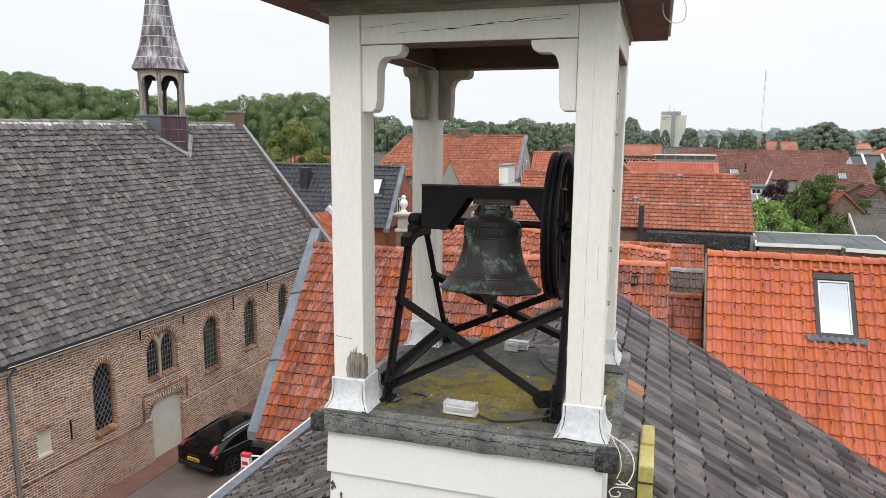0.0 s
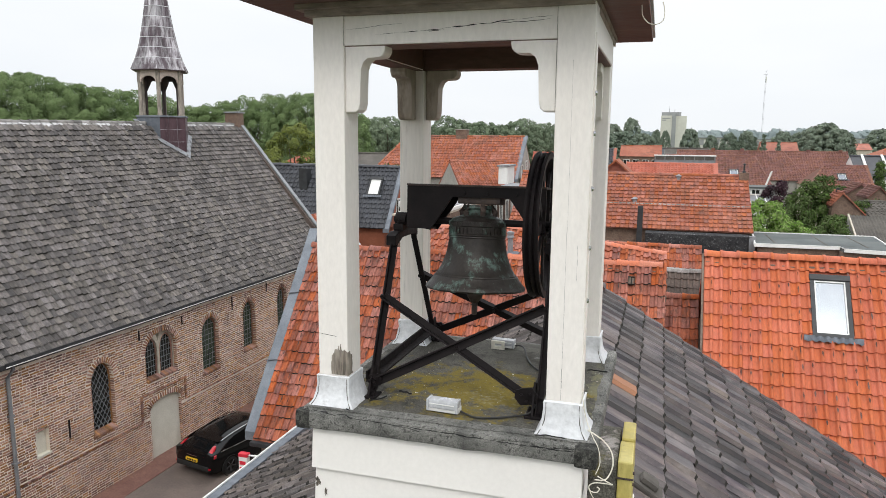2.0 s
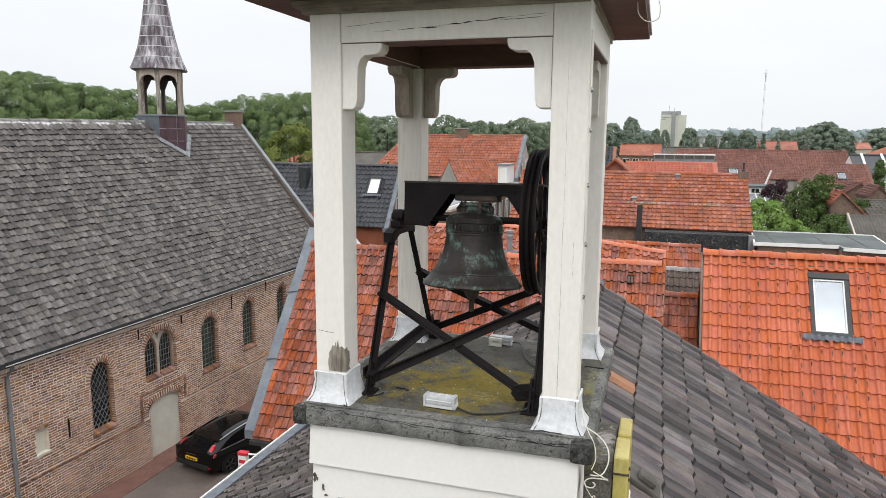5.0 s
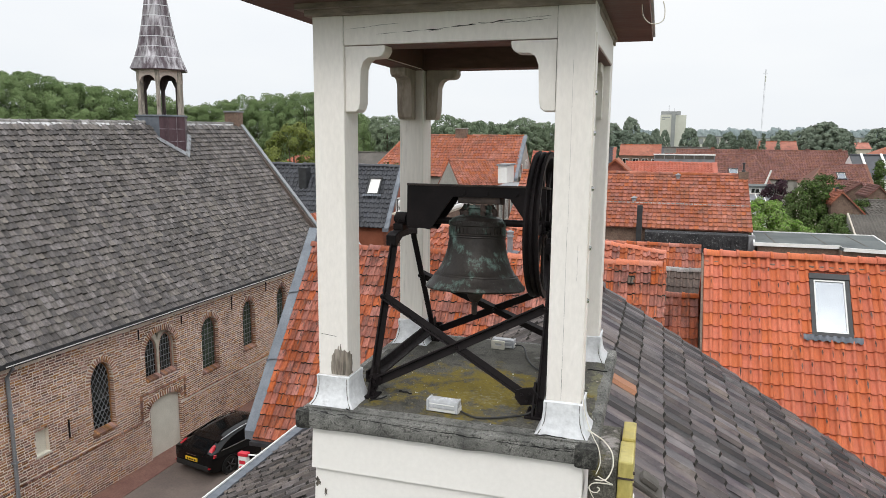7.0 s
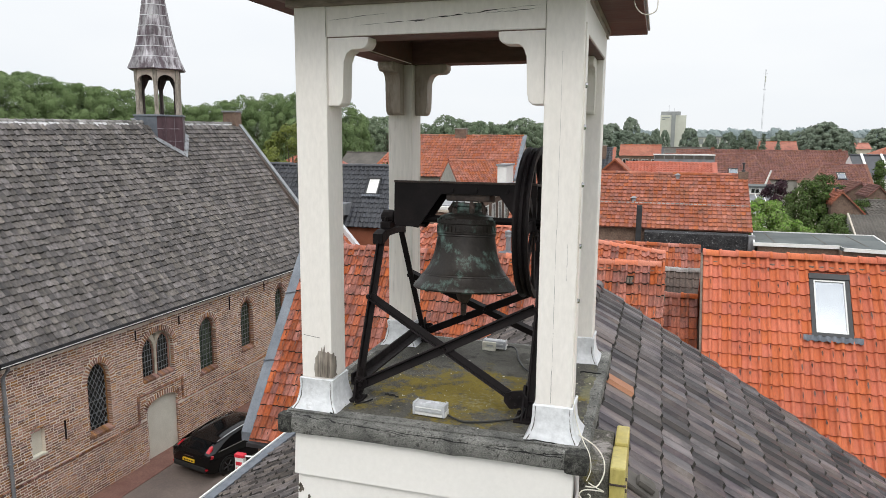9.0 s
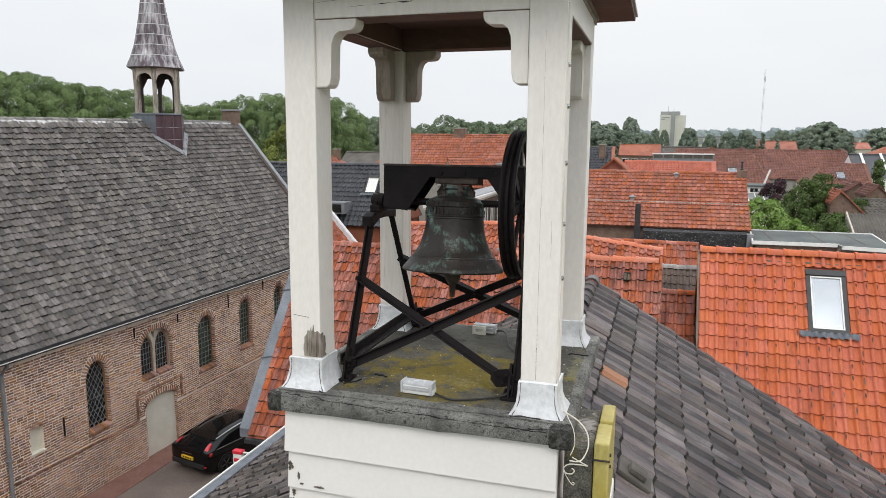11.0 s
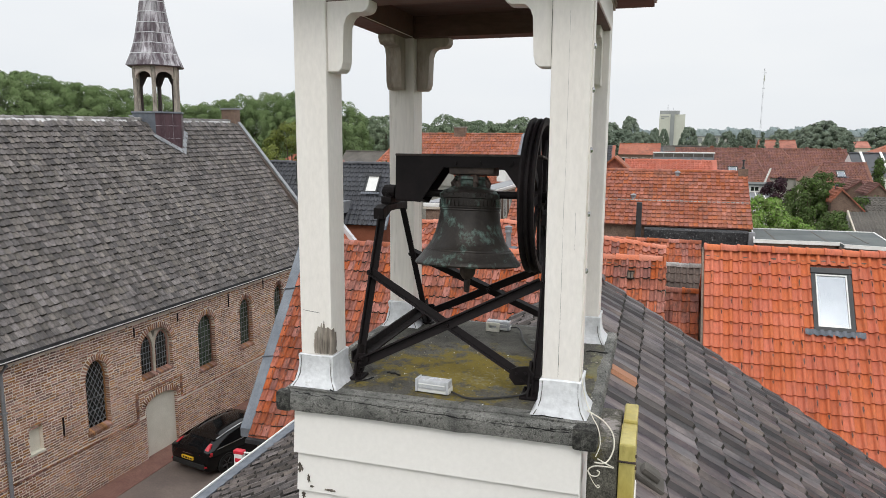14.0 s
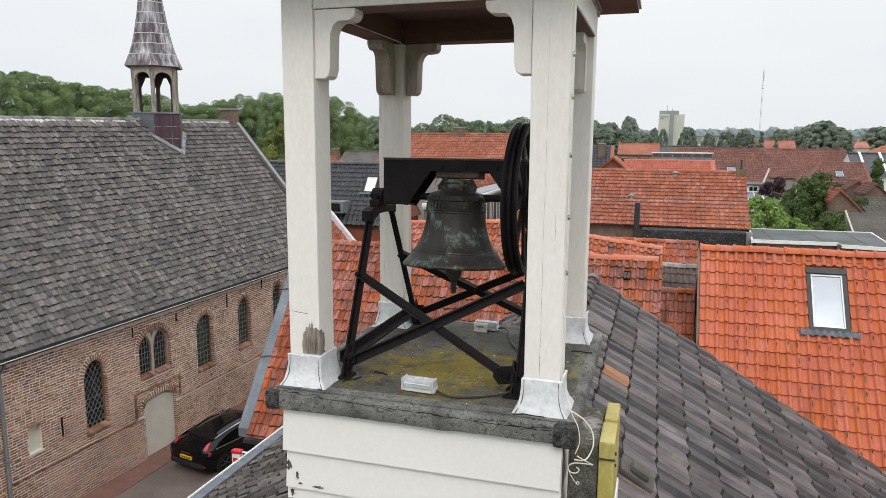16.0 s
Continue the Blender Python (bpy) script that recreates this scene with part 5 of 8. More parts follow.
chimney(h4, -29.8, 62.0, 8.6, 9.6)
town_house("house", "distant house with a grey tiled roof", -40.0, -29.5, 86.0, 8.9, 3.4, 7.0, M_CORRUG, M_BRICKWALL, tiles=False)
h9, _ = town_house("house", "tall dark brick house with a black tiled roof", -9.5, -4.3, 70.0, 9.95, 2.6, 7.8, M_TILE_BLACK, M_BRICK_RED, seed=36, verge1=M_BRICK_RED)
for x in (-8.6, -7.2, -5.2):
    chimney(h9, x, 69.0, 8.8, 10.2, 0.6, 0.6)

# big old roof with chimney, seam and lead base
hc, rc = town_house("house", "low wide house with an old orange pantile roof and chimney", -8.0, 4.75, 42.5, 8.75, 4.2, 6.05, M_TILE_FAR, M_BRICKWALL, seed=41, tile_w=0.235, gauge=0.33, kind="old")
ch_c = chimney(hc, 4.52, 42.4, 8.0, 8.98, 0.5, 0.5, M_BRICKWALL, cap=False)
part("chimney_pot", lathe(bmesh.new(), [(0.1, 8.95), (0.1, 9.05), (0.05, 9.1), (0.05, 9.4), (0.09, 9.4), (0.09, 9.46), (0.0, 9.5)], 10, Matrix.Translation((4.52, 42.4, 0))), M_GUTTER, ch_c, "slim dark flue pipe")
ridge_tiles("seam_tile", rc, M_RIDGE_PALE, (-8.0, 40.12, 7.22), (4.75, 40.12, 7.22), 0.07, 0.42)
part("lead_base", prism(bmesh.new(), [(38.2, 6.0), (38.2, 4.85), (37.9, 4.85), (37.9, 5.9)], lambda a, b, d: (d, a, b), -0.55, 4.5), M_SLATE_ROUGH, hc, "blackened slate-hung strip below the eaves")
for k in range(26):
    for j in range(3):
        part("slate", bx(-0.5 + 0.19 * k, -0.5 + 0.19 * k + 0.175, 37.84 + 0.015 * j, 37.9, 4.9 + 0.32 * j + 0.02 * ((k + j) % 3), 5.24 + 0.32 * j), M_SLATE_ROUGH, hc)
part("flue", bx(-1.0, -0.72, 37.9, 38.2, 5.4, 7.3, bevel=0.02), M_GUTTER, hc, "tall black flue")
part("flue", bx(4.5, 4.8, 37.7, 38.2, 5.0, 5.95), M_ZINC, hc)
for x, z in ((-1.25, 7.28), (1.05, 8.5)):
    bm = lathe(bmesh.new(), [(0.16, -0.2), (0.13, 0.0), (0.12, 0.2), (0.2, 0.22), (0.0, 0.34)], 12, Matrix.Translation((x, 40.3 if x < 0 else 42.2, z)))
    part("roof_vent", bm, M_ZINC, hc, "zinc roof vent", 40)
town_house("house", "house with a light red tiled roof beside a taller gable", -11.5, -9.0, 66.0, 9.55, 3.4, 6.2, M_TILE_PINK, M_BRICK_RED, seed=47, tile_w=0.24, gauge=0.32)
hd, rd = town_house("house", "house with a plain bright red tiled roof", -2.4, 3.7, 54.0, 9.05, 3.0, 7.6, M_TILE_PINK, M_BRICKWALL, seed=42, verge1=M_TILE_PINK, tile_w=0.24, gauge=0.3)
gd = thing("house", "small house with an orange gabled roof facing the yard", "house")
part("wall", prism(bmesh.new(), [(-4.6, 0), (-1.2, 0), (-1.2, 7.8), (-2.9, 9.35), (-4.6, 7.8)], lambda a, b, d: (a, d, b), 49.5, 53), M_TILE_FAR, gd)
for sgn in (-1, 1):
    part("roof", prism(bmesh.new(), [(-2.9, 9.45), (-2.9 + sgn * 2.0, 7.7), (-2.9 + sgn * 2.0, 7.55), (-2.9, 9.3)], lambda a, b, d: (a, d, b), 49.2, 53), M_TILE_FAR, gd)
flat_house = thing("flat_roof_house", "flat-roofed grey building between red roofs", "building")
part("block", bx(-0.5, 4.6, 65.5, 66.5, 0.0, 9.45), M_ZINC, flat_house)
part("coping", bx(-0.55, 4.65, 65.4, 66.6, 9.45, 9.53), M_WHITE_TRIM, flat_house)
for k in range(6):
    part("pane", bx(-0.4 + 0.83 * k, 0.35 + 0.83 * k, 65.46, 65.5, 9.12, 9.4), M_CORRUG, flat_house)
he, re_ = town_house("house", "house with a brown-red hipped roof and a skylight", 0.5, 10.3, 78.0, 9.3, 5.0, 6.6, M_TILE_RED, M_WHITE_TRIM, hip1=1.13, seed=43)
skylight(he, on_slope(6.6, 4.0, 78.0, 9.3, 0.54), 0.9, 1.1)
part("bargeboard", prism(bmesh.new(), [(10.12, 8.0), (10.26, 8.0), (9.82, 6.6), (9.66, 6.6)], lambda a, b, d: (a, d, b), 72.7, 72.9), M_WHITE_TRIM, he, "white bargeboard")
hf, rf = town_house("house", "long house with a brown-red hipped roof", 2.0, 17.0, 98.0, 9.6, 6.0, 6.2, M_TILE_RED, M_GREY_RENDER, hip1=2.2, seed=44)
for x in (6.5, 10.0):
    chimney(hf, x, 98, 9.3, 9.95, 0.45, 0.4, M_TILE_RED, False)
hg, rg = town_house("house", "long house with a brown-red tiled roof", 15.0, 24.4, 108.0, 9.5, 6.0, 5.4, M_TILE_RED, M_BRICKWALL, seed=45)
for x in (19.5, 23.5):
    chimney(hg, x, 108, 9.2, 9.8, 0.4, 0.4, M_TILE_RED, False)
hh, rh = town_house("house", "house with a brown tiled roof and one skylight", 15.6, 21.7, 88.0, 8.22, 4.0, 6.0, M_TILE_RED, M_STONE, hip0=2.0, seed=46, verge1=M_TILE_RED)
skylight(hh, on_slope(18.6, 3.2, 88.0, 8.22, 0.555), 0.9, 1.3)
hs, rs = town_house("house", "terrace with a dark slate roof and white party walls", 23.8, 37.0, 104.0, 9.1, 5.0, 6.3, M_TILE_BLACK, M_WHITE_TRIM, tiles=False)
for x in (25.0, 27.3, 29.6):
    part("party_wall", prism(bmesh.new(), [(98.9, 6.0), (104.0, 9.2), (104.0, 9.32), (98.9, 6.45)], lambda a, b, d: (d, a, b), x, x + 0.28), M_WHITE_TRIM, hs, "white coped party wall")
for x in (24.2, 26.0, 28.3):
    window(hs, FACE_S(x, 99.2, 5.0), 0.9, 1.0)
town_house("house", "house with an orange tiled roof far off", 36.5, 52.0, 150.0, 10.1, 8.0, 7.6, M_TILE_FAR, M_BRICK_RED, tiles=False, hip0=4)
# small gabled house, shed and flat roof among the gardens
def gable_house(label, xa, za, xl, zl, xr, zr, y0, y1, roof_m, wall_m, vent=False):
    """A small house whose gable faces south: ridge along y."""
    h = thing("house", label, "house")
    part("wall", prism(bmesh.new(), [(xl + 0.1, 0), (xr - 0.1, 0), (xr - 0.1, zr), (xa, za - 0.1), (xl + 0.1, zl)], lambda a, b, d: (a, d, b), y0 + 0.12, y1 - 0.05), wall_m, h)
    for x, z in ((xl, zl), (xr, zr)):
        part("roof", prism(bmesh.new(), [(xa, za + 0.04), (x, z), (x, z - 0.11), (xa, za - 0.07)], lambda a, b, d: (a, d, b), y0, y1), roof_m, h)
        part("verge", prism(bmesh.new(), [(xa, za + 0.06), (x, z + 0.02), (x, z - 0.10), (xa, za - 0.06)], lambda a, b, d: (a, d, b), y0 - 0.05, y0 + 0.06), roof_m, h)
    for k in range(int((y1 - y0) / 0.3)):
        for i in range(5):
            u = i / 5
            part("roof_tile", bx(xl + (xa - xl) * u - 0.03, xl + (xa - xl) * (u + 0.19), y0 + 0.3 * k + 0.02, y0 + 0.3 * k + 0.26, zl + (za - zl) * (u + 0.1) + 0.02, zl + (za - zl) * (u + 0.1) + 0.05), roof_m, h)
    ridge_tiles("ridge_tile", h, roof_m, (xa, y0, za + 0.03), (xa, y1, za + 0.03), 0.09, 0.4)
    if vent:
        part("flue", bx(xa - 0.1, xa + 0.1, y1 - 1.1, y1 - 0.9, za - 0.1, za + 0.28, bevel=0.01), M_GUTTER, h, "short black flue")
    return h


gable_house("small house with a red tiled roof and grey gable", 12.85, 7.08, 12.12, 6.2, 14.45, 5.55, 57.0, 59.8, M_TILE_FAR, M_BRICKWALL, True)
gable_house("low outbuilding with a brown-red gabled roof", 18.66, 6.85, 17.7, 5.95, 20.3, 5.2, 70.0, 74.0, M_TILE_RED, M_BRICKWALL)
gable_house("low outbuilding with a brown-red gabled roof", 18.4, 6.85, 17.2, 6.0, 19.6, 5.6, 75.0, 79.0, M_TILE_RED, M_BRICKWALL)
town_house("house", "low house with a grey slate roof among gardens", 15.2, 24.0, 62.5, 6.1, 3.2, 4.6, M_CORRUG, M_BRICKWALL, seed=48, yaw=10, tile_w=0.35, gauge=0.4)
shed = thing("shed", "long shed with a weathered brown-grey corrugated roof", "shed")
part("wall", bx(12.6, 24.0, 50.5, 55.0, 0, 4.4), M_GREY_RENDER, shed)
bm = bmesh.new()
rowa, rowb = [], []
for k in range(121):
    x = 12.4 + 0.1 * k
    dz = 0.03 * math.sin(k * math.pi)
    dz = 0.03 * (1 if k % 2 else -1)
    rowa.append(bm.verts.new((x, 49.8, 4.35 + dz)))
    rowb.append(bm.verts.new((x, 53.0, 5.85 + dz)))
for k in range(120):
    bm.faces.new((rowa[k], rowa[k + 1], rowb[k + 1], rowb[k]))
part("roof", bm, M_CORRUG, shed)
part("gable_board", prism(bmesh.new(), [(49.7, 4.3), (53.0, 5.95), (53.0, 5.75), (49.7, 4.1)], lambda a, b, d: (d, a, b), 12.32, 12.42), M_STONE, shed, "white gable board")
part("gable", prism(bmesh.new(), [(49.9, 4.3), (53.0, 5.8), (56.0, 4.3)], lambda a, b, d: (d, a, b), 12.45, 12.55), M_GREY_RENDER, shed)
flat = thing("flat_roofed_extension", "flat-roofed brick extension with white fascia", "building")
FLAT = [(4.63, 36.63), (8.40, 36.85), (8.43, 36.15), (10.52, 35.75), (11.05, 41.75), (5.06, 41.5)]
flat_plan = lambda e: [(x + (x - 7.9) * e * 0.3, y + (y - 38.8) * e * 0.36) for x, y in FLAT]
part("wall", prism(bmesh.new(), flat_plan(-0.2), lambda a, b, d: (a, b, d), 0, 5.6), M_BRICKWALL, flat)
part("roof", prism(bmesh.new(), flat_plan(-0.06), lambda a, b, d: (a, b, d), 5.6, 5.75), M_FLATROOF, flat, "grey bitumen roof")
out_, in_ = flat_plan(0.03), flat_plan(-0.045)
for k in range(6):
    n = (k + 1) % 6
    part("fascia", prism(bmesh.new(), [out_[k], out_[n], in_[n], in_[k]], lambda a, b, d: (a, b, d), 5.62, 5.79), M_WHITE_TRIM, flat, "white fascia board")
for x, y in ((5.6, 40.6), (7.9, 40.4), (9.6, 38.0)):
    part("felt_seam", bx(x, x + 0.07, 37.1, 41.2, 5.75, 5.762), M_CORRUG, flat)
window(flat, FACE_S(7.67, 36.93, 4.75), 0.72, 0.55)
annex = thing("extension", "white extension with a grey glazed roof", "building")
part("wall", bx(6.6, 9.6, 66.0, 69.0, 0, 6.75), M_WHITE_TRIM, annex)
part("roof", bx(6.4, 9.8, 65.8, 69.2, 6.75, 6.87), M_FLATROOF, annex)
part("glazed_roof", prism(bmesh.new(), [(63.5, 5.5), (66.0, 6.1), (66.0, 6.18), (63.5, 5.58)], lambda a, b, d: (d, a, b), 6.8, 9.4), M_ZINC, annex, "grey glazed lean-to roof")
for k in range(5):
    part("glazing_bar", prism(bmesh.new(), [(63.5, 5.58), (66.0, 6.18), (66.0, 6.23), (63.5, 5.63)], lambda a, b, d: (d, a, b), 6.8 + 0.63 * k, 6.88 + 0.63 * k), M_WHITE_TRIM, annex)
part("wall", bx(6.9, 9.3, 63.7, 66.0, 0, 5.5), M_WHITE_TRIM, annex)
for k in range(3):
    window(annex, FACE_S(6.75 + 0.95 * k, 65.98, 6.2), 0.75, 0.48)
# far houses, sheds, tower and mast
f6, _ = town_house("house", "distant brick house with an orange roof", -7.5, 0.2, 142.0, 10.0, 4.0, 8.0, M_TILE_FAR, M_BRICKWALL, tiles=False)
for k in range(4):
    window(f6, FACE_S(-6.8 + 1.75 * k, 138.2, 6.2), 1.2, 1.2)
town_house("house", "distant house with a grey slate roof", 0.6, 9.5, 125.0, 9.7, 5.0, 7.2, M_CORRUG, M_GREY_RENDER, tiles=False, hip1=2)
town_house("house", "distant house with a long orange roof", 22.0, 30.0, 180.0, 10.9, 5.0, 8.2, M_TILE_FAR, M_BRICK_RED, tiles=False)
town_house("house", "distant house with an orange roof", 47.0, 51.0, 205.0, 10.7, 4.0, 9.2, M_TILE_FAR, M_STONE, tiles=False)
town_house("house", "distant house with a dark roof", -6.0, 1.5, 160.0, 9.4, 4.0, 7.0, M_TILE_BLACK, M_BRICKWALL, tiles=False)
for label, x0, x1, y, z in (("long pale grey warehouse on the horizon", 22, 30, 470, 13.6), ("pale warehouse with a grey roof on the horizon", 32, 44, 480, 13.9), ("long pale warehouse on the horizon", 118, 160, 560, 14.2), ("low pale hall on the horizon", 60, 84, 520, 13.2)):
    hall = thing("warehouse", label, "building")
    part("wall", bx(x0, x1, y, y + 30, 0, z), M_CONCRETE_FAR, hall)
    part("roof", bx(x0 - 0.8, x1 + 0.8, y - 0.8, y + 31, z, z + 0.6), M_ZINC, hall)
    for k in range(int((x1 - x0) / 4)):
        part("wall_panel", bx(x0 + 0.6 + 4 * k, x0 + 3.4 + 4 * k, y - 0.1, y, z - 4.2, z - 0.8), M_CONCRETE_DK, hall)
tower = thing("mill_tower", "pale concrete mill tower with a grey central shaft", "tower")
part("body", bx(-0.8, 4.6, 380, 394, 0, 24.4), M_CONCRETE_FAR, tower)
part("body", bx(6.6, 11.8, 381, 394, 0, 24.2), M_CONCRETE_FAR, tower)
part("shaft", bx(4.6, 6.6, 379.5, 394, 0, 25.6), M_CONCRETE_DK, tower, "grey shaft")
part("parapet", bx(-0.6, 9.0, 383, 392, 24.4, 26.2), M_CONCRETE_DK, tower)
for k in range(2):
    part("painted_stripe", bx(-0.1, 3.8 - k * 2.2, 379.9, 380, 22.4 - k * 0.9 + 0.35, 22.9 - k * 0.9 + 0.35), M_CONCRETE_DK, tower)
part("antenna", lathe(bmesh.new(), [(0.12, 26.0), (0.05, 29.5)], 6, Matrix.Translation((3.2, 386, 0))), M_ZINC, tower)
part("antenna", lathe(bmesh.new(), [(0.1, 26.0), (0.05, 28.0)], 6, Matrix.Translation((5.8, 386, 0))), M_ZINC, tower)
mast = thing("radio_mast", "slender lattice radio mast on the horizon", "mast")
for k in range(3):
    a = k * math.tau / 3
    part("mast_leg", tube(bmesh.new(), [(47.2 + 0.35 * math.cos(a), 380 + 0.35 * math.sin(a), 0), (47.2 + 0.25 * math.cos(a), 380 + 0.25 * math.sin(a), 46)], 0.03, 5), M_ZINC, mast)
for k in range(20):
    part("mast_ring", tube(bmesh.new(), [(47.2 + 0.35 * math.cos(a), 380 + 0.35 * math.sin(a), 2 + 2.3 * k) for a in (0, 2.094, 4.189)], 0.02, 4, True), M_ZINC, mast)
part("antenna", tube(bmesh.new(), [(46.2, 380, 44), (48.2, 380, 44)], 0.04, 5), M_ZINC, mast)
part("antenna", tube(bmesh.new(), [(46.6, 380, 36.5), (47.9, 380, 36.5)], 0.05, 5), M_ZINC, mast)
part("mast_head", lathe(bmesh.new(), [(0.22, 40), (0.25, 42), (0.22, 43)], 8, Matrix.Translation((47.4, 380, 0))), M_CONCRETE_FAR, mast)


# ---- trees: trunk, limbs and a crown of many small leaf clumps ----
def make_tree(name, label, h, r, leaf_m, seed, leaves=2600, leaf=0.5, trunk=0.3, low=0.25, lobes=36, group="", lump=0.27, ruffle=0.33, depth=0.4):
    """A domed crown: clumps of leaves set over a rounded body, h high and r in radius."""
    rng = np.random.default_rng(seed)
    t = thing(name, label, "tree", group=group)
    bm = bmesh.new()
    tube(bm, [(0, 0, 0), (0.05 * r, 0, h * 0.15), (0.02 * r, 0.05 * r, h * (low + 0.25)), (0, 0, h * 0.8)], [trunk, trunk * 0.8, trunk * 0.6, trunk * 0.15], 8)
    zc, hz = h * (low + 1) / 2, h * (1 - low) / 2
    per = leaves // lobes
    V, F = [], []
    for k in range(lobes):
        zz = 1 - 1.75 * (k + 0.5) / lobes + rng.normal(0, 0.04)
        zz = min(0.98, max(-0.85, zz))
        a = k * 2.39996 + rng.normal(0, 0.25)
        q = math.sqrt(1 - zz * zz)
        out = np.array((q * math.cos(a), q * math.sin(a), zz))
        cr = r * lump * rng.uniform(0.75, 1.25)
        c = np.array((0, 0, zc)) + out * (r * (1 - lump * 1.05), r * (1 - lump * 1.05), hz * 0.84) * rng.uniform(0.93, 1.03)
        if k % 5 == 2:
            tube(bm, [(0, 0, h * (low + 0.1 * rng.random())), tuple(c * (0.5, 0.5, 0.75)), tuple(c)], [trunk * 0.4, trunk * 0.22, trunk * 0.06], 5)
        d = rng.normal(size=(per, 3)) + out * 0.75 + (0, 0, 0.2)
        d /= np.linalg.norm(d, axis=1)[:, None]
        rad = cr * (1 - depth * rng.random(per) ** 2) * (1 + ruffle * 0.45 * np.sin(d[:, 0] * 9 + d[:, 1] * 7 + k) + ruffle * 0.3 * np.sin(d[:, 2] * 13 + k))
        Q = c + d * rad[:, None]
        nrm = d + rng.normal(0, ruffle, (per, 3))
        nrm /= np.linalg.norm(nrm, axis=1)[:, None]
        u = np.cross(nrm, rng.normal(size=(per, 3)))
        u /= np.linalg.norm(u, axis=1)[:, None]
        w = np.cross(nrm, u)
        s = leaf * rng.uniform(0.5, 1.15, per)[:, None]
        for ca, cb in ((-0.5, -0.28), (0.1, -0.5), (0.5, 0.2), (-0.1, 0.5)):
            V.append(Q + u * ca * s + w * cb * s + nrm * 0.08 * s * (1 if ca > 0 else -1))
        i = np.arange(per) + 4 * per * len(F)
        F.append(np.stack([i, i + per, i + 2 * per, i + 3 * per], 1))
    part("trunk", bm, M_BARK, t, "", 40)
    V = np.concatenate(V)
    V[:, 2] *= h / np.percentile(V[:, 2], 99.7)
    joined("crown", V, np.concatenate(F), leaf_m, t, "", kind="")
    return t


def plant(proto, x, y, scale, turn, squash=1.0):
    k = proto.scale
    o = copy_thing(proto, Matrix.Translation((x, y, -0.05)) @ Matrix.Rotation(turn, 4, "Z") @ Matrix.Diagonal((scale / k.x, scale / k.y, scale * squash / k.z, 1)))
    return o


rt = random.Random(17)
oaks = [make_tree("tree", "tall broad-leaved tree in full green leaf", 18.0, 7.0, M_LEAF, 50 + k, 84000, 0.15, 0.4, 0.06, 190, group="tall trees behind the church", lump=0.14, ruffle=0.12, depth=0.16) for k in range(4)]
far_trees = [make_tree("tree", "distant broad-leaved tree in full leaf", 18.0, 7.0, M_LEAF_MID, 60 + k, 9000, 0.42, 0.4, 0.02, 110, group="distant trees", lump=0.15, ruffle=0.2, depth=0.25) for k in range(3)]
def heading(deg, dist):
    return -math.sin(radians(deg)) * dist, math.cos(radians(deg)) * dist


first = [True] * 7        # each prototype stands at the first place it is put


def put(bank, k, x, y, s, sq=1.0):
    proto = (oaks if bank == 0 else far_trees)[k]
    if first[k + 4 * bank]:
        first[k + 4 * bank] = False
        proto.matrix_basis = Matrix.Translation((x, y, -0.05)) @ Matrix.Diagonal((s, s, s * sq, 1))
    else:
        plant(proto, x, y, s, rt.uniform(0, 6.28), sq)


for a, h in ((54.5, 19.4), (52.3, 19.6), (49.9, 19.3), (47.3, 19.4), (45.5, 18.0), (43.7, 17.9), (41.3, 17.5), (39.2, 16.7), (37.1, 15.4), (35.2, 15.9), (33.0, 16.9), (30.6, 17.4), (28.3, 17.5), (26.0, 17.1)):
    put(0, rt.randrange(4), *heading(a, 112 + rt.uniform(-2, 2)), h / 18)       # the high row behind the church
for k in range(9):             # a second row further off
    put(1, rt.randrange(3), *heading(48 - k * 2.7, 150 + rt.uniform(-6, 6)), rt.uniform(0.84, 0.92))
for k in range(13):            # towards the middle
    a = 26.4 - k * 0.78
    put(1, rt.randrange(3), *heading(a, (215 if a > 21 else 300) + rt.uniform(-10, 10)), rt.uniform(0.86, 0.98))
for k in range(15):
    put(1, rt.randrange(3), *heading(16.8 - k * 0.76, 210 + rt.uniform(-12, 12)), (0.96 - 0.008 * k) * rt.uniform(0.92, 1.06))
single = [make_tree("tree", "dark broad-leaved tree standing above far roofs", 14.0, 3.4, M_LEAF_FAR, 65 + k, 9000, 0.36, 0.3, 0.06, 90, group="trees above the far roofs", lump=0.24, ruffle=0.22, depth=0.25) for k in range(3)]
placed = [False] * 3
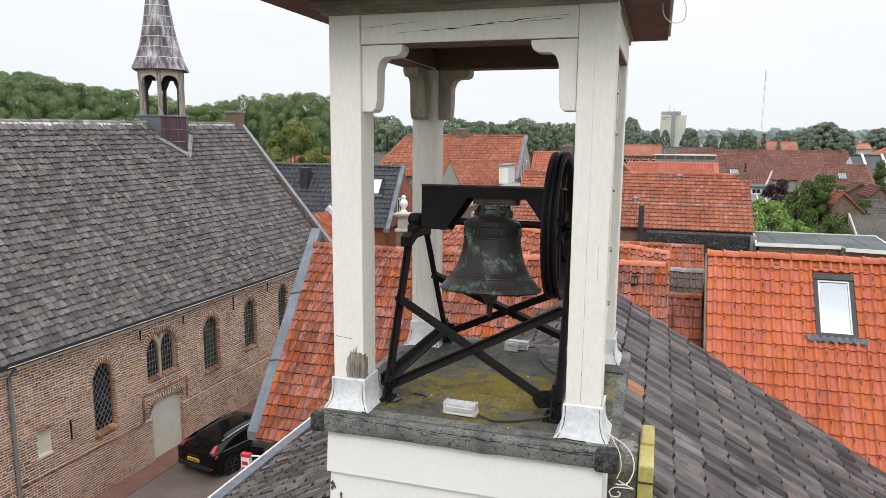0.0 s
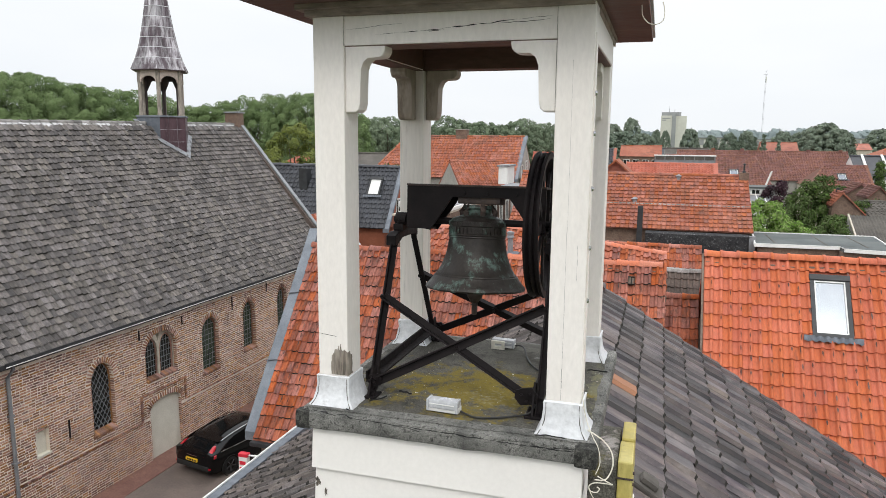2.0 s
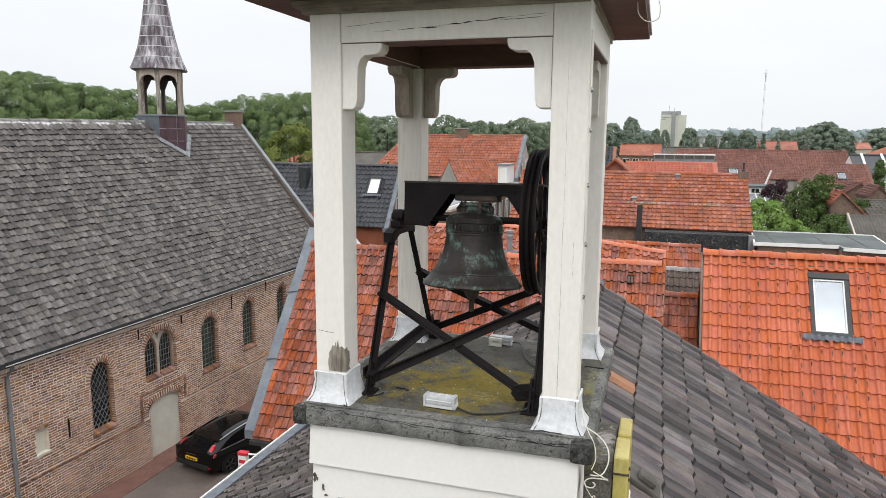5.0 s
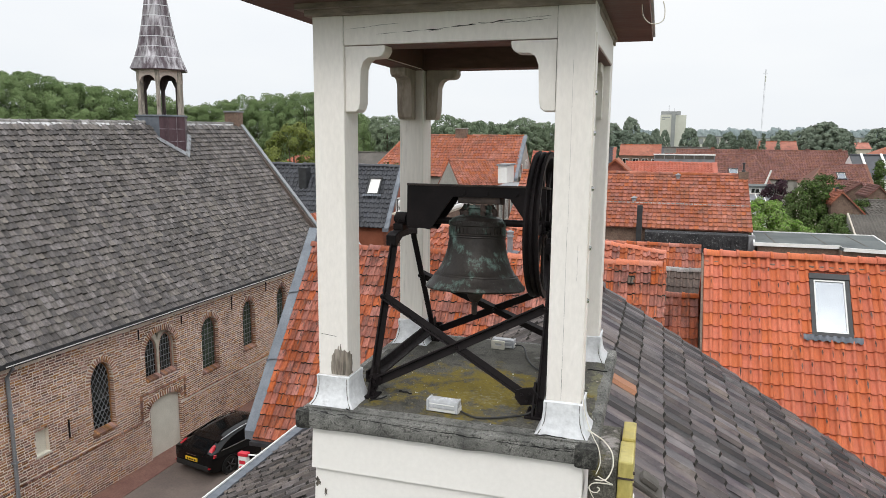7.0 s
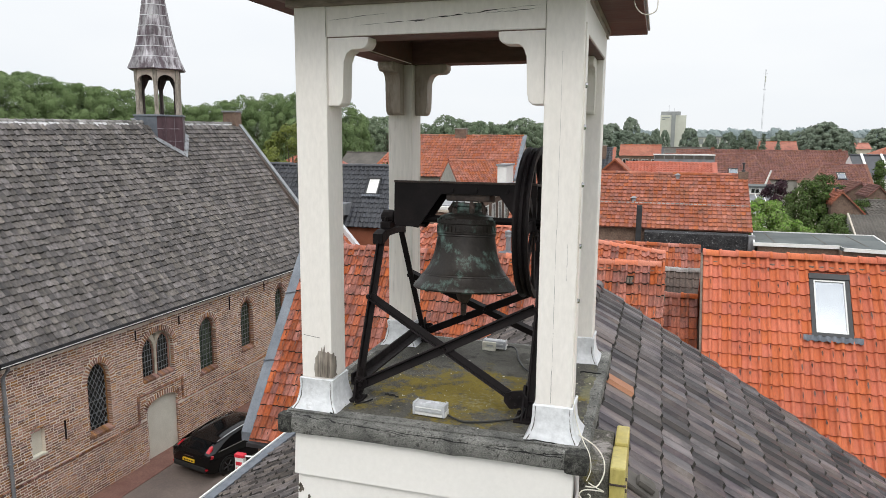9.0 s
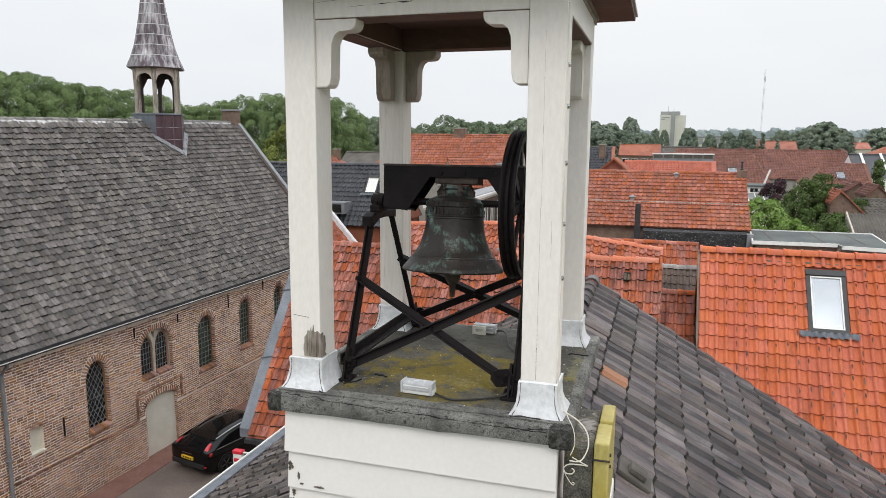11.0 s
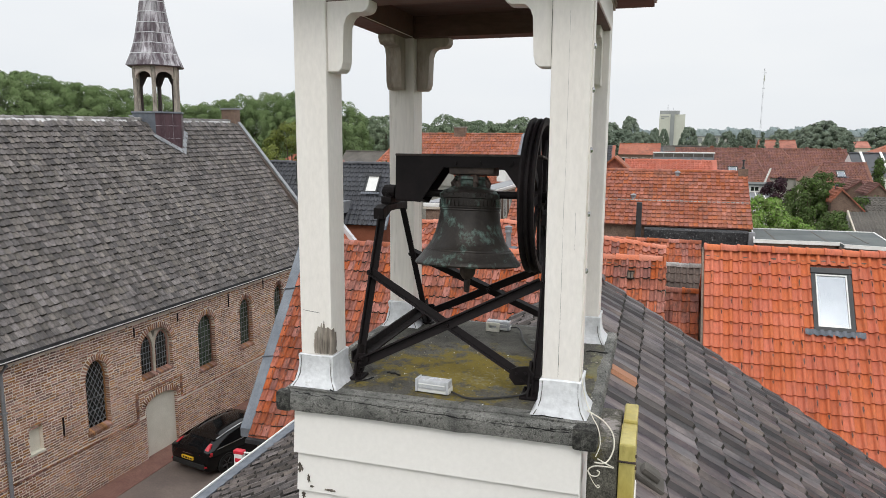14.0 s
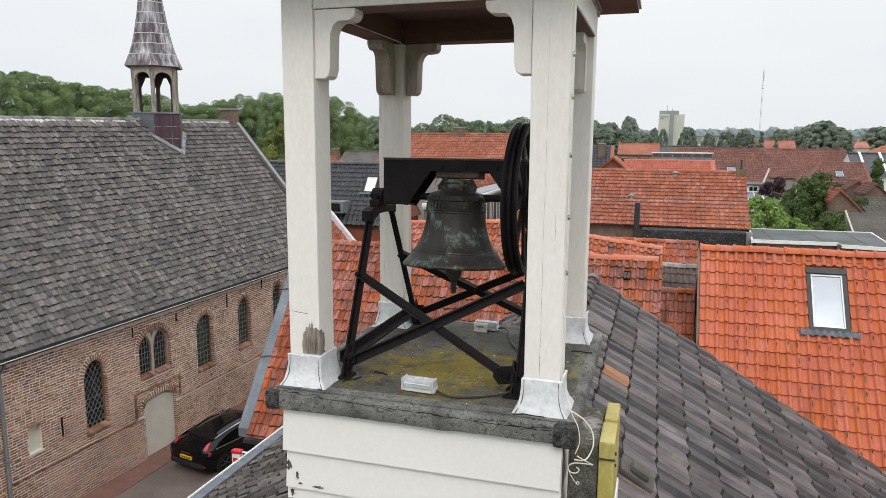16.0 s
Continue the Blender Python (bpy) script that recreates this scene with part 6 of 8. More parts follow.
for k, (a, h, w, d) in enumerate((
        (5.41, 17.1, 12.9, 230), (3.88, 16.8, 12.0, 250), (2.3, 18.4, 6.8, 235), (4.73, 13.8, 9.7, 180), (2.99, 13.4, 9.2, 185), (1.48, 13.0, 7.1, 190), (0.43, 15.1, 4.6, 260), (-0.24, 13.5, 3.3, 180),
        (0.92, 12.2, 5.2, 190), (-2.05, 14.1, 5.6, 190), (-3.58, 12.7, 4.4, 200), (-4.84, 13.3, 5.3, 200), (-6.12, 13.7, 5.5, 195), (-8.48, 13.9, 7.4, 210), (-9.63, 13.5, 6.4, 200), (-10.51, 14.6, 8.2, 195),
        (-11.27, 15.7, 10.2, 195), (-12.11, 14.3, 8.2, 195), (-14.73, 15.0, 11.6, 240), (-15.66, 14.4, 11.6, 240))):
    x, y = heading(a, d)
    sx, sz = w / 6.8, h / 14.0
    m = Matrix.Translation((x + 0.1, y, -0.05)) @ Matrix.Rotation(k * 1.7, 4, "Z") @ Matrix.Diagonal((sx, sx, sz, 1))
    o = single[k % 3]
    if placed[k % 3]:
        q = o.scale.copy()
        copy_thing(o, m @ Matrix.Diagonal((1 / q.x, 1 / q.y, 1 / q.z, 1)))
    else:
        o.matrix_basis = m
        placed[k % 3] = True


def conifer(h, r, seed):
    """A narrow spruce: whorls of drooping sprays that widen downwards."""
    rng = np.random.default_rng(seed)
    t = thing("conifer", "slim dark green conifer among the far roofs", "tree", group="far conifers")
    part("trunk", tube(bmesh.new(), [(0, 0, 0), (0, 0, h * 0.6), (0, 0, h)], [0.18, 0.1, 0.02], 6), M_BARK, t)
    V, F = [], []
    for k in range(900):
        z = h * (1 - 0.9 * rng.random() ** 0.8)
        q = r * (1 - z / h) ** 0.8 * rng.uniform(0.35, 1.1) + 0.05
        a = rng.uniform(0, math.tau)
        c, n0 = np.array((q * math.cos(a), q * math.sin(a), z - q * 0.25)), len(V)
        e = rng.normal(0, 0.16, (4, 3)) + np.array(((-0.1, -0.1, 0), (0.1, -0.1, 0), (0.1, 0.1, 0), (-0.1, 0.1, 0)))
        V += [tuple(c + v) for v in e]
        F.append((n0, n0 + 1, n0 + 2, n0 + 3))
    joined("crown", V, F, M_LEAF_FAR, t, "", kind="")
    return t


spruce = conifer(12.4, 1.5, 5)
spruce.matrix_basis = Matrix.Translation((*heading(-7.28, 150), 0))
for a, h, d in ((-5.29, 12.0, 170), (-5.77, 11.8, 172), (-6.69, 12.1, 168), (-12.99, 12.2, 170), (-8.3, 11.4, 160), (-5.5, 11.2, 168), (-6.3, 11.5, 170)):
    plant(spruce, *heading(a, d), h / 12.4, a)


def far_wood(name, label, spots, per, leaf, seed, leaf_m):
    """Woods too far off to count: many leaf clumps over domed crowns, one object."""
    rng = np.random.default_rng(seed)
    V, F = [], []
    for x, y, h in spots:
        d = rng.normal(size=(per, 3)) + (0, -0.7, 0.35)
        d /= np.linalg.norm(d, axis=1)[:, None]
        r = 0.42 * h * rng.uniform(0.85, 1.2)
        Q = np.array((x, y, h * 0.5)) + d * (r, r, h * 0.5) * (1 - 0.3 * rng.random((per, 1)) ** 2 + 0.07 * np.sin(d[:, :1] * 8 + d[:, 2:] * 11))
        nrm = d * (1, 1, 0.3) + rng.normal(0, 0.12, (per, 3))
        u = np.cross(nrm, rng.normal(size=(per, 3)))
        u /= np.linalg.norm(u, axis=1)[:, None]
        w = np.cross(nrm, u)
        w /= np.linalg.norm(w, axis=1)[:, None]
        q = leaf * rng.uniform(0.5, 1.15, per)[:, None]
        for ca, cb in ((-0.5, -0.28), (0.1, -0.5), (0.5, 0.2), (-0.1, 0.5)):
            V.append(Q + u * ca * q + w * cb * q)
        i = np.arange(per) + 4 * per * len(F)
        F.append(np.stack([i, i + per, i + 2 * per, i + 3 * per], 1))
    ob = joined(name, np.concatenate(V), np.concatenate(F), leaf_m, None, "", kind="")
    tagged(ob, label, "woods", kind="stuff")


# the blue-grey leaf colour of these woods carries the haze
far_wood("far_woods", "thin line of haze-tinted trees along the horizon", [(*heading(2.5 - k * 0.42, 900 + rt.uniform(-60, 60)), rt.uniform(23.0, 28.0)) for k in range(46)], 1700, 2.0, 90, M_LEAF_HAZE)
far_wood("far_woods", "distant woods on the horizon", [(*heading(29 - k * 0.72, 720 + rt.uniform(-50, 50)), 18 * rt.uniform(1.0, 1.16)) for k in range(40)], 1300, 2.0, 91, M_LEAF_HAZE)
# garden trees and shrubs
willow = make_tree("tree", "round olive-green garden tree", 11.7, 2.9, M_LEAF_OLIVE, 71, 30000, 0.13, 0.3, 0.05, 90, lump=0.17, ruffle=0.15, depth=0.2)
willow.matrix_basis = Matrix.Translation((*heading(29.2, 52), 0.0))
maple = make_tree("tree", "light green leafy garden tree", 6.9, 1.85, M_LEAF_LIGHT, 72, 17000, 0.14, 0.15, 0.04, 34)
maple.matrix_basis = Matrix.Translation((6.95, 50.0, 0))
plant(maple, 8.15, 49.3, 0.84, 1.0)
plant(maple, 9.3, 48.2, 0.78, 4.0)
garden = make_tree("tree", "dark green bushy garden tree", 7.8, 1.9, M_LEAF_DARK, 73, 12000, 0.15, 0.18, 0.04, 38)
garden.matrix_basis = Matrix.Translation((11.0, 59.0, 0))
plant(garden, 12.1, 60.5, 0.88, 0.6)
plant(garden, 9.9, 57.0, 0.80, 2.2)
plant(garden, 14.2, 70.7, 1.0, 1.0)
plant(garden, 10.2, 47.0, 0.79, 2.0)
plant(garden, 11.3, 52.0, 0.76, 5.0)
plant(garden, 12.6, 54.0, 0.74, 3.6)
plant(garden, 15.4, 62.0, 0.80, 3.0)
plant(garden, 16.6, 63.5, 0.80, 4.4)
plant(garden, 17.2, 78.0, 0.84, 5.4)
plant(garden, 8.4, 54.0, 0.74, 1.4)
plant(garden, *heading(21.6, 60), 1.1, 2.0)
plant(garden, *heading(23.4, 64), 1.05, 0.3)
plant(maple, 5.9, 48.6, 0.8, 2.4)
purple = make_tree("tree", "bushy purple-leaved garden tree", 7.45, 1.9, M_LEAF_PURPLE, 74, 10000, 0.15, 0.15, 0.06, 30)
purple.matrix_basis = Matrix.Translation((9.75, 65.4, 0))
cypress = make_tree("tree", "slim dark green garden conifer", 8.8, 0.8, M_LEAF_DARK, 75, 6000, 0.16, 0.12, 0.02, 40, lump=0.6)
cypress.matrix_basis = Matrix.Translation((23.0, 87.0, 0))


# ---- the bell turret ----
PX0, PX1, PY0, PY1, PW = -1.408, -0.250, 2.70, 3.862, 0.14     # outer faces of the four posts
SLAB, TOPZ = 9.42, 11.11
turret = thing("bell_turret", "open bell turret with cream timber posts and a weatherboarded base", "bell turret")
# weatherboarded base
BX0, BX1, BY0, BY1 = -1.400, -0.232, 2.64, 3.93
part("core", bx(BX0 + 0.03, BX1 - 0.06, BY0 + 0.03, BY1 - 0.03, 7.4, 9.33), M_BROWN, turret)
for i, (za, zb) in enumerate(((9.155, 9.335), (8.99, 9.163), (8.825, 8.998), (8.66, 8.833), (8.495, 8.668), (8.33, 8.503), (8.165, 8.338), (8.0, 8.173))):
    bm = bmesh.new()   # front: lapped boards, thicker at the foot
    prism(bm, [(BY0 - 0.024, za), (BY0 - 0.006, zb), (BY0 + 0.03, zb), (BY0 + 0.03, za)], lambda a, b, d: (d, a, b), BX0 - 0.012 + (0.012 if i else 0), BX1 + 0.006, 0.0025)
    part("weatherboard", bm, M_WHITE, turret)
    bm = bmesh.new()
    prism(bm, [(BX0 - 0.024, za), (BX0 - 0.006, zb), (BX0 + 0.03, zb), (BX0 + 0.03, za)], lambda a, b, d: (a, d, b), BY0 + 0.03, BY1, 0.0025)
    part("weatherboard", bm, M_WHITE, turret)
    bm = bmesh.new()
    prism(bm, [(BX1 - 0.026, za), (BX1 - 0.044, zb), (BX1 - 0.07, zb), (BX1 - 0.07, za)], lambda a, b, d: (a, d, b), BY0 + 0.03, BY1, 0.0025)
    part("weatherboard", bm, M_WHITE, turret)
# flaked paint near the foot of the left corner, bare grey wood
def flake(cx, cz, w, h, seed, y, parent, material=M_FLAKED, n=26):
    r = random.Random(seed)
    pts = []
    for k in range(n):
        a = k / n * math.tau
        q = 0.35 + 0.65 * r.random()
        pts.append((cx + w * q * math.cos(a), cz + h * q * math.sin(a)))
    return part("bare_patch", prism(bmesh.new(), pts, lambda a, b, d: (a, d, b), y - 0.003, y + 0.004), material, parent, "bare grey wood where paint has flaked off")


for k, (cx, cz, w, h) in enumerate(((-1.385, 9.085, 0.016, 0.025), (-1.345, 9.045, 0.009, 0.022), (-1.375, 8.96, 0.012, 0.018), (-1.245, 9.008, 0.03, 0.006), (-1.18, 8.995, 0.035, 0.007), (-1.33, 9.012, 0.012, 0.005), (-1.385, 8.92, 0.02, 0.02))):
    zb = 9.163 if cz > 8.995 else 8.998
    za = zb - 0.173
    flake(cx, cz, w, h, 30 + k, BY0 - 0.024 + 0.018 * (cz - za) / (zb - za) - 0.001, turret)
# slab: core, top sheet, rolled front felt with ragged lap
bm = bx(-1.475, -0.175, 2.605, 3.985, 9.338, SLAB, bevel=0.026)
bmesh.ops.subdivide_edges(bm, edges=[e for e in bm.edges if e.calc_length() > 0.5], cuts=60, use_grid_fill=True)
for v in bm.verts:
    k = 0.006 * noise.noise(v.co * 5) + 0.004 * noise.noise(v.co * 17)
    v.co += Vector((k * 0.4, -abs(k) if v.co.y < 2.7 else k, k * 0.7))
slab_tree = BVHTree.FromBMesh(bm)
slab = part("slab", bm, M_FELT, turret, "thick slab covered in grey roofing felt", 50)
bm = bmesh.new()
NX, NY = 46, 46
gv = [[None] * (NX + 1) for _ in range(NY + 1)]
for j in range(NY + 1):
    for i in range(NX + 1):
        x, y = -1.44 + 1.23 * i / NX, 2.69 + 1.26 * j / NY
        z = SLAB + 0.004 + 0.004 * noise.noise(Vector((x * 6, y * 6, 0))) + 0.002 * noise.noise(Vector((x * 25, y * 25, 3)))
        if i in (0, NX) or j in (0, NY):
            z = SLAB - 0.004
        gv[j][i] = bm.verts.new((x, y + (0.012 * noise.noise(Vector((x * 7, 0, 9))) if j == 0 else 0), z))
for j in range(NY):
    for i in range(NX):
        bm.faces.new((gv[j][i], gv[j][i + 1], gv[j + 1][i + 1], gv[j + 1][i]))
part("top_sheet", bm, M_MOSS, slab, "mossy felt on top of the slab", 60)
bm = bmesh.new()   # upper felt layer with a ragged front edge
front, back = [], []
for i in range(61):
    x = -1.45 + 1.25 * i / 60
    y = 2.642 + 0.012 * noise.noise(Vector((x * 5, 1, 0))) + 0.008 * noise.noise(Vector((x * 21, 2, 0)))
    front.append(bm.verts.new((x, y, SLAB + 0.007 + 0.003 * noise.noise(Vector((x * 13, 5, 5))))))
    back.append((bm.verts.new((x, 2.72, SLAB + 0.003)), bm.verts.new((x, y + 0.002, SLAB - 0.006))))
for i in range(60):
    bm.faces.new((front[i], front[i + 1], back[i + 1][0], back[i][0]))
    bm.faces.new((front[i], back[i][1], back[i + 1][1], front[i + 1]))
part("felt_lap", bm, M_FELT, slab, "ragged lap in the felt")
for x0, x1, z0, z1 in ((-1.40, -1.21, 9.417, 9.412), (-1.20, -0.62, 9.411, 9.400), (-0.61, -0.27, 9.399, 9.397), (-0.52, -0.44, 9.408, 9.412), (-0.34, -0.22, 9.404, 9.408), (-1.02, -0.90, 9.405, 9.396)):
    q = []                                   # open black joint that wanders along the rolled edge
    for k in range(36):
        x = x0 + (x1 - x0) * k / 35
        z = z0 + (z1 - z0) * k / 35 + 0.006 * noise.noise(Vector((x * 14, 3, 1))) + 0.003 * noise.noise(Vector((x * 60, 7, 1)))
        at = slab_tree.ray_cast(Vector((x, 2.3, z)), Vector((0, 1, 0)))[0]
        if at is not None:
            q.append((at.x, at.y + 0.0005, at.z))
    if len(q) > 4:
        part("felt_crack", tube(bmesh.new(), q, [0.0012 + 0.005 * abs(noise.noise(Vector((p[0] * 16, 3, 3)))) for p in q], 5), M_DARK, slab)
bm = bmesh.new()   # corner patches
box(bm, -0.262, -0.168, 2.596, 2.67, 9.332, SLAB + 0.002, 0.02)
part("corner_patch", bm, M_FELT_BLACK, slab, "blackened felt patch on the corner")
bm = bmesh.new()
box(bm, -1.483, -1.41, 2.598, 2.66, 9.334, SLAB + 0.001, 0.02)
part("corner_patch", bm, M_FELT_BLACK, slab)
for x0, y0, x1, y1 in ((-1.33, 2.70, -1.24, 2.66), (-0.42, 2.655, -0.30, 2.662), (-1.12, 2.95, -1.05, 2.93), (-0.30, 3.55, -0.20, 3.54), (-1.20, 2.78, -1.15, 2.86)):
    bm = bmesh.new()
    pts = [(x0 + (x1 - x0) * t / 6, y0 + (y1 - y0) * t / 6 + random.uniform(-0.008, 0.008), SLAB + 0.0065) for t in range(7)]
    tube(bm, pts, 0.0035, 5)
    part("felt_crack", bm, M_DARK, slab)
rng_c = random.Random(8)
for k in range(46):   # droppings, lichen crumbs and grit
    x, y, r = rng_c.uniform(-1.28, -0.2), rng_c.uniform(2.68, 3.6), rng_c.uniform(0.0015, 0.006)
    bm = bmesh.new()
    bmesh.ops.create_icosphere(bm, subdivisions=1, radius=1, matrix=Matrix.Translation((x, y, SLAB + 0.007)) @ Matrix.Diagonal((r, r * rng_c.uniform(0.6, 1), 0.0025, 1)))
    part("grit", bm, M_STONE if k % 5 else M_PLASTIC, slab)

V, F = [], []
for k in range(300):   # crumbs of lichen among the moss
    x, y = rng_c.gauss(-0.72, 0.28), rng_c.gauss(3.0, 0.2)
    if k % 4 == 0:
        x, y = rng_c.uniform(-0.34, -0.19), rng_c.uniform(2.85, 3.75)
    if not (-1.38 < x < -0.19 and 2.66 < y < 3.9):
        continue
    r = rng_c.uniform(0.0012, 0.0042)
    n0 = len(V)
    for q in range(5):
        a = q * math.tau / 5
        e = r * rng_c.uniform(0.5, 1.2)
        V.append((x + e * math.cos(a), y + 1.3 * e * math.sin(a), SLAB + 0.0095))
    V.append((x, y, SLAB + 0.012))
    F += [(n0 + q, n0 + (q + 1) % 5, n0 + 5) for q in range(5)]
joined("lichen", V, F, M_LICHEN, slab, "pale lichen crumbs on the mossy felt")

# posts with lead feet, knee brackets and beams
def lead_foot(x0, y0):
    bm = bmesh.new()
    c = Vector((x0 + PW / 2, y0 + PW / 2, 0))
    prev = None
    for z, e in ((SLAB - 0.002, 0.040), (SLAB + 0.006, 0.036), (SLAB + 0.03, 0.022), (SLAB + 0.06, 0.012), (SLAB + 0.10, 0.008), (SLAB + 0.138, 0.009), (SLAB + 0.142, 0.003)):
        h = PW / 2 + e
        ring = []
        for sx, sy in ((-1, -1), (0, -1), (1, -1), (1, 0), (1, 1), (0, 1), (-1, 1), (-1, 0)):
            ring.append(bm.verts.new((c.x + sx * h + random.uniform(-0.003, 0.003), c.y + sy * h + random.uniform(-0.003, 0.003), z + random.uniform(-0.002, 0.002))))
        if prev:
            for k in range(8):
                bm.faces.new((prev[k], prev[(k + 1) % 8], ring[(k + 1) % 8], ring[k]))
        prev = ring
    foot = part("lead_foot", bm, M_LEAD, turret, "flared lead sheet round the foot of a post", 35)
    for sx in (-1, 1):   # dressed seams at the front corners
        bm = bmesh.new()
        pts = [(c.x + sx * (PW / 2 + e - 0.012), y0 - e - 0.001, z) for z, e in ((SLAB + 0.008, 0.036), (SLAB + 0.03, 0.022), (SLAB + 0.06, 0.013), (SLAB + 0.10, 0.009), (SLAB + 0.135, 0.009))]
        tube(bm, pts, [0.0024, 0.0012, 0.0018, 0.0008, 0.0016], 5)
        part("lead_seam", bm, M_CORRUG, foot)


def bracket_profile():
    L, D = 0.178, 0.27
    pts = [(0, 0), (L, 0), (L, -0.018)]
    for k in range(1, 6):
        a = k / 5 * math.pi / 2
        pts.append((L - 0.028 * (1 - math.cos(a)), -0.018 - 0.03 * math.sin(a)))
    for k in range(0, 7):
        a = k / 6 * math.pi / 2
        pts.append((L - 0.075 - 0.032 * math.sin(a), -0.05 - 0.045 * (1 - math.cos(a))))
    pts += [(0.066, -D + 0.04), (0.060, -D + 0.012), (0.046, -D), (0, -D)]
    return pts


KNEE = bracket_profile()
BEAM_Z = 10.982
for ix, xp in enumerate((PX0, PX1 - PW)):
    for iy, y0 in enumerate((PY0, PY1 - PW)):
        x0 = xp - 0.013 * ix * iy           # the far eastern post leans in
        bm = bx(x0, x0 + PW, y0, y0 + PW, SLAB + 0.125, TOPZ, bevel=0.005)
        part("post", bm, M_CREAM_STREAK if (ix == 0 and iy == 1) else M_CREAM, turret, "cream painted square timber post")
        lead_foot(x0, y0)
        sx, sy = (1, -1)[ix], (1, -1)[iy]
        ex, ey = (x0 + PW if ix == 0 else x0), (y0 + PW if iy == 0 else y0)
        # rear and left brackets: dirt and painted-in shade share one darker colour
        dim = M_CREAM if iy == 0 else M_CREAM_DIRTY_SHADE
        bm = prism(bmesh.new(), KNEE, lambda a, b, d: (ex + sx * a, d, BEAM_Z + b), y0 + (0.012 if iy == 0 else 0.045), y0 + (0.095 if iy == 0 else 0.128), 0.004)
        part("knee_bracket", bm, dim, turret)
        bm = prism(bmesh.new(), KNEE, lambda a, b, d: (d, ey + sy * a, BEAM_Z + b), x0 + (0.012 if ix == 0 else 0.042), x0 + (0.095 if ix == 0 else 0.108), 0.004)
        part("knee_bracket", bm, M_CREAM if (ix == 1 and iy == 0) else (M_CREAM_STREAK if ix == 1 else M_CREAM_DIRTY_SHADE), turret)
for iy, y0 in enumerate((PY0 + 0.006, PY1 - PW + 0.006)):
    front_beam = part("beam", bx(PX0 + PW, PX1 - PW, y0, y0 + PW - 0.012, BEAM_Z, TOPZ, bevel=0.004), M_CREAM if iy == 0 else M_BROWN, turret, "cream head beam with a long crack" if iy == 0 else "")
    if iy == 0:
        crack_beam = front_beam
for ix, x0 in enumerate((PX0 + 0.006, PX1 - PW + 0.006)):
    part("beam", bx(x0, x0 + PW - 0.012, PY0 + PW, PY1 - PW, BEAM_Z, TOPZ, bevel=0.004), M_CREAM, turret)
for x in (PX0 + PW - 0.006, PX1 - PW + 0.002):   # thin dark brown lining over inner and lower faces of the head beams
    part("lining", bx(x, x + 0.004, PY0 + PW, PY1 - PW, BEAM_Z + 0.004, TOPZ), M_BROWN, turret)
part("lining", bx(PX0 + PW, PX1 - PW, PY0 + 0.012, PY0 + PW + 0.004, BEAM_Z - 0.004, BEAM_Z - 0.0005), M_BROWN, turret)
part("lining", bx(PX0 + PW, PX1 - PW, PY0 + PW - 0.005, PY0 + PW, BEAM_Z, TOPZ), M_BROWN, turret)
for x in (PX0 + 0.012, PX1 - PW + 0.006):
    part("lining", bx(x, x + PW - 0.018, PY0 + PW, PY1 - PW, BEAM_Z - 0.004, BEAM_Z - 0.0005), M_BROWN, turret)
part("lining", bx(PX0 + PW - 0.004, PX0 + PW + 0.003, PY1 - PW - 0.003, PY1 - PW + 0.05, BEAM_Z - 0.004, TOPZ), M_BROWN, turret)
# long drying cracks in the front beam
def ragged(pts, r, seed, y):
    """A torn crack along pts (x, z): its width comes and goes."""
    q, w = [], []
    for (xa, za), (xb, zb) in zip(pts, pts[1:]):
        for k in range(9):
            t = k / 9
            x = xa + (xb - xa) * t
            q.append((x, y, za + (zb - za) * t + 0.0022 * noise.noise(Vector((x * 45, seed, 0))) + 0.001 * noise.noise(Vector((x * 160, seed, 5)))))
            w.append(r * max(0.12, 0.75 + 1.3 * noise.noise(Vector((x * 22, seed, 9)))))
    n = len(w)
    w = [v * min(1.0, (i + 0.4) / 5, (n - i - 0.6) / 5) for i, v in enumerate(w)]
    return tube(bmesh.new(), q, w, 5)


for k, (pts, r) in enumerate((([(-1.02, 11.026), (-0.93, 11.030), (-0.86, 11.032), (-0.80, 11.040)], 0.0014), ([(-0.81, 11.038), (-0.74, 11.043), (-0.70, 11.045)], 0.0024), ([(-0.70, 11.050), (-0.655, 11.046), (-0.62, 11.053), (-0.52, 11.059), (-0.40, 11.067)], 0.0017),
               ([(-1.26, 11.045), (-1.18, 11.05), (-1.10, 11.058), (-1.0, 11.062)], 0.0007), ([(-1.13, 11.022), (-1.05, 11.025), (-0.98, 11.028)], 0.0007), ([(-0.62, 11.046), (-0.52, 11.049), (-0.40, 11.055)], 0.0008), ([(-0.9, 11.026), (-0.83, 11.031)], 0.0018))):
    part("crack", ragged(pts, r, k * 3.7, PY0 + 0.0055), M_DARK, crack_beam)
# joints where beams meet posts, and fine cracks in the posts
for x, z0, z1, w in ((-1.268, BEAM_Z, TOPZ, 0.0009), (-0.3905, BEAM_Z - 0.27, TOPZ, 0.0008), (-0.330, 9.57, 9.70, 0.0009), (-0.329, 9.70, 10.25, 0.0005), (-0.327, 10.25, 10.9, 0.00035), (-0.285, 10.06, 10.2, 0.0005)):
    bm = bmesh.new()
    tube(bm, [(x + 0.0008 * noise.noise(Vector((x * 9, k * 1.7, 2))), PY0 - 0.0002, z0 + (z1 - z0) * k / 14) for k in range(15)], [w * (0.4 + abs(noise.noise(Vector((x * 5, k * 0.9, 4))))) for k in range(15)], 5)
    part("crack", bm, M_DARK, turret)
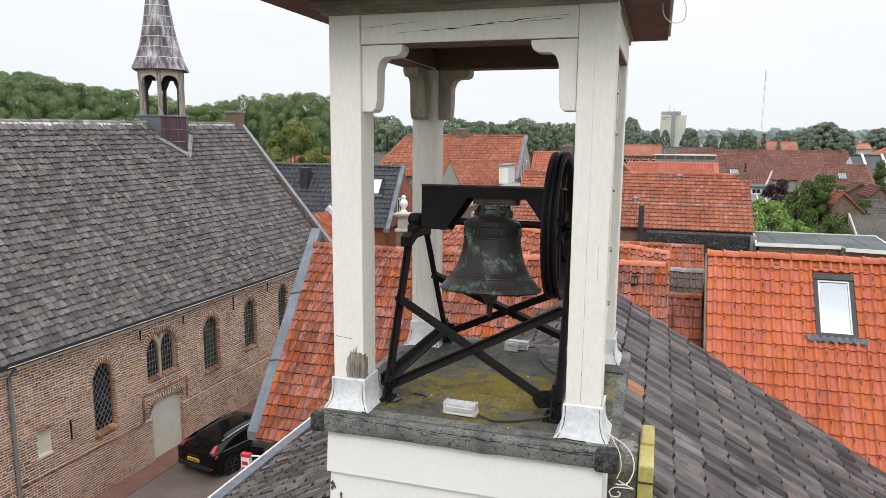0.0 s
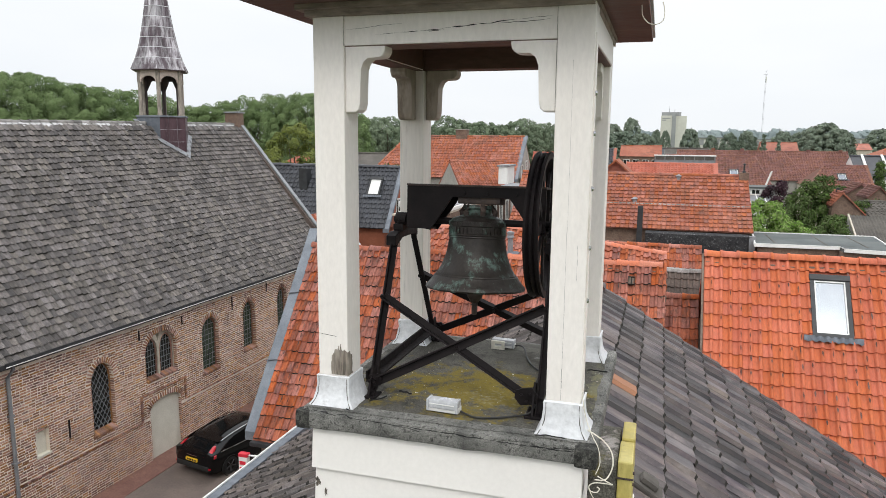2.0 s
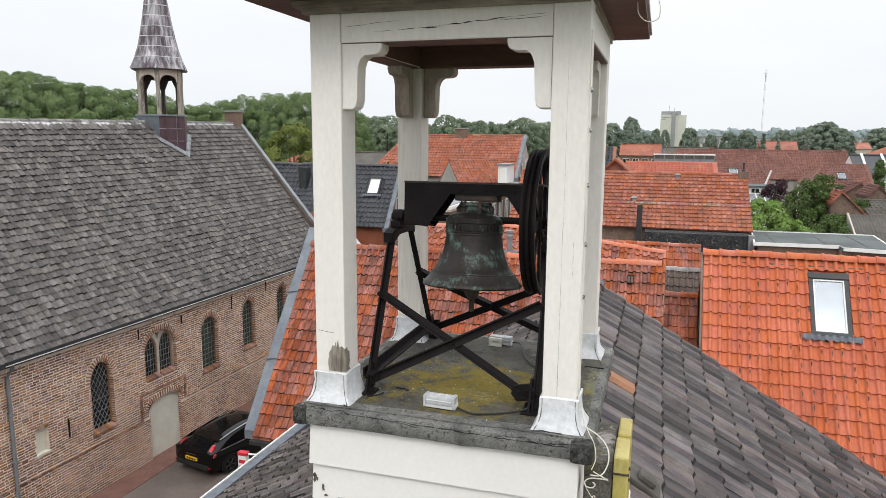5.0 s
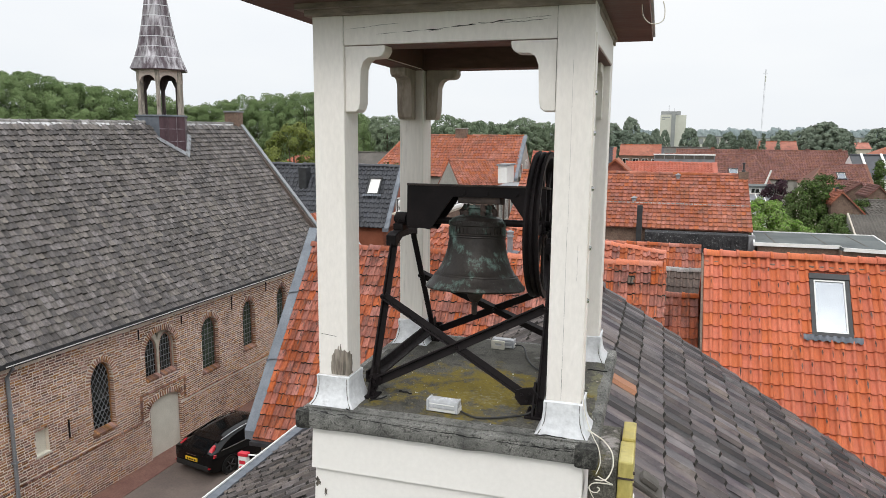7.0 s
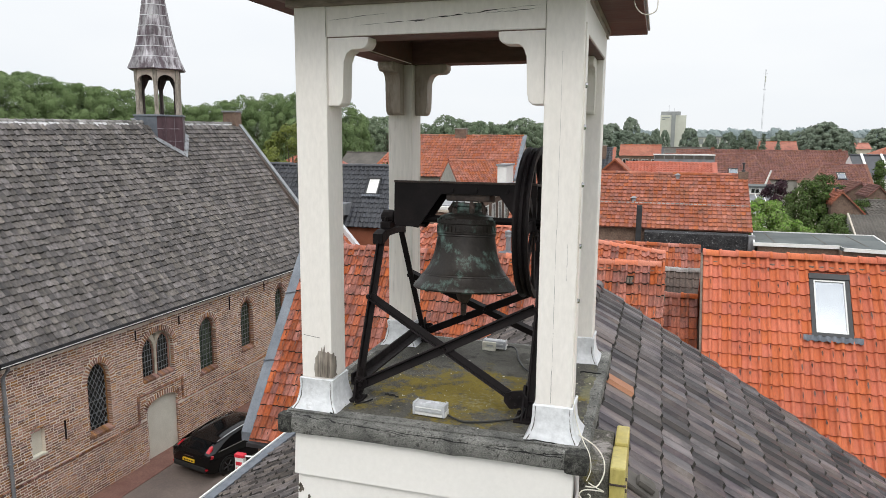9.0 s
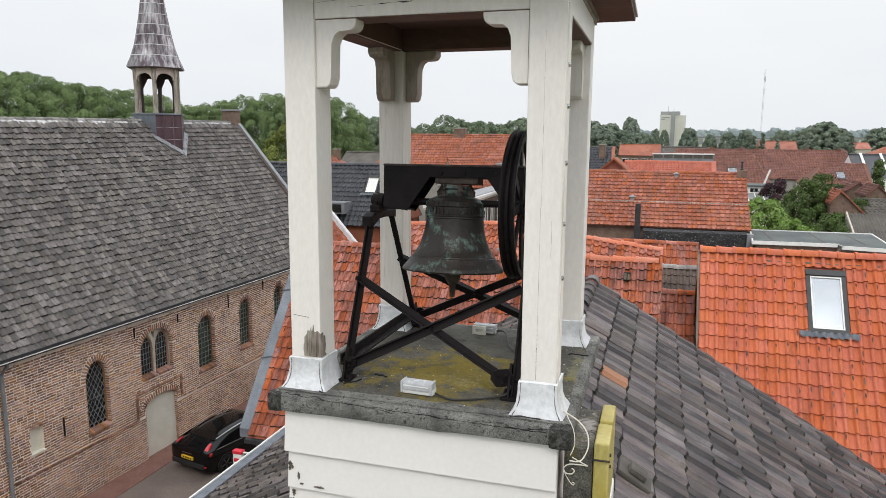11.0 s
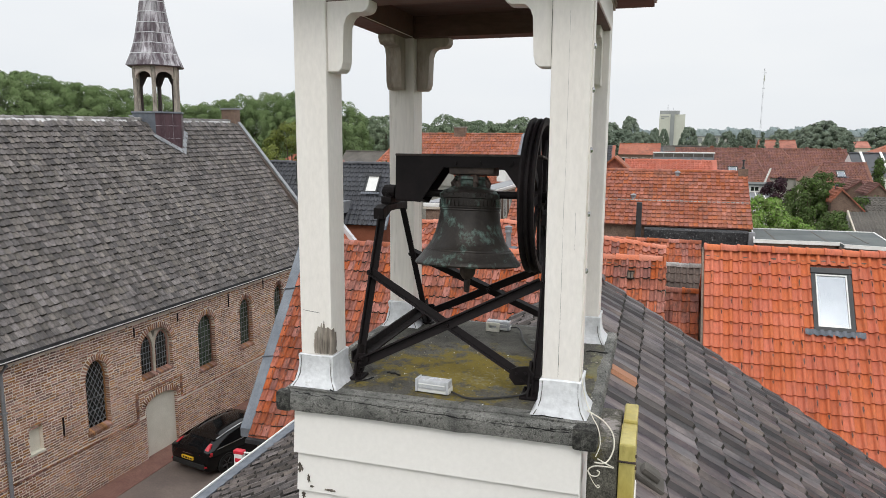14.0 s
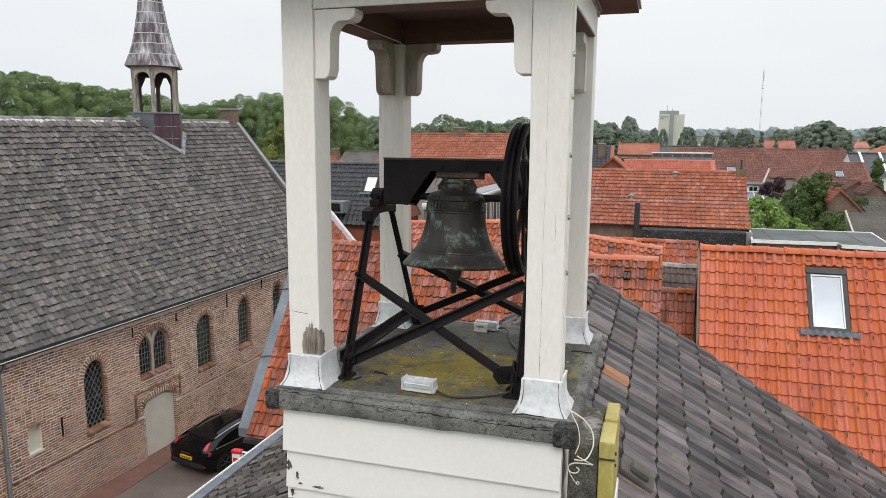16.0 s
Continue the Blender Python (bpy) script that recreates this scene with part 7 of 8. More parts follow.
for z, x1 in ((9.745, -1.335),):
    bm = bmesh.new()
    tube(bm, [(-1.395, PY0, z + 0.004), (-1.36, PY0, z), (-1.32, PY0, z - 0.004)], 0.001, 5)
    part("crack", bm, M_DARK, turret)
# rotten foot of the front left post: two ragged patches round the corner
edge_l = [(-1.345, 9.567), (-1.349, 9.60), (-1.347, 9.625), (-1.341, 9.63), (-1.339, 9.66), (-1.333, 9.665), (-1.328, 9.683), (-1.316, 9.682), (-1.312, 9.70), (-1.307, 9.672), (-1.300, 9.71), (-1.297, 9.68), (-1.290, 9.678), (-1.283, 9.684), (-1.2685, 9.672), (-1.2685, 9.567)]
part("bare_patch", prism(bmesh.new(), edge_l, lambda a, b, d: (a, d, b), PY0 - 0.003, PY0 + 0.01), M_ROT, turret, "rotten bare grey wood at the foot of a post")
side = [(2.7005, 9.567), (2.7005, 9.672), (2.72, 9.675), (2.726, 9.655), (2.74, 9.655), (2.744, 9.61), (2.738, 9.58), (2.75, 9.567)]
part("bare_patch", prism(bmesh.new(), side, lambda a, b, d: (d, a, b), PX0 + PW - 0.01, PX0 + PW + 0.003), M_ROT, turret)
for k in range(7):   # fibres that stand out of the rot
    x = -1.343 + 0.011 * k
    bm = bmesh.new()
    tube(bm, [(x, PY0 - 0.003, 9.57), (x + 0.002, PY0 - 0.006, 9.61), (x + random.uniform(-0.003, 0.003), PY0 - 0.003, 9.645 + random.uniform(-0.02, 0.02))], 0.0022, 5)
    part("wood_fibre", bm, M_ROT, turret)

# roof: cornice, soffit, drip edge and a hipped lead top
EX0, EX1, EY0, EY1 = -1.635, -0.070, 2.445, 4.10
part("cornice", holed([(PX0 - 0.02, PY0 - 0.03), (PX1 - 0.004, PY0 - 0.03), (PX1 - 0.004, PY1 + 0.03), (PX0 - 0.02, PY1 + 0.03)], [[(PX0 + 0.01, PY0 + 0.01), (PX1 - 0.02, PY0 + 0.01), (PX1 - 0.02, PY1 - 0.01), (PX0 + 0.01, PY1 - 0.01)]], lambda u, v, d: (u, v, d), TOPZ - 0.012, TOPZ + 0.012), M_EAVE, turret, "weathered wooden cornice")
part("cornice", holed([(PX0 - 0.05, PY0 - 0.06), (PX1 + 0.002, PY0 - 0.06), (PX1 + 0.002, PY1 + 0.06), (PX0 - 0.05, PY1 + 0.06)], [[(PX0, PY0), (PX1 - 0.02, PY0), (PX1 - 0.02, PY1), (PX0, PY1)]], lambda u, v, d: (u, v, d), TOPZ + 0.012, TOPZ + 0.034), M_EAVE, turret)
part("ceiling", bx(PX0 + 0.02, PX1 - 0.02, PY0 + 0.02, PY1 - 0.02, TOPZ - 0.02, TOPZ + 0.03), M_BROWN, turret, "dark brown boarded ceiling")
part("soffit", bx(EX0, EX1, EY0, EY1, TOPZ + 0.034, TOPZ + 0.056, bevel=0.004), M_BROWN, turret, "dark brown soffit board")
part("drip_edge", bx(EX0 - 0.012, EX1 + 0.012, EY0 - 0.012, EY1 + 0.012, TOPZ + 0.056, TOPZ + 0.074, bevel=0.004), M_LEAD, turret, "pale lead drip edge")
cx, cy = (EX0 + EX1) / 2, (EY0 + EY1) / 2
bm = bmesh.new()
prev = None
for z, k in ((0.074, 1.0), (0.16, 0.82), (0.32, 0.62), (0.6, 0.4), (1.0, 0.14), (1.12, 0.02)):
    hx, hy = (EX1 - EX0) / 2 * k, (EY1 - EY0) / 2 * k
    ring = [bm.verts.new((cx + sx * hx, cy + sy * hy, TOPZ + z)) for sx, sy in ((-1, -1), (1, -1), (1, 1), (-1, 1))]
    if prev:
        for i in range(4):
            bm.faces.new((prev[i], prev[(i + 1) % 4], ring[(i + 1) % 4], ring[i]))
    prev = ring
bm.faces.new(prev)
part("roof", bm, M_LEAD_BLUE, turret, "swept lead roof")

# ---- bell frame of black steel ----
FXL, FXR, FA, FZ = -1.232, -0.452, 3.29, 10.175
LEG_F, LEG_R, TOP_F, TOP_R, LEG_TOP = 2.85, 3.83, 3.158, 3.435, 10.125       # feet and heads of the legs along y
bell_frame = thing("bell_trestle", "black painted steel trestle of angle irons with crossed braces", "trestle")
hex_bolt = lambda bm, p, q, r=0.011, h=0.014: lathe(bm, [(0.0, 0.0), (r, 0.0), (r, h), (r * 0.55, h), (r * 0.55, h + 0.008), (0.0, h + 0.008)], 6, basis(p, q))
for x in (FXL, FXR):
    for s, yf, yt in ((-1, LEG_F, TOP_F), (1, LEG_R, TOP_R)):
        foot = (x, yf, SLAB + 0.01)
        bm = angle_iron(bmesh.new(), foot, (x, yt, LEG_TOP), 0.032, 0.007, up=(1, 0, 0), flip=s)
        part("leg", bm, M_IRON, bell_frame)
        bm = bmesh.new()
        box(bm, x - 0.045, x + 0.045, yf - 0.045, yf + 0.045, SLAB + 0.004, SLAB + 0.016, 0.003)
        hex_bolt(bm, (x + 0.03, yf - 0.02, SLAB + 0.016), (x + 0.03, yf - 0.02, 20))
        hex_bolt(bm, (x - 0.03, yf + 0.02, SLAB + 0.016), (x - 0.03, yf + 0.02, 20))
        part("foot_plate", bm, M_IRON, bell_frame)
        gx = 0.012 if x == FXL else -0.012
        bm = prism(bmesh.new(), [(yf + s * 0.04, SLAB + 0.016), (yf - s * 0.02, SLAB + 0.15), (yf - s * 0.085, SLAB + 0.12), (yf - s * 0.115, SLAB + 0.07), (yf - s * 0.06, SLAB + 0.016)], lambda a, b, d: (d, a, b), x + gx - 0.004, x + gx + 0.004)
        part("gusset", bm, M_IRON, bell_frame)
        # rounded joint plate that ties the crossed braces to the foot
        rp = 0.55 if x == FXL else 0.85
        cx_, cz_ = x + (0.03 if x == FXL else -0.045), SLAB + 0.088
        bm = prism(bmesh.new(), [(cx_ + rp * 0.062 * math.cos(a * math.tau / 8 + 0.3), cz_ + rp * (0.044 + 0.012 * (a % 2)) * math.sin(a * math.tau / 8 + 0.3)) for a in range(8)], lambda a, b, d: (a, yf - s * 0.004 + d, b), -0.005, 0.005)
        for dx, dz in ((-0.022, 0.01), (0.02, 0.018), (0.004, -0.022)):
            hex_bolt(bm, (cx_ + dx * rp, yf - 0.008, cz_ + dz * rp), (cx_ + dx * rp, -5, cz_ + dz * rp), 0.008, 0.009)
        part("joint_plate", bm, M_IRON, bell_frame)
    bm = angle_iron(bmesh.new(), (x, LEG_F + 0.02, SLAB + 0.075), (x, LEG_R - 0.02, SLAB + 0.075), 0.05, 0.008)
    part("tie", bm, M_IRON, bell_frame)
    # head plate across the two legs, drooping at its ends
    bm = prism(bmesh.new(), [(TOP_F - 0.025, LEG_TOP - 0.035), (TOP_F + 0.02, LEG_TOP - 0.03), (TOP_F + 0.07, LEG_TOP + 0.0), (TOP_R - 0.05, LEG_TOP + 0.0), (TOP_R + 0.02, LEG_TOP - 0.02), (TOP_R + 0.02, LEG_TOP + 0.028), (TOP_F + 0.02, LEG_TOP + 0.028), (TOP_F - 0.025, LEG_TOP + 0.014)], lambda a, b, d: (d, a, b), x - 0.026, x + 0.026, 0.004)
    part("head_plate", bm, M_IRON, bell_frame)
    bm = bmesh.new()
    box(bm, x - 0.026, x + 0.026, FA - 0.062, FA + 0.062, LEG_TOP + 0.028, FZ + 0.012, 0.006)
    lathe(bm, [(0.0, -0.028), (0.034, -0.028), (0.036, 0.0), (0.034, 0.028), (0.0, 0.028)], 16, Matrix.Translation((x, FA, FZ + 0.03)) @ Matrix.Rotation(radians(90), 4, "Y"))
    for dy in (-0.047, 0.047):
        hex_bolt(bm, (x, FA + dy, FZ + 0.01), (x, FA + dy, 20))
    part("bearing", bm, M_IRON, bell_frame)
for s, yf, yt in ((-1, LEG_F, TOP_F), (1, LEG_R, TOP_R)):
    t = 0.61
    lo, hi = yf - s * 0.02, yf + (yt - yf) * t
    za, zb = SLAB + 0.055, SLAB + 0.01 + (LEG_TOP - SLAB) * t
    up = (0, s, 0.3)
    o = s * 0.012
    part("brace", angle_iron(bmesh.new(), (FXL, lo + o, za), (FXR, hi + o, zb), 0.041, 0.007, up=up, flip=1), M_IRON, bell_frame)
    part("brace", angle_iron(bmesh.new(), (FXL, hi - o * 0.3, zb), (FXR, lo - o * 0.3, za), 0.036, 0.007, up=up, flip=-1), M_IRON, bell_frame)
    for x, y, z in (((FXL + FXR) / 2, (lo + hi) / 2, (za + zb) / 2), (FXL, hi, zb), (FXR, hi, zb)):
        part("bolt", hex_bolt(bmesh.new(), (x, y - 0.012, z), (x, y - 5, z), 0.012, 0.012), M_IRON, bell_frame)

# ---- the bell with its headstock and wheel, hanging at rest ----
BELL_TURN = -6.0
bell = thing("bell", "verdigris bronze bell on a black steel headstock with a wheel", "bell", pose(-0.836, FA, FZ + 0.03, BELL_TURN))
YT, YB = 0.168, -0.042
yoke_poly = [(-0.350, YT), (0.34, YT), (0.34, YB), (0.285, YB), (0.166, 0.118), (-0.115, 0.118), (-0.224, YB - 0.004), (-0.345, YB + 0.012)]
for y in (-0.062, 0.062):
    part("headstock_plate", prism(bmesh.new(), yoke_poly, lambda a, b, d: (a, d, b), y - 0.005, y + 0.005), M_IRON, bell)
part("headstock_flange", bx(-0.352, 0.342, -0.072, 0.072, YT, YT + 0.010, bevel=0.003), M_RUST, bell, "rusty top flange of the headstock")
for pts in ((-0.345, -0.228), (0.285, 0.34)):
    part("headstock_end", bx(pts[0], pts[1], -0.058, 0.058, YB, YB + 0.01), M_IRON, bell)
part("headstock_end", bx(-0.350, -0.340, -0.058, 0.058, YB + 0.012, YT), M_IRON, bell)
part("headstock_block", bx(-0.092, 0.120, -0.056, 0.056, 0.088, YT - 0.02, bevel=0.006), M_RUST, bell)
part("gudgeon", lathe(bmesh.new(), [(0, -0.435), (0.017, -0.435), (0.017, 0.42), (0, 0.42)], 12, Matrix.Rotation(radians(90), 4, "Y")), M_IRON, bell)
for x in (-0.06, 0.055, 0.2):
    part("bolt", lathe(bmesh.new(), [(0.0, -0.006), (0.011, -0.006), (0.011, 0.006), (0.0, 0.006)], 6, Matrix.Translation((x, -0.072, YT - 0.03)) @ Matrix.Rotation(radians(90), 4, "X")), M_IRON, bell)
# bronze body: outside and inside profile from the crown to the lip
BS = 0.885
prof_out = [(0.0, 0.094), (0.068, 0.092), (0.071, 0.076), (0.064, 0.068), (0.064, 0.050), (0.072, 0.040), (0.090, 0.032), (0.118, 0.020), (0.130, 0.004), (0.131, -0.012), (0.135, -0.016), (0.135, -0.022), (0.131, -0.026), (0.131, -0.062), (0.136, -0.066), (0.136, -0.073), (0.132, -0.077), (0.134, -0.084), (0.131, -0.088), (0.138, -0.15), (0.149, -0.20), (0.164, -0.245), (0.184, -0.283), (0.189, -0.287), (0.191, -0.293), (0.196, -0.297), (0.205, -0.315), (0.222, -0.340), (0.231, -0.352), (0.234, -0.362), (0.229, -0.370)]
body = part("bell_body", lathe(bmesh.new(), [(r * 1.05, z * BS) for r, z in prof_out], 48), M_BRONZE, bell, "verdigris bronze bell body with moulded bands", 25)
prof_in = [(0.2285, -0.370), (0.215, -0.358), (0.19, -0.31), (0.165, -0.27), (0.14, -0.21), (0.124, -0.13), (0.118, -0.04), (0.10, 0.0), (0.0, 0.012)]
part("bell_inside", lathe(bmesh.new(), [(r * 1.05, z * BS) for r, z in prof_in], 48), M_BRONZE_IN, bell, "", 40)
rng_l = random.Random(4)
for k in range(42):   # relief band under the shoulder
    a = k / 42 * math.tau
    h = rng_l.uniform(0.008, 0.02)
    bm = box(bmesh.new(), -0.005, 0.005, -0.003, 0.003, -h, h, 0.0, Matrix.Rotation(a, 4, "Z") @ Matrix.Translation((0, -0.139, -0.044)))
    part("relief", bm, M_BRONZE, body)
for k in range(70):   # leaf frieze at the shoulder
    a = k / 70 * math.tau
    w, h = rng_l.uniform(0.004, 0.008), rng_l.uniform(0.006, 0.011)
    bm = box(bmesh.new(), -w, w, -0.003, 0.002, -h, h, 0.0, Matrix.Rotation(a, 4, "Z") @ Matrix.Translation((0, -0.1395, -0.008 + rng_l.uniform(-0.003, 0.003))) @ Matrix.Rotation(rng_l.uniform(-0.7, 0.7), 4, "Y"))
    part("relief", bm, M_BRONZE, body)
for a in range(0, 360, 60):   # crown loops
    bm = bmesh.new()
    m = Matrix.Rotation(radians(a), 4, "Z")
    tube(bm, [m @ Vector((0.03, 0, 0.06)), m @ Vector((0.07, 0, 0.075)), m @ Vector((0.085, 0, 0.05)), m @ Vector((0.08, 0, 0.02))], 0.013, 8)
    part("crown_loop", bm, M_RUST, bell, "", 40)
bm = bmesh.new()
tube(bm, [(0, 0, 0.0), (0, 0, -0.20), (0, 0, -0.33)], [0.012, 0.014, 0.018], 8)
lathe(bm, [(0.0, -0.40), (0.02, -0.395), (0.036, -0.37), (0.038, -0.35), (0.03, -0.325), (0.0, -0.31)], 16)
lathe(bm, [(0.0, -0.46), (0.013, -0.455), (0.016, -0.40), (0.0, -0.39)], 10)
part("clapper", bm, M_RUST, bell, "rusty iron clapper", 40)
# wheel: two flanged rims on spokes
WX, WR = 0.280, 0.345
wheel = part("wheel", lathe(bmesh.new(), [(WR - 0.03, -0.032), (WR, -0.034), (WR + 0.004, -0.024), (WR - 0.012, -0.012), (WR - 0.016, 0.0), (WR - 0.012, 0.012), (WR + 0.004, 0.024), (WR, 0.034), (WR - 0.03, 0.032), (WR - 0.035, 0.0), (WR - 0.03, -0.032)], 56, Matrix.Translation((WX + 0.04, 0, 0.0)) @ Matrix.Rotation(radians(90), 4, "Y")), M_IRON, bell, "black grooved bell wheel", 30)
for k in range(8):
    a = k / 8 * math.tau + 0.2
    bm = bar(bmesh.new(), (WX + 0.04, 0, 0), (WX + 0.04, (WR - 0.02) * math.cos(a), (WR - 0.02) * math.sin(a)), 0.012, 0.04)
    part("spoke", bm, M_IRON, wheel)
part("rope", lathe(bmesh.new(), [(WR - 0.012, -0.010), (WR - 0.002, -0.006), (WR, 0.0), (WR - 0.002, 0.006), (WR - 0.012, 0.010)], 56, Matrix.Translation((WX + 0.04, 0, 0.0)) @ Matrix.Rotation(radians(90), 4, "Y")), M_IRON, wheel, "", 30)

# ---- lamps, cables, yellow post beside the base ----
def flood(m, label):
    lamp = thing("floodlight", label, "lamp", m, "floodlights on the slab")
    part("housing", bx(-0.082, 0.082, -0.028, 0.030, 0.004, 0.034, bevel=0.006), M_PLASTIC, lamp)
    part("diffuser", bx(-0.070, 0.070, -0.034, 0.024, 0.020, 0.066, bevel=0.010), M_FROST, lamp, "frosted cover")
    for x in (-0.082, 0.066):
        part("end_cap", bx(x + 0.002, x + 0.014, -0.035, 0.029, 0.006, 0.067, bevel=0.006), M_FROST, lamp, "greyed end cap")
    for z in (0.044,):
        part("rib", bx(-0.064, 0.064, -0.037, -0.033, z, z + 0.004), M_WHITE_TRIM, lamp)
    return lamp


flood(pose(-0.845, 2.775, SLAB + 0.006, 0, 0, -3) @ Matrix.Scale(0.9, 4), "small white tubular floodlight lying on the felt slab")
lamp2 = flood(pose(-0.80, 3.80, SLAB + 0.006, 0, 0, -4) @ Matrix.Scale(0.8, 4), "small white floodlight with a bracket on the felt slab")
part("bracket", holed([(-0.075, 0.0), (0.02, 0.0), (0.02, 0.06), (-0.075, 0.06)], [[(-0.05, 0.02), (0.0, 0.02), (0.0, 0.042), (-0.05, 0.042)]], lambda u, v, d: (u, d, v), -0.065, -0.05), M_CABLE_W, lamp2)


def cable(name, label, pts, r, material, n=7):
    bm = tube(bmesh.new(), smooth_path(pts, n), r, 7)
    ob = new(name, mesh_of(bm, name, material, 60))
    return tagged(ob, label, "cable")


Z = SLAB + 0.012
cable("lamp_cable", "black lamp cable lying across the slab", [(-0.765, 2.76, Z + 0.01), (-0.70, 2.74, Z), (-0.64, 2.75, Z), (-0.56, 2.79, Z), (-0.48, 2.83, Z + 0.01), (-0.455, 2.84, Z + 0.05)], 0.0045, M_CABLE_B)
cable("lamp_cable", "black lamp cable lying across the slab", [(-0.735, 3.80, Z + 0.01), (-0.68, 3.76, Z + 0.02), (-0.63, 3.62, Z), (-0.58, 3.50, Z), (-0.52, 3.42, Z)], 0.0045, M_CABLE_B)


# ---- parked cars ----
def hatchback(label, m):
    car = thing("car", label, "car", m, "cars parked in the street")
    # stations along the length: y, sill, belt, roof, half widths at sill, belt and roof
    st = [(0.00, 0.42, 0.86, 0.90, 0.66, 0.70, 0.62), (0.06, 0.28, 0.92, 0.97, 0.80, 0.82, 0.62), (0.25, 0.22, 0.95, 1.05, 0.87, 0.87, 0.56), (0.62, 0.20, 0.95, 1.17, 0.89, 0.885, 0.58),
          (1.2, 0.20, 0.94, 1.315, 0.90, 0.89, 0.63), (1.9, 0.20, 0.92, 1.385, 0.90, 0.89, 0.64), (2.5, 0.20, 0.90, 1.37, 0.90, 0.885, 0.62), (3.0, 0.20, 0.89, 1.16, 0.90, 0.88, 0.66), (3.35, 0.20, 0.88, 0.95, 0.89, 0.87, 0.72), (3.9, 0.22, 0.78, 0.83, 0.86, 0.82, 0.66), (4.28, 0.30, 0.62, 0.66, 0.74, 0.68, 0.5), (4.36, 0.40, 0.54, 0.56, 0.6, 0.55, 0.4)]
    bm = bmesh.new()
    rings = []
    for y, s, b, r, ws, wb, wr in st:
        ring = []
        for u, v in ((-ws * 0.94, s), (-ws, s + 0.14), (-wb - 0.015, (s + b) / 2 + 0.08), (-wb, b), (-wr - (wb - wr) * 0.16, b + (r - b) * 0.78), (-wr * 0.86, r - 0.012), (-wr * 0.4, r + 0.012)):
            ring.append((u, v))
        ring = ring + [(-u, v) for u, v in ring[::-1]]
        rings.append([bm.verts.new((u, y, v)) for u, v in ring])
    k = len(rings[0])
    for a, b in zip(rings, rings[1:]):
        for i in range(k):
            bm.faces.new((a[i], a[(i + 1) % k], b[(i + 1) % k], b[i]))
    bm.faces.new(rings[0])
    bm.faces.new(rings[-1][::-1])
    body = part("body", bm, M_CAR, car, "glossy black bodywork", 28)
    part("rear_window", prism(bmesh.new(), [(-0.58, 0.95), (0.58, 0.95), (0.50, 1.13), (-0.50, 1.13)], lambda a, b, d: (a, 0.12 + (b - 0.95) * 2.6 + d, b + 0.035), -0.035, 0.03), M_CARGLASS, car)
    part("spoiler", prism(bmesh.new(), [(-0.60, 0.44), (0.60, 0.44), (0.56, 0.72), (-0.56, 0.72)], lambda a, b, d: (a, b + 0.12, 1.165 + (b - 0.44) * 0.25 + d), -0.012, 0.014), M_CAR, car)
    for sx in (-1, 1):
        bm = prism(bmesh.new(), [(0.35, 0.97), (0.85, 0.965), (1.55, 0.95), (2.9, 0.93), (2.45, 1.27), (1.8, 1.31), (1.1, 1.23), (0.72, 1.12)], lambda a, b, d: (sx * (0.895 - (b - 0.94) * 0.52 + d), a, b), -0.02, 0.012)
        part("side_window", bm, M_CARGLASS, car)
        part("window_trim", tube(bmesh.new(), [(sx * 0.90, 0.4, 0.965), (sx * 0.905, 1.5, 0.95), (sx * 0.90, 2.9, 0.925)], 0.012, 6), M_CHROME, car, "chrome window strip")
        part("roof_rail", tube(bmesh.new(), smooth_path([(sx * 0.60, 0.66, 1.18), (sx * 0.635, 1.3, 1.325), (sx * 0.64, 2.0, 1.385), (sx * 0.62, 2.55, 1.34)], 4), 0.014, 6), M_CHROME, car, "", 60)
        lamp = prism(bmesh.new(), [(0.52, 0.84), (0.88, 0.80), (0.89, 0.90), (0.76, 0.95), (0.68, 1.10), (0.61, 1.12), (0.64, 0.94)], lambda a, b, d: (sx * a, 0.03 + max(0, a - 0.62) * 0.55 + max(0, b - 0.9) * 1.5 + d, b), -0.035, 0.05)
        part("tail_lamp", lamp, M_REDLAMP, car, "red tail lamp")
        part("reflector", bx(sx * 0.70 - 0.09, sx * 0.70 + 0.09, 0.0, 0.06, 0.42, 0.46), M_REDLAMP, car)
        part("mirror", bx(sx * 0.98 - 0.09, sx * 0.98 + 0.09, 2.62, 2.74, 0.94, 1.06, bevel=0.02), M_CAR, car)
        for y in (0.80, 3.46):
            mw = Matrix.Translation((sx * 0.80, y, 0.31)) @ Matrix.Rotation(radians(90), 4, "Y")
            wheel_ = part("wheel", lathe(bmesh.new(), [(0.21, -0.10), (0.30, -0.105), (0.315, -0.06), (0.315, 0.06), (0.30, 0.105), (0.21, 0.10), (0.21, -0.10)], 28, mw), M_TYRE, car, "black tyre", 40)
            part("rim", lathe(bmesh.new(), [(0.215, sx * 0.095), (0.20, sx * 0.10), (0.18, sx * 0.05), (0.05, sx * 0.06), (0.0, sx * 0.06)], 28, mw), M_TYRE, wheel_)
            for q in range(5):
                a = q * math.tau / 5
                part("spoke", bar(bmesh.new(), mw @ Vector((0.03 * math.cos(a), 0.03 * math.sin(a), sx * 0.085)), mw @ Vector((0.205 * math.cos(a), 0.205 * math.sin(a), sx * 0.09)), 0.05, 0.03, 0.006), M_RIM, wheel_, "alloy spoke")
            part("wheel_arch", lathe(bmesh.new(), [(0.345, 0.0), (0.365, 0.0), (0.365, sx * 0.05), (0.345, sx * 0.05)], 28, Matrix.Translation((sx * 0.868, y, 0.31)) @ Matrix.Rotation(radians(90), 4, "Y")), M_TYRE, car)
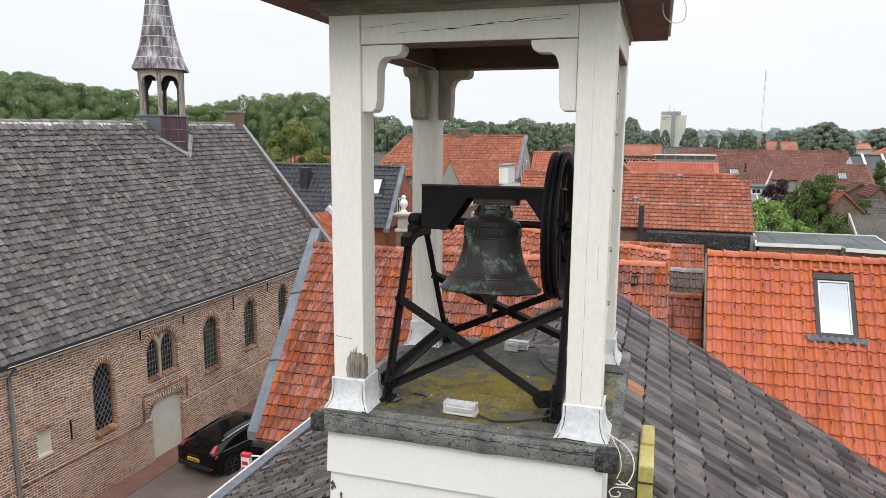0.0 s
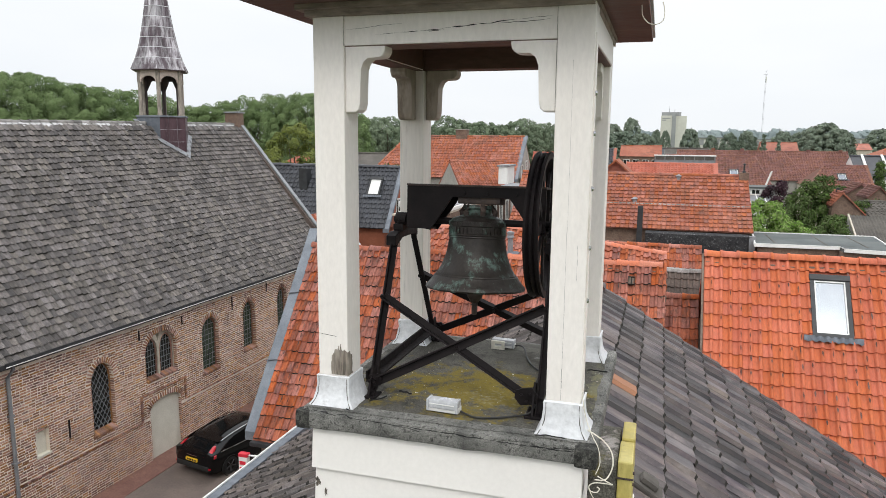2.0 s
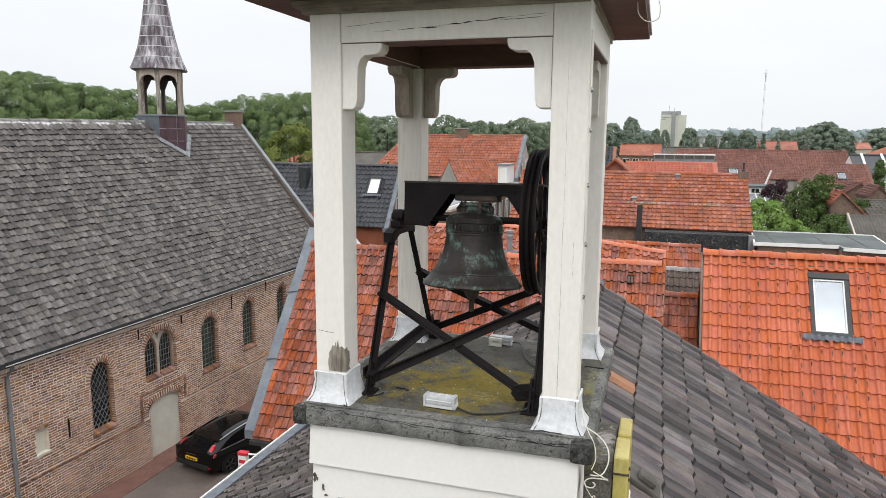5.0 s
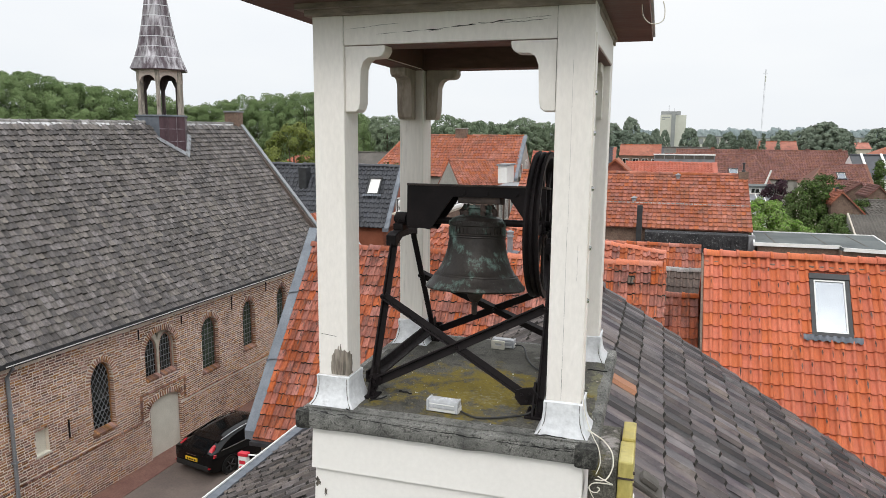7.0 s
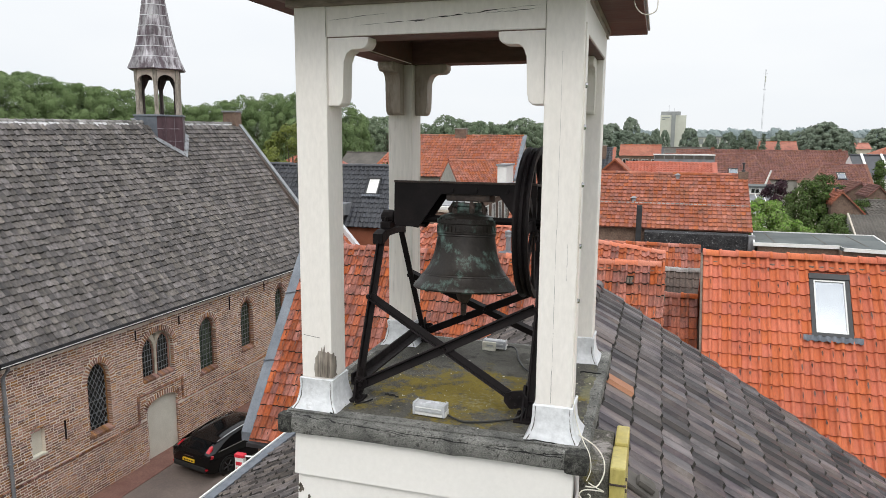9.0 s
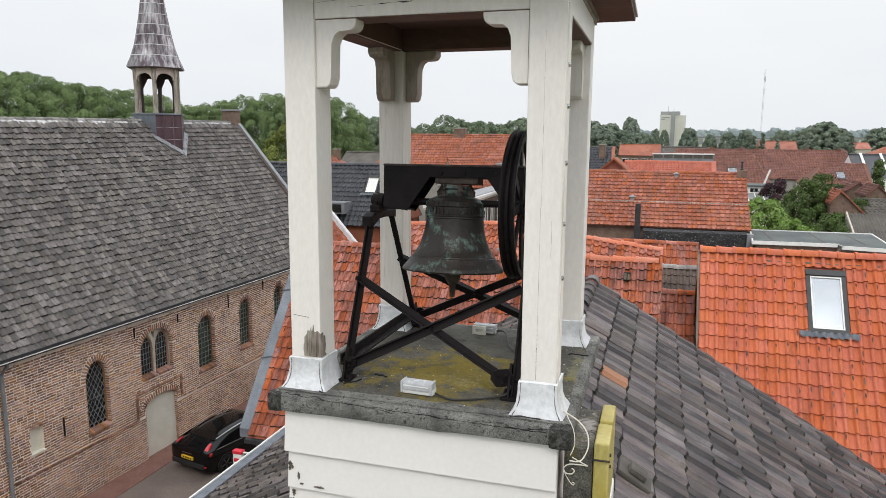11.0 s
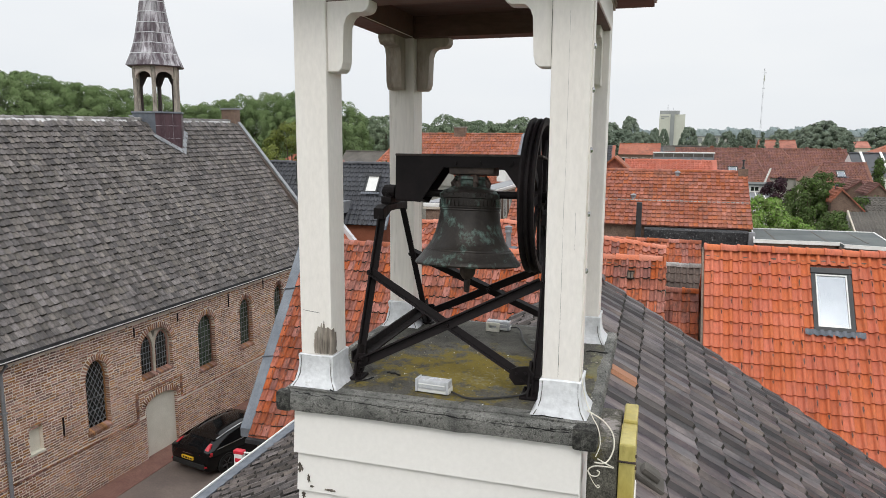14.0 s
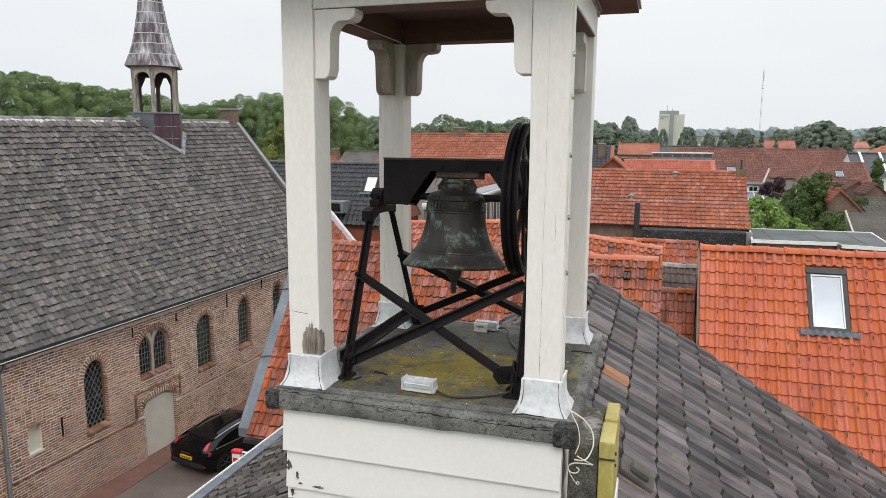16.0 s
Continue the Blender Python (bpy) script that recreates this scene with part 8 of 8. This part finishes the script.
    plate = part("rear_plate", bx(-0.26, 0.26, -0.045, 0.0, 0.60, 0.71, bevel=0.004), M_PLATE, car, "yellow rear plate")
    for q in range(4):
        part("plate_mark", bx(-0.19 + 0.11 * q, -0.12 + 0.11 * q, -0.048, -0.044, 0.625, 0.685), M_DARK, plate)
    part("bumper", bx(-0.72, 0.72, -0.04, 0.2, 0.34, 0.52, bevel=0.04), M_TYRE, car, "matt black lower bumper")
    part("chrome_strip", bx(-0.22, 0.22, -0.02, 0.03, 0.80, 0.82), M_CHROME, car)
    return car


car_a = hatchback("glossy black hatchback parked by the church wall", pose(-13.63, 17.45, 0.0, 0, 0, -12) @ Matrix.Diagonal((0.97, 0.97, 0.91, 1)))
copy_thing(car_a, pose(-13.65, 22.6, 0.0, 0, 0, -2))

# hanging sign on the corner of the terrace
sign = thing("box_sign", "red and white box sign on a steel arm", "sign")
part("panel", bx(-9.27, -9.04, 13.55, 13.68, 2.60, 3.09, bevel=0.01), M_WHITE_TRIM, sign, "white panel")
part("band", bx(-9.28, -9.03, 13.54, 13.69, 3.09, 3.17, bevel=0.012), M_SIGNRED, sign, "red top")
part("band", bx(-9.28, -9.03, 13.54, 13.69, 2.42, 2.60, bevel=0.012), M_SIGNRED, sign, "red foot")
for x0, x1, z in ((-9.24, -9.08, 2.90), (-9.24, -9.11, 2.75)):
    part("stripe", bx(x0, x1, 13.540, 13.552, z, z + 0.085), M_SIGNRED, sign)
part("arm", tube(bmesh.new(), [(-9.05, 13.62, 3.12), (-8.2, 13.75, 3.12)], 0.02, 8), M_WHITE_TRIM, sign, "pale steel arm")
part("wall_plate", bx(-8.3, -8.1, 13.7, 14.4, 3.0, 3.24), M_ZINC, sign)

# ---- yellow post, felted upstand and loose cables beside the turret ----
up = thing("felt_upstand", "grey felt-covered upstand with flaking white paint", "upstand")
part("block", bx(-0.214, -0.098, 2.75, 3.16, 8.98, 9.298, bevel=0.012), M_UPSTAND, up)
part("footing", bx(-0.22, -0.03, 2.74, 3.17, 7.7, 8.978, bevel=0.01), M_WHITE, up, "white painted board below the upstand")
yellow = thing("yellow_post", "yellow painted timber post beside the turret base", "post")
part("lower_board", bx(-0.096, -0.036, 2.738, 2.95, 8.99, 9.322, bevel=0.008), M_YELLOW, yellow)
part("upper_board", bx(-0.092, -0.036, 2.956, 3.15, 8.99, 9.332, bevel=0.008), M_YELLOW, yellow)
part("strap", bx(-0.100, -0.032, 2.731, 2.743, 9.250, 9.256, bevel=0.001), M_RUST, yellow, "rusty strap")
part("screw", lathe(bmesh.new(), [(0.0, -0.004), (0.007, -0.004), (0.007, 0.004), (0.0, 0.004)], 8, Matrix.Translation((-0.033, 2.76, 9.27)) @ Matrix.Rotation(radians(90), 4, "Y")), M_RUST, yellow)
part("screw", lathe(bmesh.new(), [(0.0, -0.004), (0.007, -0.004), (0.007, 0.004), (0.0, 0.004)], 8, Matrix.Translation((-0.033, 2.765, 9.22)) @ Matrix.Rotation(radians(90), 4, "Y")), M_RUST, yellow)
cable("white_cable", "loose white cable looping down the turret corner", [(-0.246, 2.72, 9.62), (-0.240, 2.71, 9.56), (-0.222, 2.70, 9.49), (-0.195, 2.66, 9.45), (-0.168, 2.62, 9.42), (-0.158, 2.60, 9.37), (-0.172, 2.592, 9.325)], 0.0018, M_CABLE_W)
cable("white_cable", "thick loose white cable in a wide loop", [(-0.235, 2.75, 9.44), (-0.19, 2.72, 9.432), (-0.15, 2.70, 9.415), (-0.118, 2.67, 9.385), (-0.112, 2.64, 9.34), (-0.135, 2.61, 9.30), (-0.175, 2.598, 9.30)], 0.0028, M_CABLE_W)
cable("white_cable", "loose white cable end curled under the slab", [(-0.165, 2.60, 9.315), (-0.135, 2.60, 9.30), (-0.108, 2.61, 9.283), (-0.13, 2.605, 9.286), (-0.175, 2.60, 9.285), (-0.196, 2.60, 9.268), (-0.188, 2.598, 9.25), (-0.166, 2.60, 9.247), (-0.156, 2.60, 9.262), (-0.166, 2.60, 9.27)], 0.0024, M_CABLE_W)
cable("white_cable", "thin white wire ending in a small ring", [(-0.20, 2.60, 9.265), (-0.188, 2.60, 9.24), (-0.172, 2.60, 9.215), (-0.160, 2.60, 9.203), (-0.154, 2.60, 9.209), (-0.16, 2.60, 9.214), (-0.166, 2.60, 9.206)], 0.0015, M_CABLE_W)
cable("eave_wire", "thin pale wire hanging in a loop from the eave", [(-0.10, 3.0, 11.142), (-0.095, 3.0, 11.10), (-0.07, 3.0, 11.07), (-0.04, 3.0, 11.065), (-0.015, 3.0, 11.08), (-0.012, 3.0, 11.12), (-0.02, 3.0, 11.15)], 0.002, M_CABLE_W)
rail = thing("mounting_rail", "thin metal rail with screw eyes on the corner post", "rail")
part("strip", bx(PX1, PX1 + 0.005, 2.716, 2.728, 9.57, 11.0), M_CREAM_STREAK, rail)
for z in (9.98, 10.19, 10.42, 10.63, 10.78):
    part("screw_eye", lathe(bmesh.new(), [(0.0, -0.01), (0.006, -0.008), (0.007, 0.0), (0.006, 0.008), (0.0, 0.01)], 8, Matrix.Translation((PX1 + 0.008, 2.722, z))), M_CHROME, rail)
vent = thing("roof_vent", "dark plastic ventilation tile on the grey roof", "vent")
c_ = 1 / math.hypot(1, RS)
mv = Matrix(((c_, 0, RS * c_, 0.03), (0, 1, 0, 5.5), (-RS * c_, 0, c_, RZ - RS * 0.86 + 0.045), (0, 0, 0, 1)))
part("cowl", bx(-0.075, 0.085, -0.075, 0.075, 0.0, 0.075, bevel=0.034, m=mv), M_CORRUG, vent)
part("base_tile", bx(-0.15, 0.15, -0.12, 0.12, -0.03, 0.022, bevel=0.02, m=mv), M_CORRUG, vent)


# ---- pieces of roofs and walls ----
# own roof, eastern and western slopes
c = 1 / math.hypot(1, RS)
tile_field("roof_tile", own_roof, M_TILE_GREY, (4.747, 11.22, RZ - RS * 5.577 - 0.02), (0, -1, 0), (-c, 0, RS * c), 57, 19, 0.325, 0.338, "wave", 0.034, near=(0.0, 7.0, 2.2, 6.6), odd=((11, 17),), amp=1.9, jit=1.3, dirt=M_DIRT_SHADE, dirt_len=0.030, label="grey concrete roof tiles in overlapping courses", seed=3)
tile_field("roof_tile", own_roof, M_TILE_DARK, (-6.50, 11.35, RZ - RS * 5.67), (0, -1, 0), (c, 0, RS * c), 86, 18, 0.215, 0.365, "wave", 0.035, near=(0.15, 3.7, 0.0, 6.6), amp=1.9, jit=3.2, dirt=M_DIRT_SHADE, dirt_len=0.06, seam=M_DIRT_SHADE, seam_wide=0.022, label="grey concrete roof tiles in overlapping courses", seed=4)
ridge_tiles("ridge_tile", own_roof, M_TILE_GREY, (RX, -7.2, RZ - 0.03), (RX, 2.5, RZ - 0.03), 0.13, 0.38)
ridge_tiles("ridge_tile", own_roof, M_TILE_GREY, (RX, 3.95, RZ - 0.075), (RX, 11.25, RZ - 0.075), 0.12, 0.38)
# terrace roofs
c = 1 / math.hypot(1, TS)
LEN = (WZ - 3.36) / TS / c
tile_field("roof_tile", west_roof, M_TILE_OLD, (-9.16, AYF, 3.36), (1, 0, 0), (0, c, TS * c), 55, 19, 0.1718, LEN / 19, "pan", 0.040, amp=1.4, jit=1.5, drip=M_DRIP, drip_share=0.45, near=(0.0, 3.2, 0.0, 5.8), dirt=M_DIRT_SHADE, dirt_share=0.3, dirt_len=0.02, label="old orange pantiles", seed=5)
LENB = (TZ - 4.0) / TS / c
tile_field("roof_tile", east_roof, M_TILE_ORANGE, (1.14, BYF, 4.0), (1, 0, 0), (0, c, TS * c), 41, 16, 0.204, LENB / 16, "pan", 0.036, amp=1.45, near=(0.0, 5.6, 1.5, 6.6), drip=M_DRIP, drip_share=0.5, label="bright orange pantiles", seed=6,
           keep=lambda a, b: not (2.18 < a < 3.02 and 3.05 < b < 4.62))
ridge_tiles("ridge_tile", west_roof, M_TILE_OLD, (-9.2, WY, WZ - 0.04), (-3.6, WY, WZ - 0.05), 0.12, 0.35)
ridge_tiles("ridge_tile", west_roof, M_TILE_NEW, (-3.6, WY, WZ - 0.05), (0.20, WY, WZ - 0.05), 0.12, 0.52)
ridge_tiles("ridge_tile", east_roof, M_TILE_ORANGE, (1.12, TY, TZ - 0.0), (9.5, TY, TZ - 0.0), 0.13, 0.36)
for p, x0, x1, my, mz in ((west_roof, -9.15, 0.2, WY, WZ), (east_roof, 1.16, 9.45, TY, TZ)):      # crumbling mortar under the ridge tiles
    bm = bmesh.new()
    for k in range(60):
        x = x0 + (x1 - x0) * k / 60
        box(bm, x, x + (x1 - x0) / 60, my - 0.145 - random.uniform(0, 0.02), my - 0.06, mz - 0.22, mz - 0.14 + random.uniform(-0.02, 0.02))
    part("ridge_mortar", bm, M_MORTAR_GREY, p)
# church roof
c = 1 / math.hypot(1, RSL)
z0 = EAVE - CE * RSL + 0.25
LENC = (RIDGE - z0) / RSL / c
tile_field("roof_tile", church_roof, M_TILE_CHURCH, (CE + 0.04, CH0, z0 - 0.03), (0, 1, 0), (-c, 0, RSL * c), 168, 34, 0.1908, LENC / 34, "old", 0.048, near=(15.0, 22.2, 0.0, 3.1), label="weathered slate-grey roof tiles", jit=3.4, amp=1.25, dirt=M_DIRT_SHADE, dirt_share=0.25, dirt_len=0.03, seed=7, warp=lambda a, b: -DROP * (CH1 - CH0 - a) * b / LENC)
ridge_tiles("ridge_tile", church_roof, M_RIDGE_PALE, (-HALF, -9, RIDGE + 0.09 - DROP * (CH1 + 9)), (-HALF, CH1 - 0.4, RIDGE + 0.06), 0.10, 0.36)
for u in np.arange(-9, CH1 - 0.5, 0.2195):                 # lime mortar dressed over the top course
    w, d = random.uniform(0.14, 0.205), random.uniform(0.22, 0.38)
    zt = RIDGE + 0.06 - DROP * (CH1 - u)
    bm = prism(bmesh.new(), [(-HALF + 0.05, zt + 0.05), (-HALF + 0.05 + d, zt - d * RSL + 0.19), (-HALF + 0.05 + d, zt - d * RSL + 0.05), (-HALF + 0.05, zt - 0.08)], lambda a, b, e: (a, e, b), u, u + w, 0.006)
    part("ridge_mortar", bm, M_RIDGE_PALE if random.random() < 0.35 else M_LIME_GREY, church_roof)

for u, q in ((-14.2, 0.80), (-12.0, 0.24), (-5.2, 0.83), (-1.6, 0.84), (1.6, 0.86), (7.6, 0.86), (7.3, 0.55), (-8.8, 0.45)):      # iron ladder hooks on the slope
    a, h = CE - q * (HALF + CE), z0 + q * (RIDGE - z0) + 0.06 - DROP * (CH1 - u) * q
    part("roof_hook", tube(bmesh.new(), [(a, u - 0.09, h + 0.14), (a + 0.06, u - 0.07, h + 0.03), (a + 0.10, u, h - 0.02), (a + 0.06, u + 0.07, h + 0.03), (a, u + 0.09, h + 0.14)], 0.016, 5), M_IRON, church_roof, "black iron ladder hook")

# bricks of the church wall, kept clear of the openings
rng = np.random.default_rng(11)
BW, BH, J, JV = 0.212, 0.074, 0.0235, 0.0155       # brick, course, bed joint, upright joint
V, F, made = [], [], 0
openings = [(w[0], w[1], w[2], w[3], w[4]) for w in WINDOWS] + [DOUBLE, (-2.06, -0.56, -0.1, 1.76, 2.05)]


def blocked(z):
    """Stretches of the wall, at a height, that openings and their arches take up."""
    out = [(-6.30, -5.88)] if 1.99 < z < 2.73 else []
    if 1.50 < z < 1.57:
        out += [(CH0, CH1)]
    for u0, u1, s, sp, top in openings:
        cc, hh = (u0 + u1) / 2, (u1 - u0) / 2
        if s - 0.05 < z < sp:
            out.append((u0, u1))
        elif sp <= z < top + 0.2:
            q = (hh + 0.2) * math.sqrt(max(0, 1 - ((z - sp) / (top + 0.2 - sp)) ** 2))
            out.append((cc - q, cc + q))
    return out


unit = np.array([(0, 0, 0), (0, 1, 0), (0, 1, 1), (0, 0, 1), (1, 0.03, 0.06), (1, 0.97, 0.06), (1, 0.97, 0.94), (1, 0.03, 0.94)], float)
quads = np.array([(4, 5, 6, 7), (0, 1, 5, 4), (1, 2, 6, 5), (2, 3, 7, 6), (3, 0, 4, 7)])
brick_mesh = bpy.data.meshes.new("brick")
brick_mesh.from_pydata((unit * (0.005, BW - JV, BH - J)).tolist(), [], quads.tolist())
brick_mesh.materials.append(M_BRICK)
for r in range(int(4.72 / BH)):
    z = r * BH + 0.005
    u = -9.5 + (r % 2) * BW / 2 + rng.normal(0, 0.01)
    k = 0
    gaps = blocked(z + BH / 2)
    while u < CH1 - 0.4:
        full = (k + r) % 5 not in (0, 2)
        L = (BW if full else BW / 2)
        k += 1
        a, b = u, u + L - JV
        for g0, g1 in gaps:
            if g0 <= a and b <= g1:
                b = a
            elif a < g0 < b:
                b = g0
            elif a < g1 < b:
                a = g1
        u += L
        if b - a < 0.03:
            continue
        zz = z + rng.normal(0, 0.0045) + 0.012 * math.sin(u * 0.9) + 0.006 * math.sin(u * 3.1 + r * 0.4)
        if full and b - a > BW - JV - 0.001 and -6.4 < a < -4.5 and 1.7 < z < 4.3 and made < 300:
            ob = new("brick", brick_mesh)
            ob.parent = church_wall
            ob.matrix_basis = Matrix.Translation((0, a, zz))
            made += 1
        else:
            V.append(unit * (0.003 + rng.random() * 0.005, b - a, BH - J) + (0, a, zz))
            F.append(quads + 8 * len(F))
# soldier courses round the arches and bricks lining the jambs
for u0, u1, s, sp, top in openings:
    cc, hh, rise = (u0 + u1) / 2, (u1 - u0) / 2, top - sp
    n = max(10, int((hh + rise) * 1.55 / 0.075))
    for i in range(n):
        a = math.pi * (i + 0.5) / n
        o = np.array((0, math.cos(a) * rise, math.sin(a) * hh))
        o /= np.linalg.norm(o)
        p = np.array((-0.15, cc + hh * math.cos(a), sp + rise * math.sin(a))) - o * 0.014
        t = np.array((0, -o[2], o[1]))
        q = unit - (0, 0.5, 0)
        V.append(p + q[:, :1] * (0.170, 0, 0) + q[:, 1:2] * t * 0.052 + q[:, 2:3] * o * 0.20)
        F.append(quads + 8 * len(F))
    zz = max(s, 0.02)
    while zz < sp - 0.05:
        for e in (u0, u1 - 0.014):
            V.append(unit * (0.155, 0.014, BH - J) + (-0.15, e, zz))
            F.append(quads + 8 * len(F))
        zz += BH
joined("brick_field", np.concatenate(V), np.concatenate(F), M_BRICK, church_wall, "courses of brown and red bricks with pale joints")
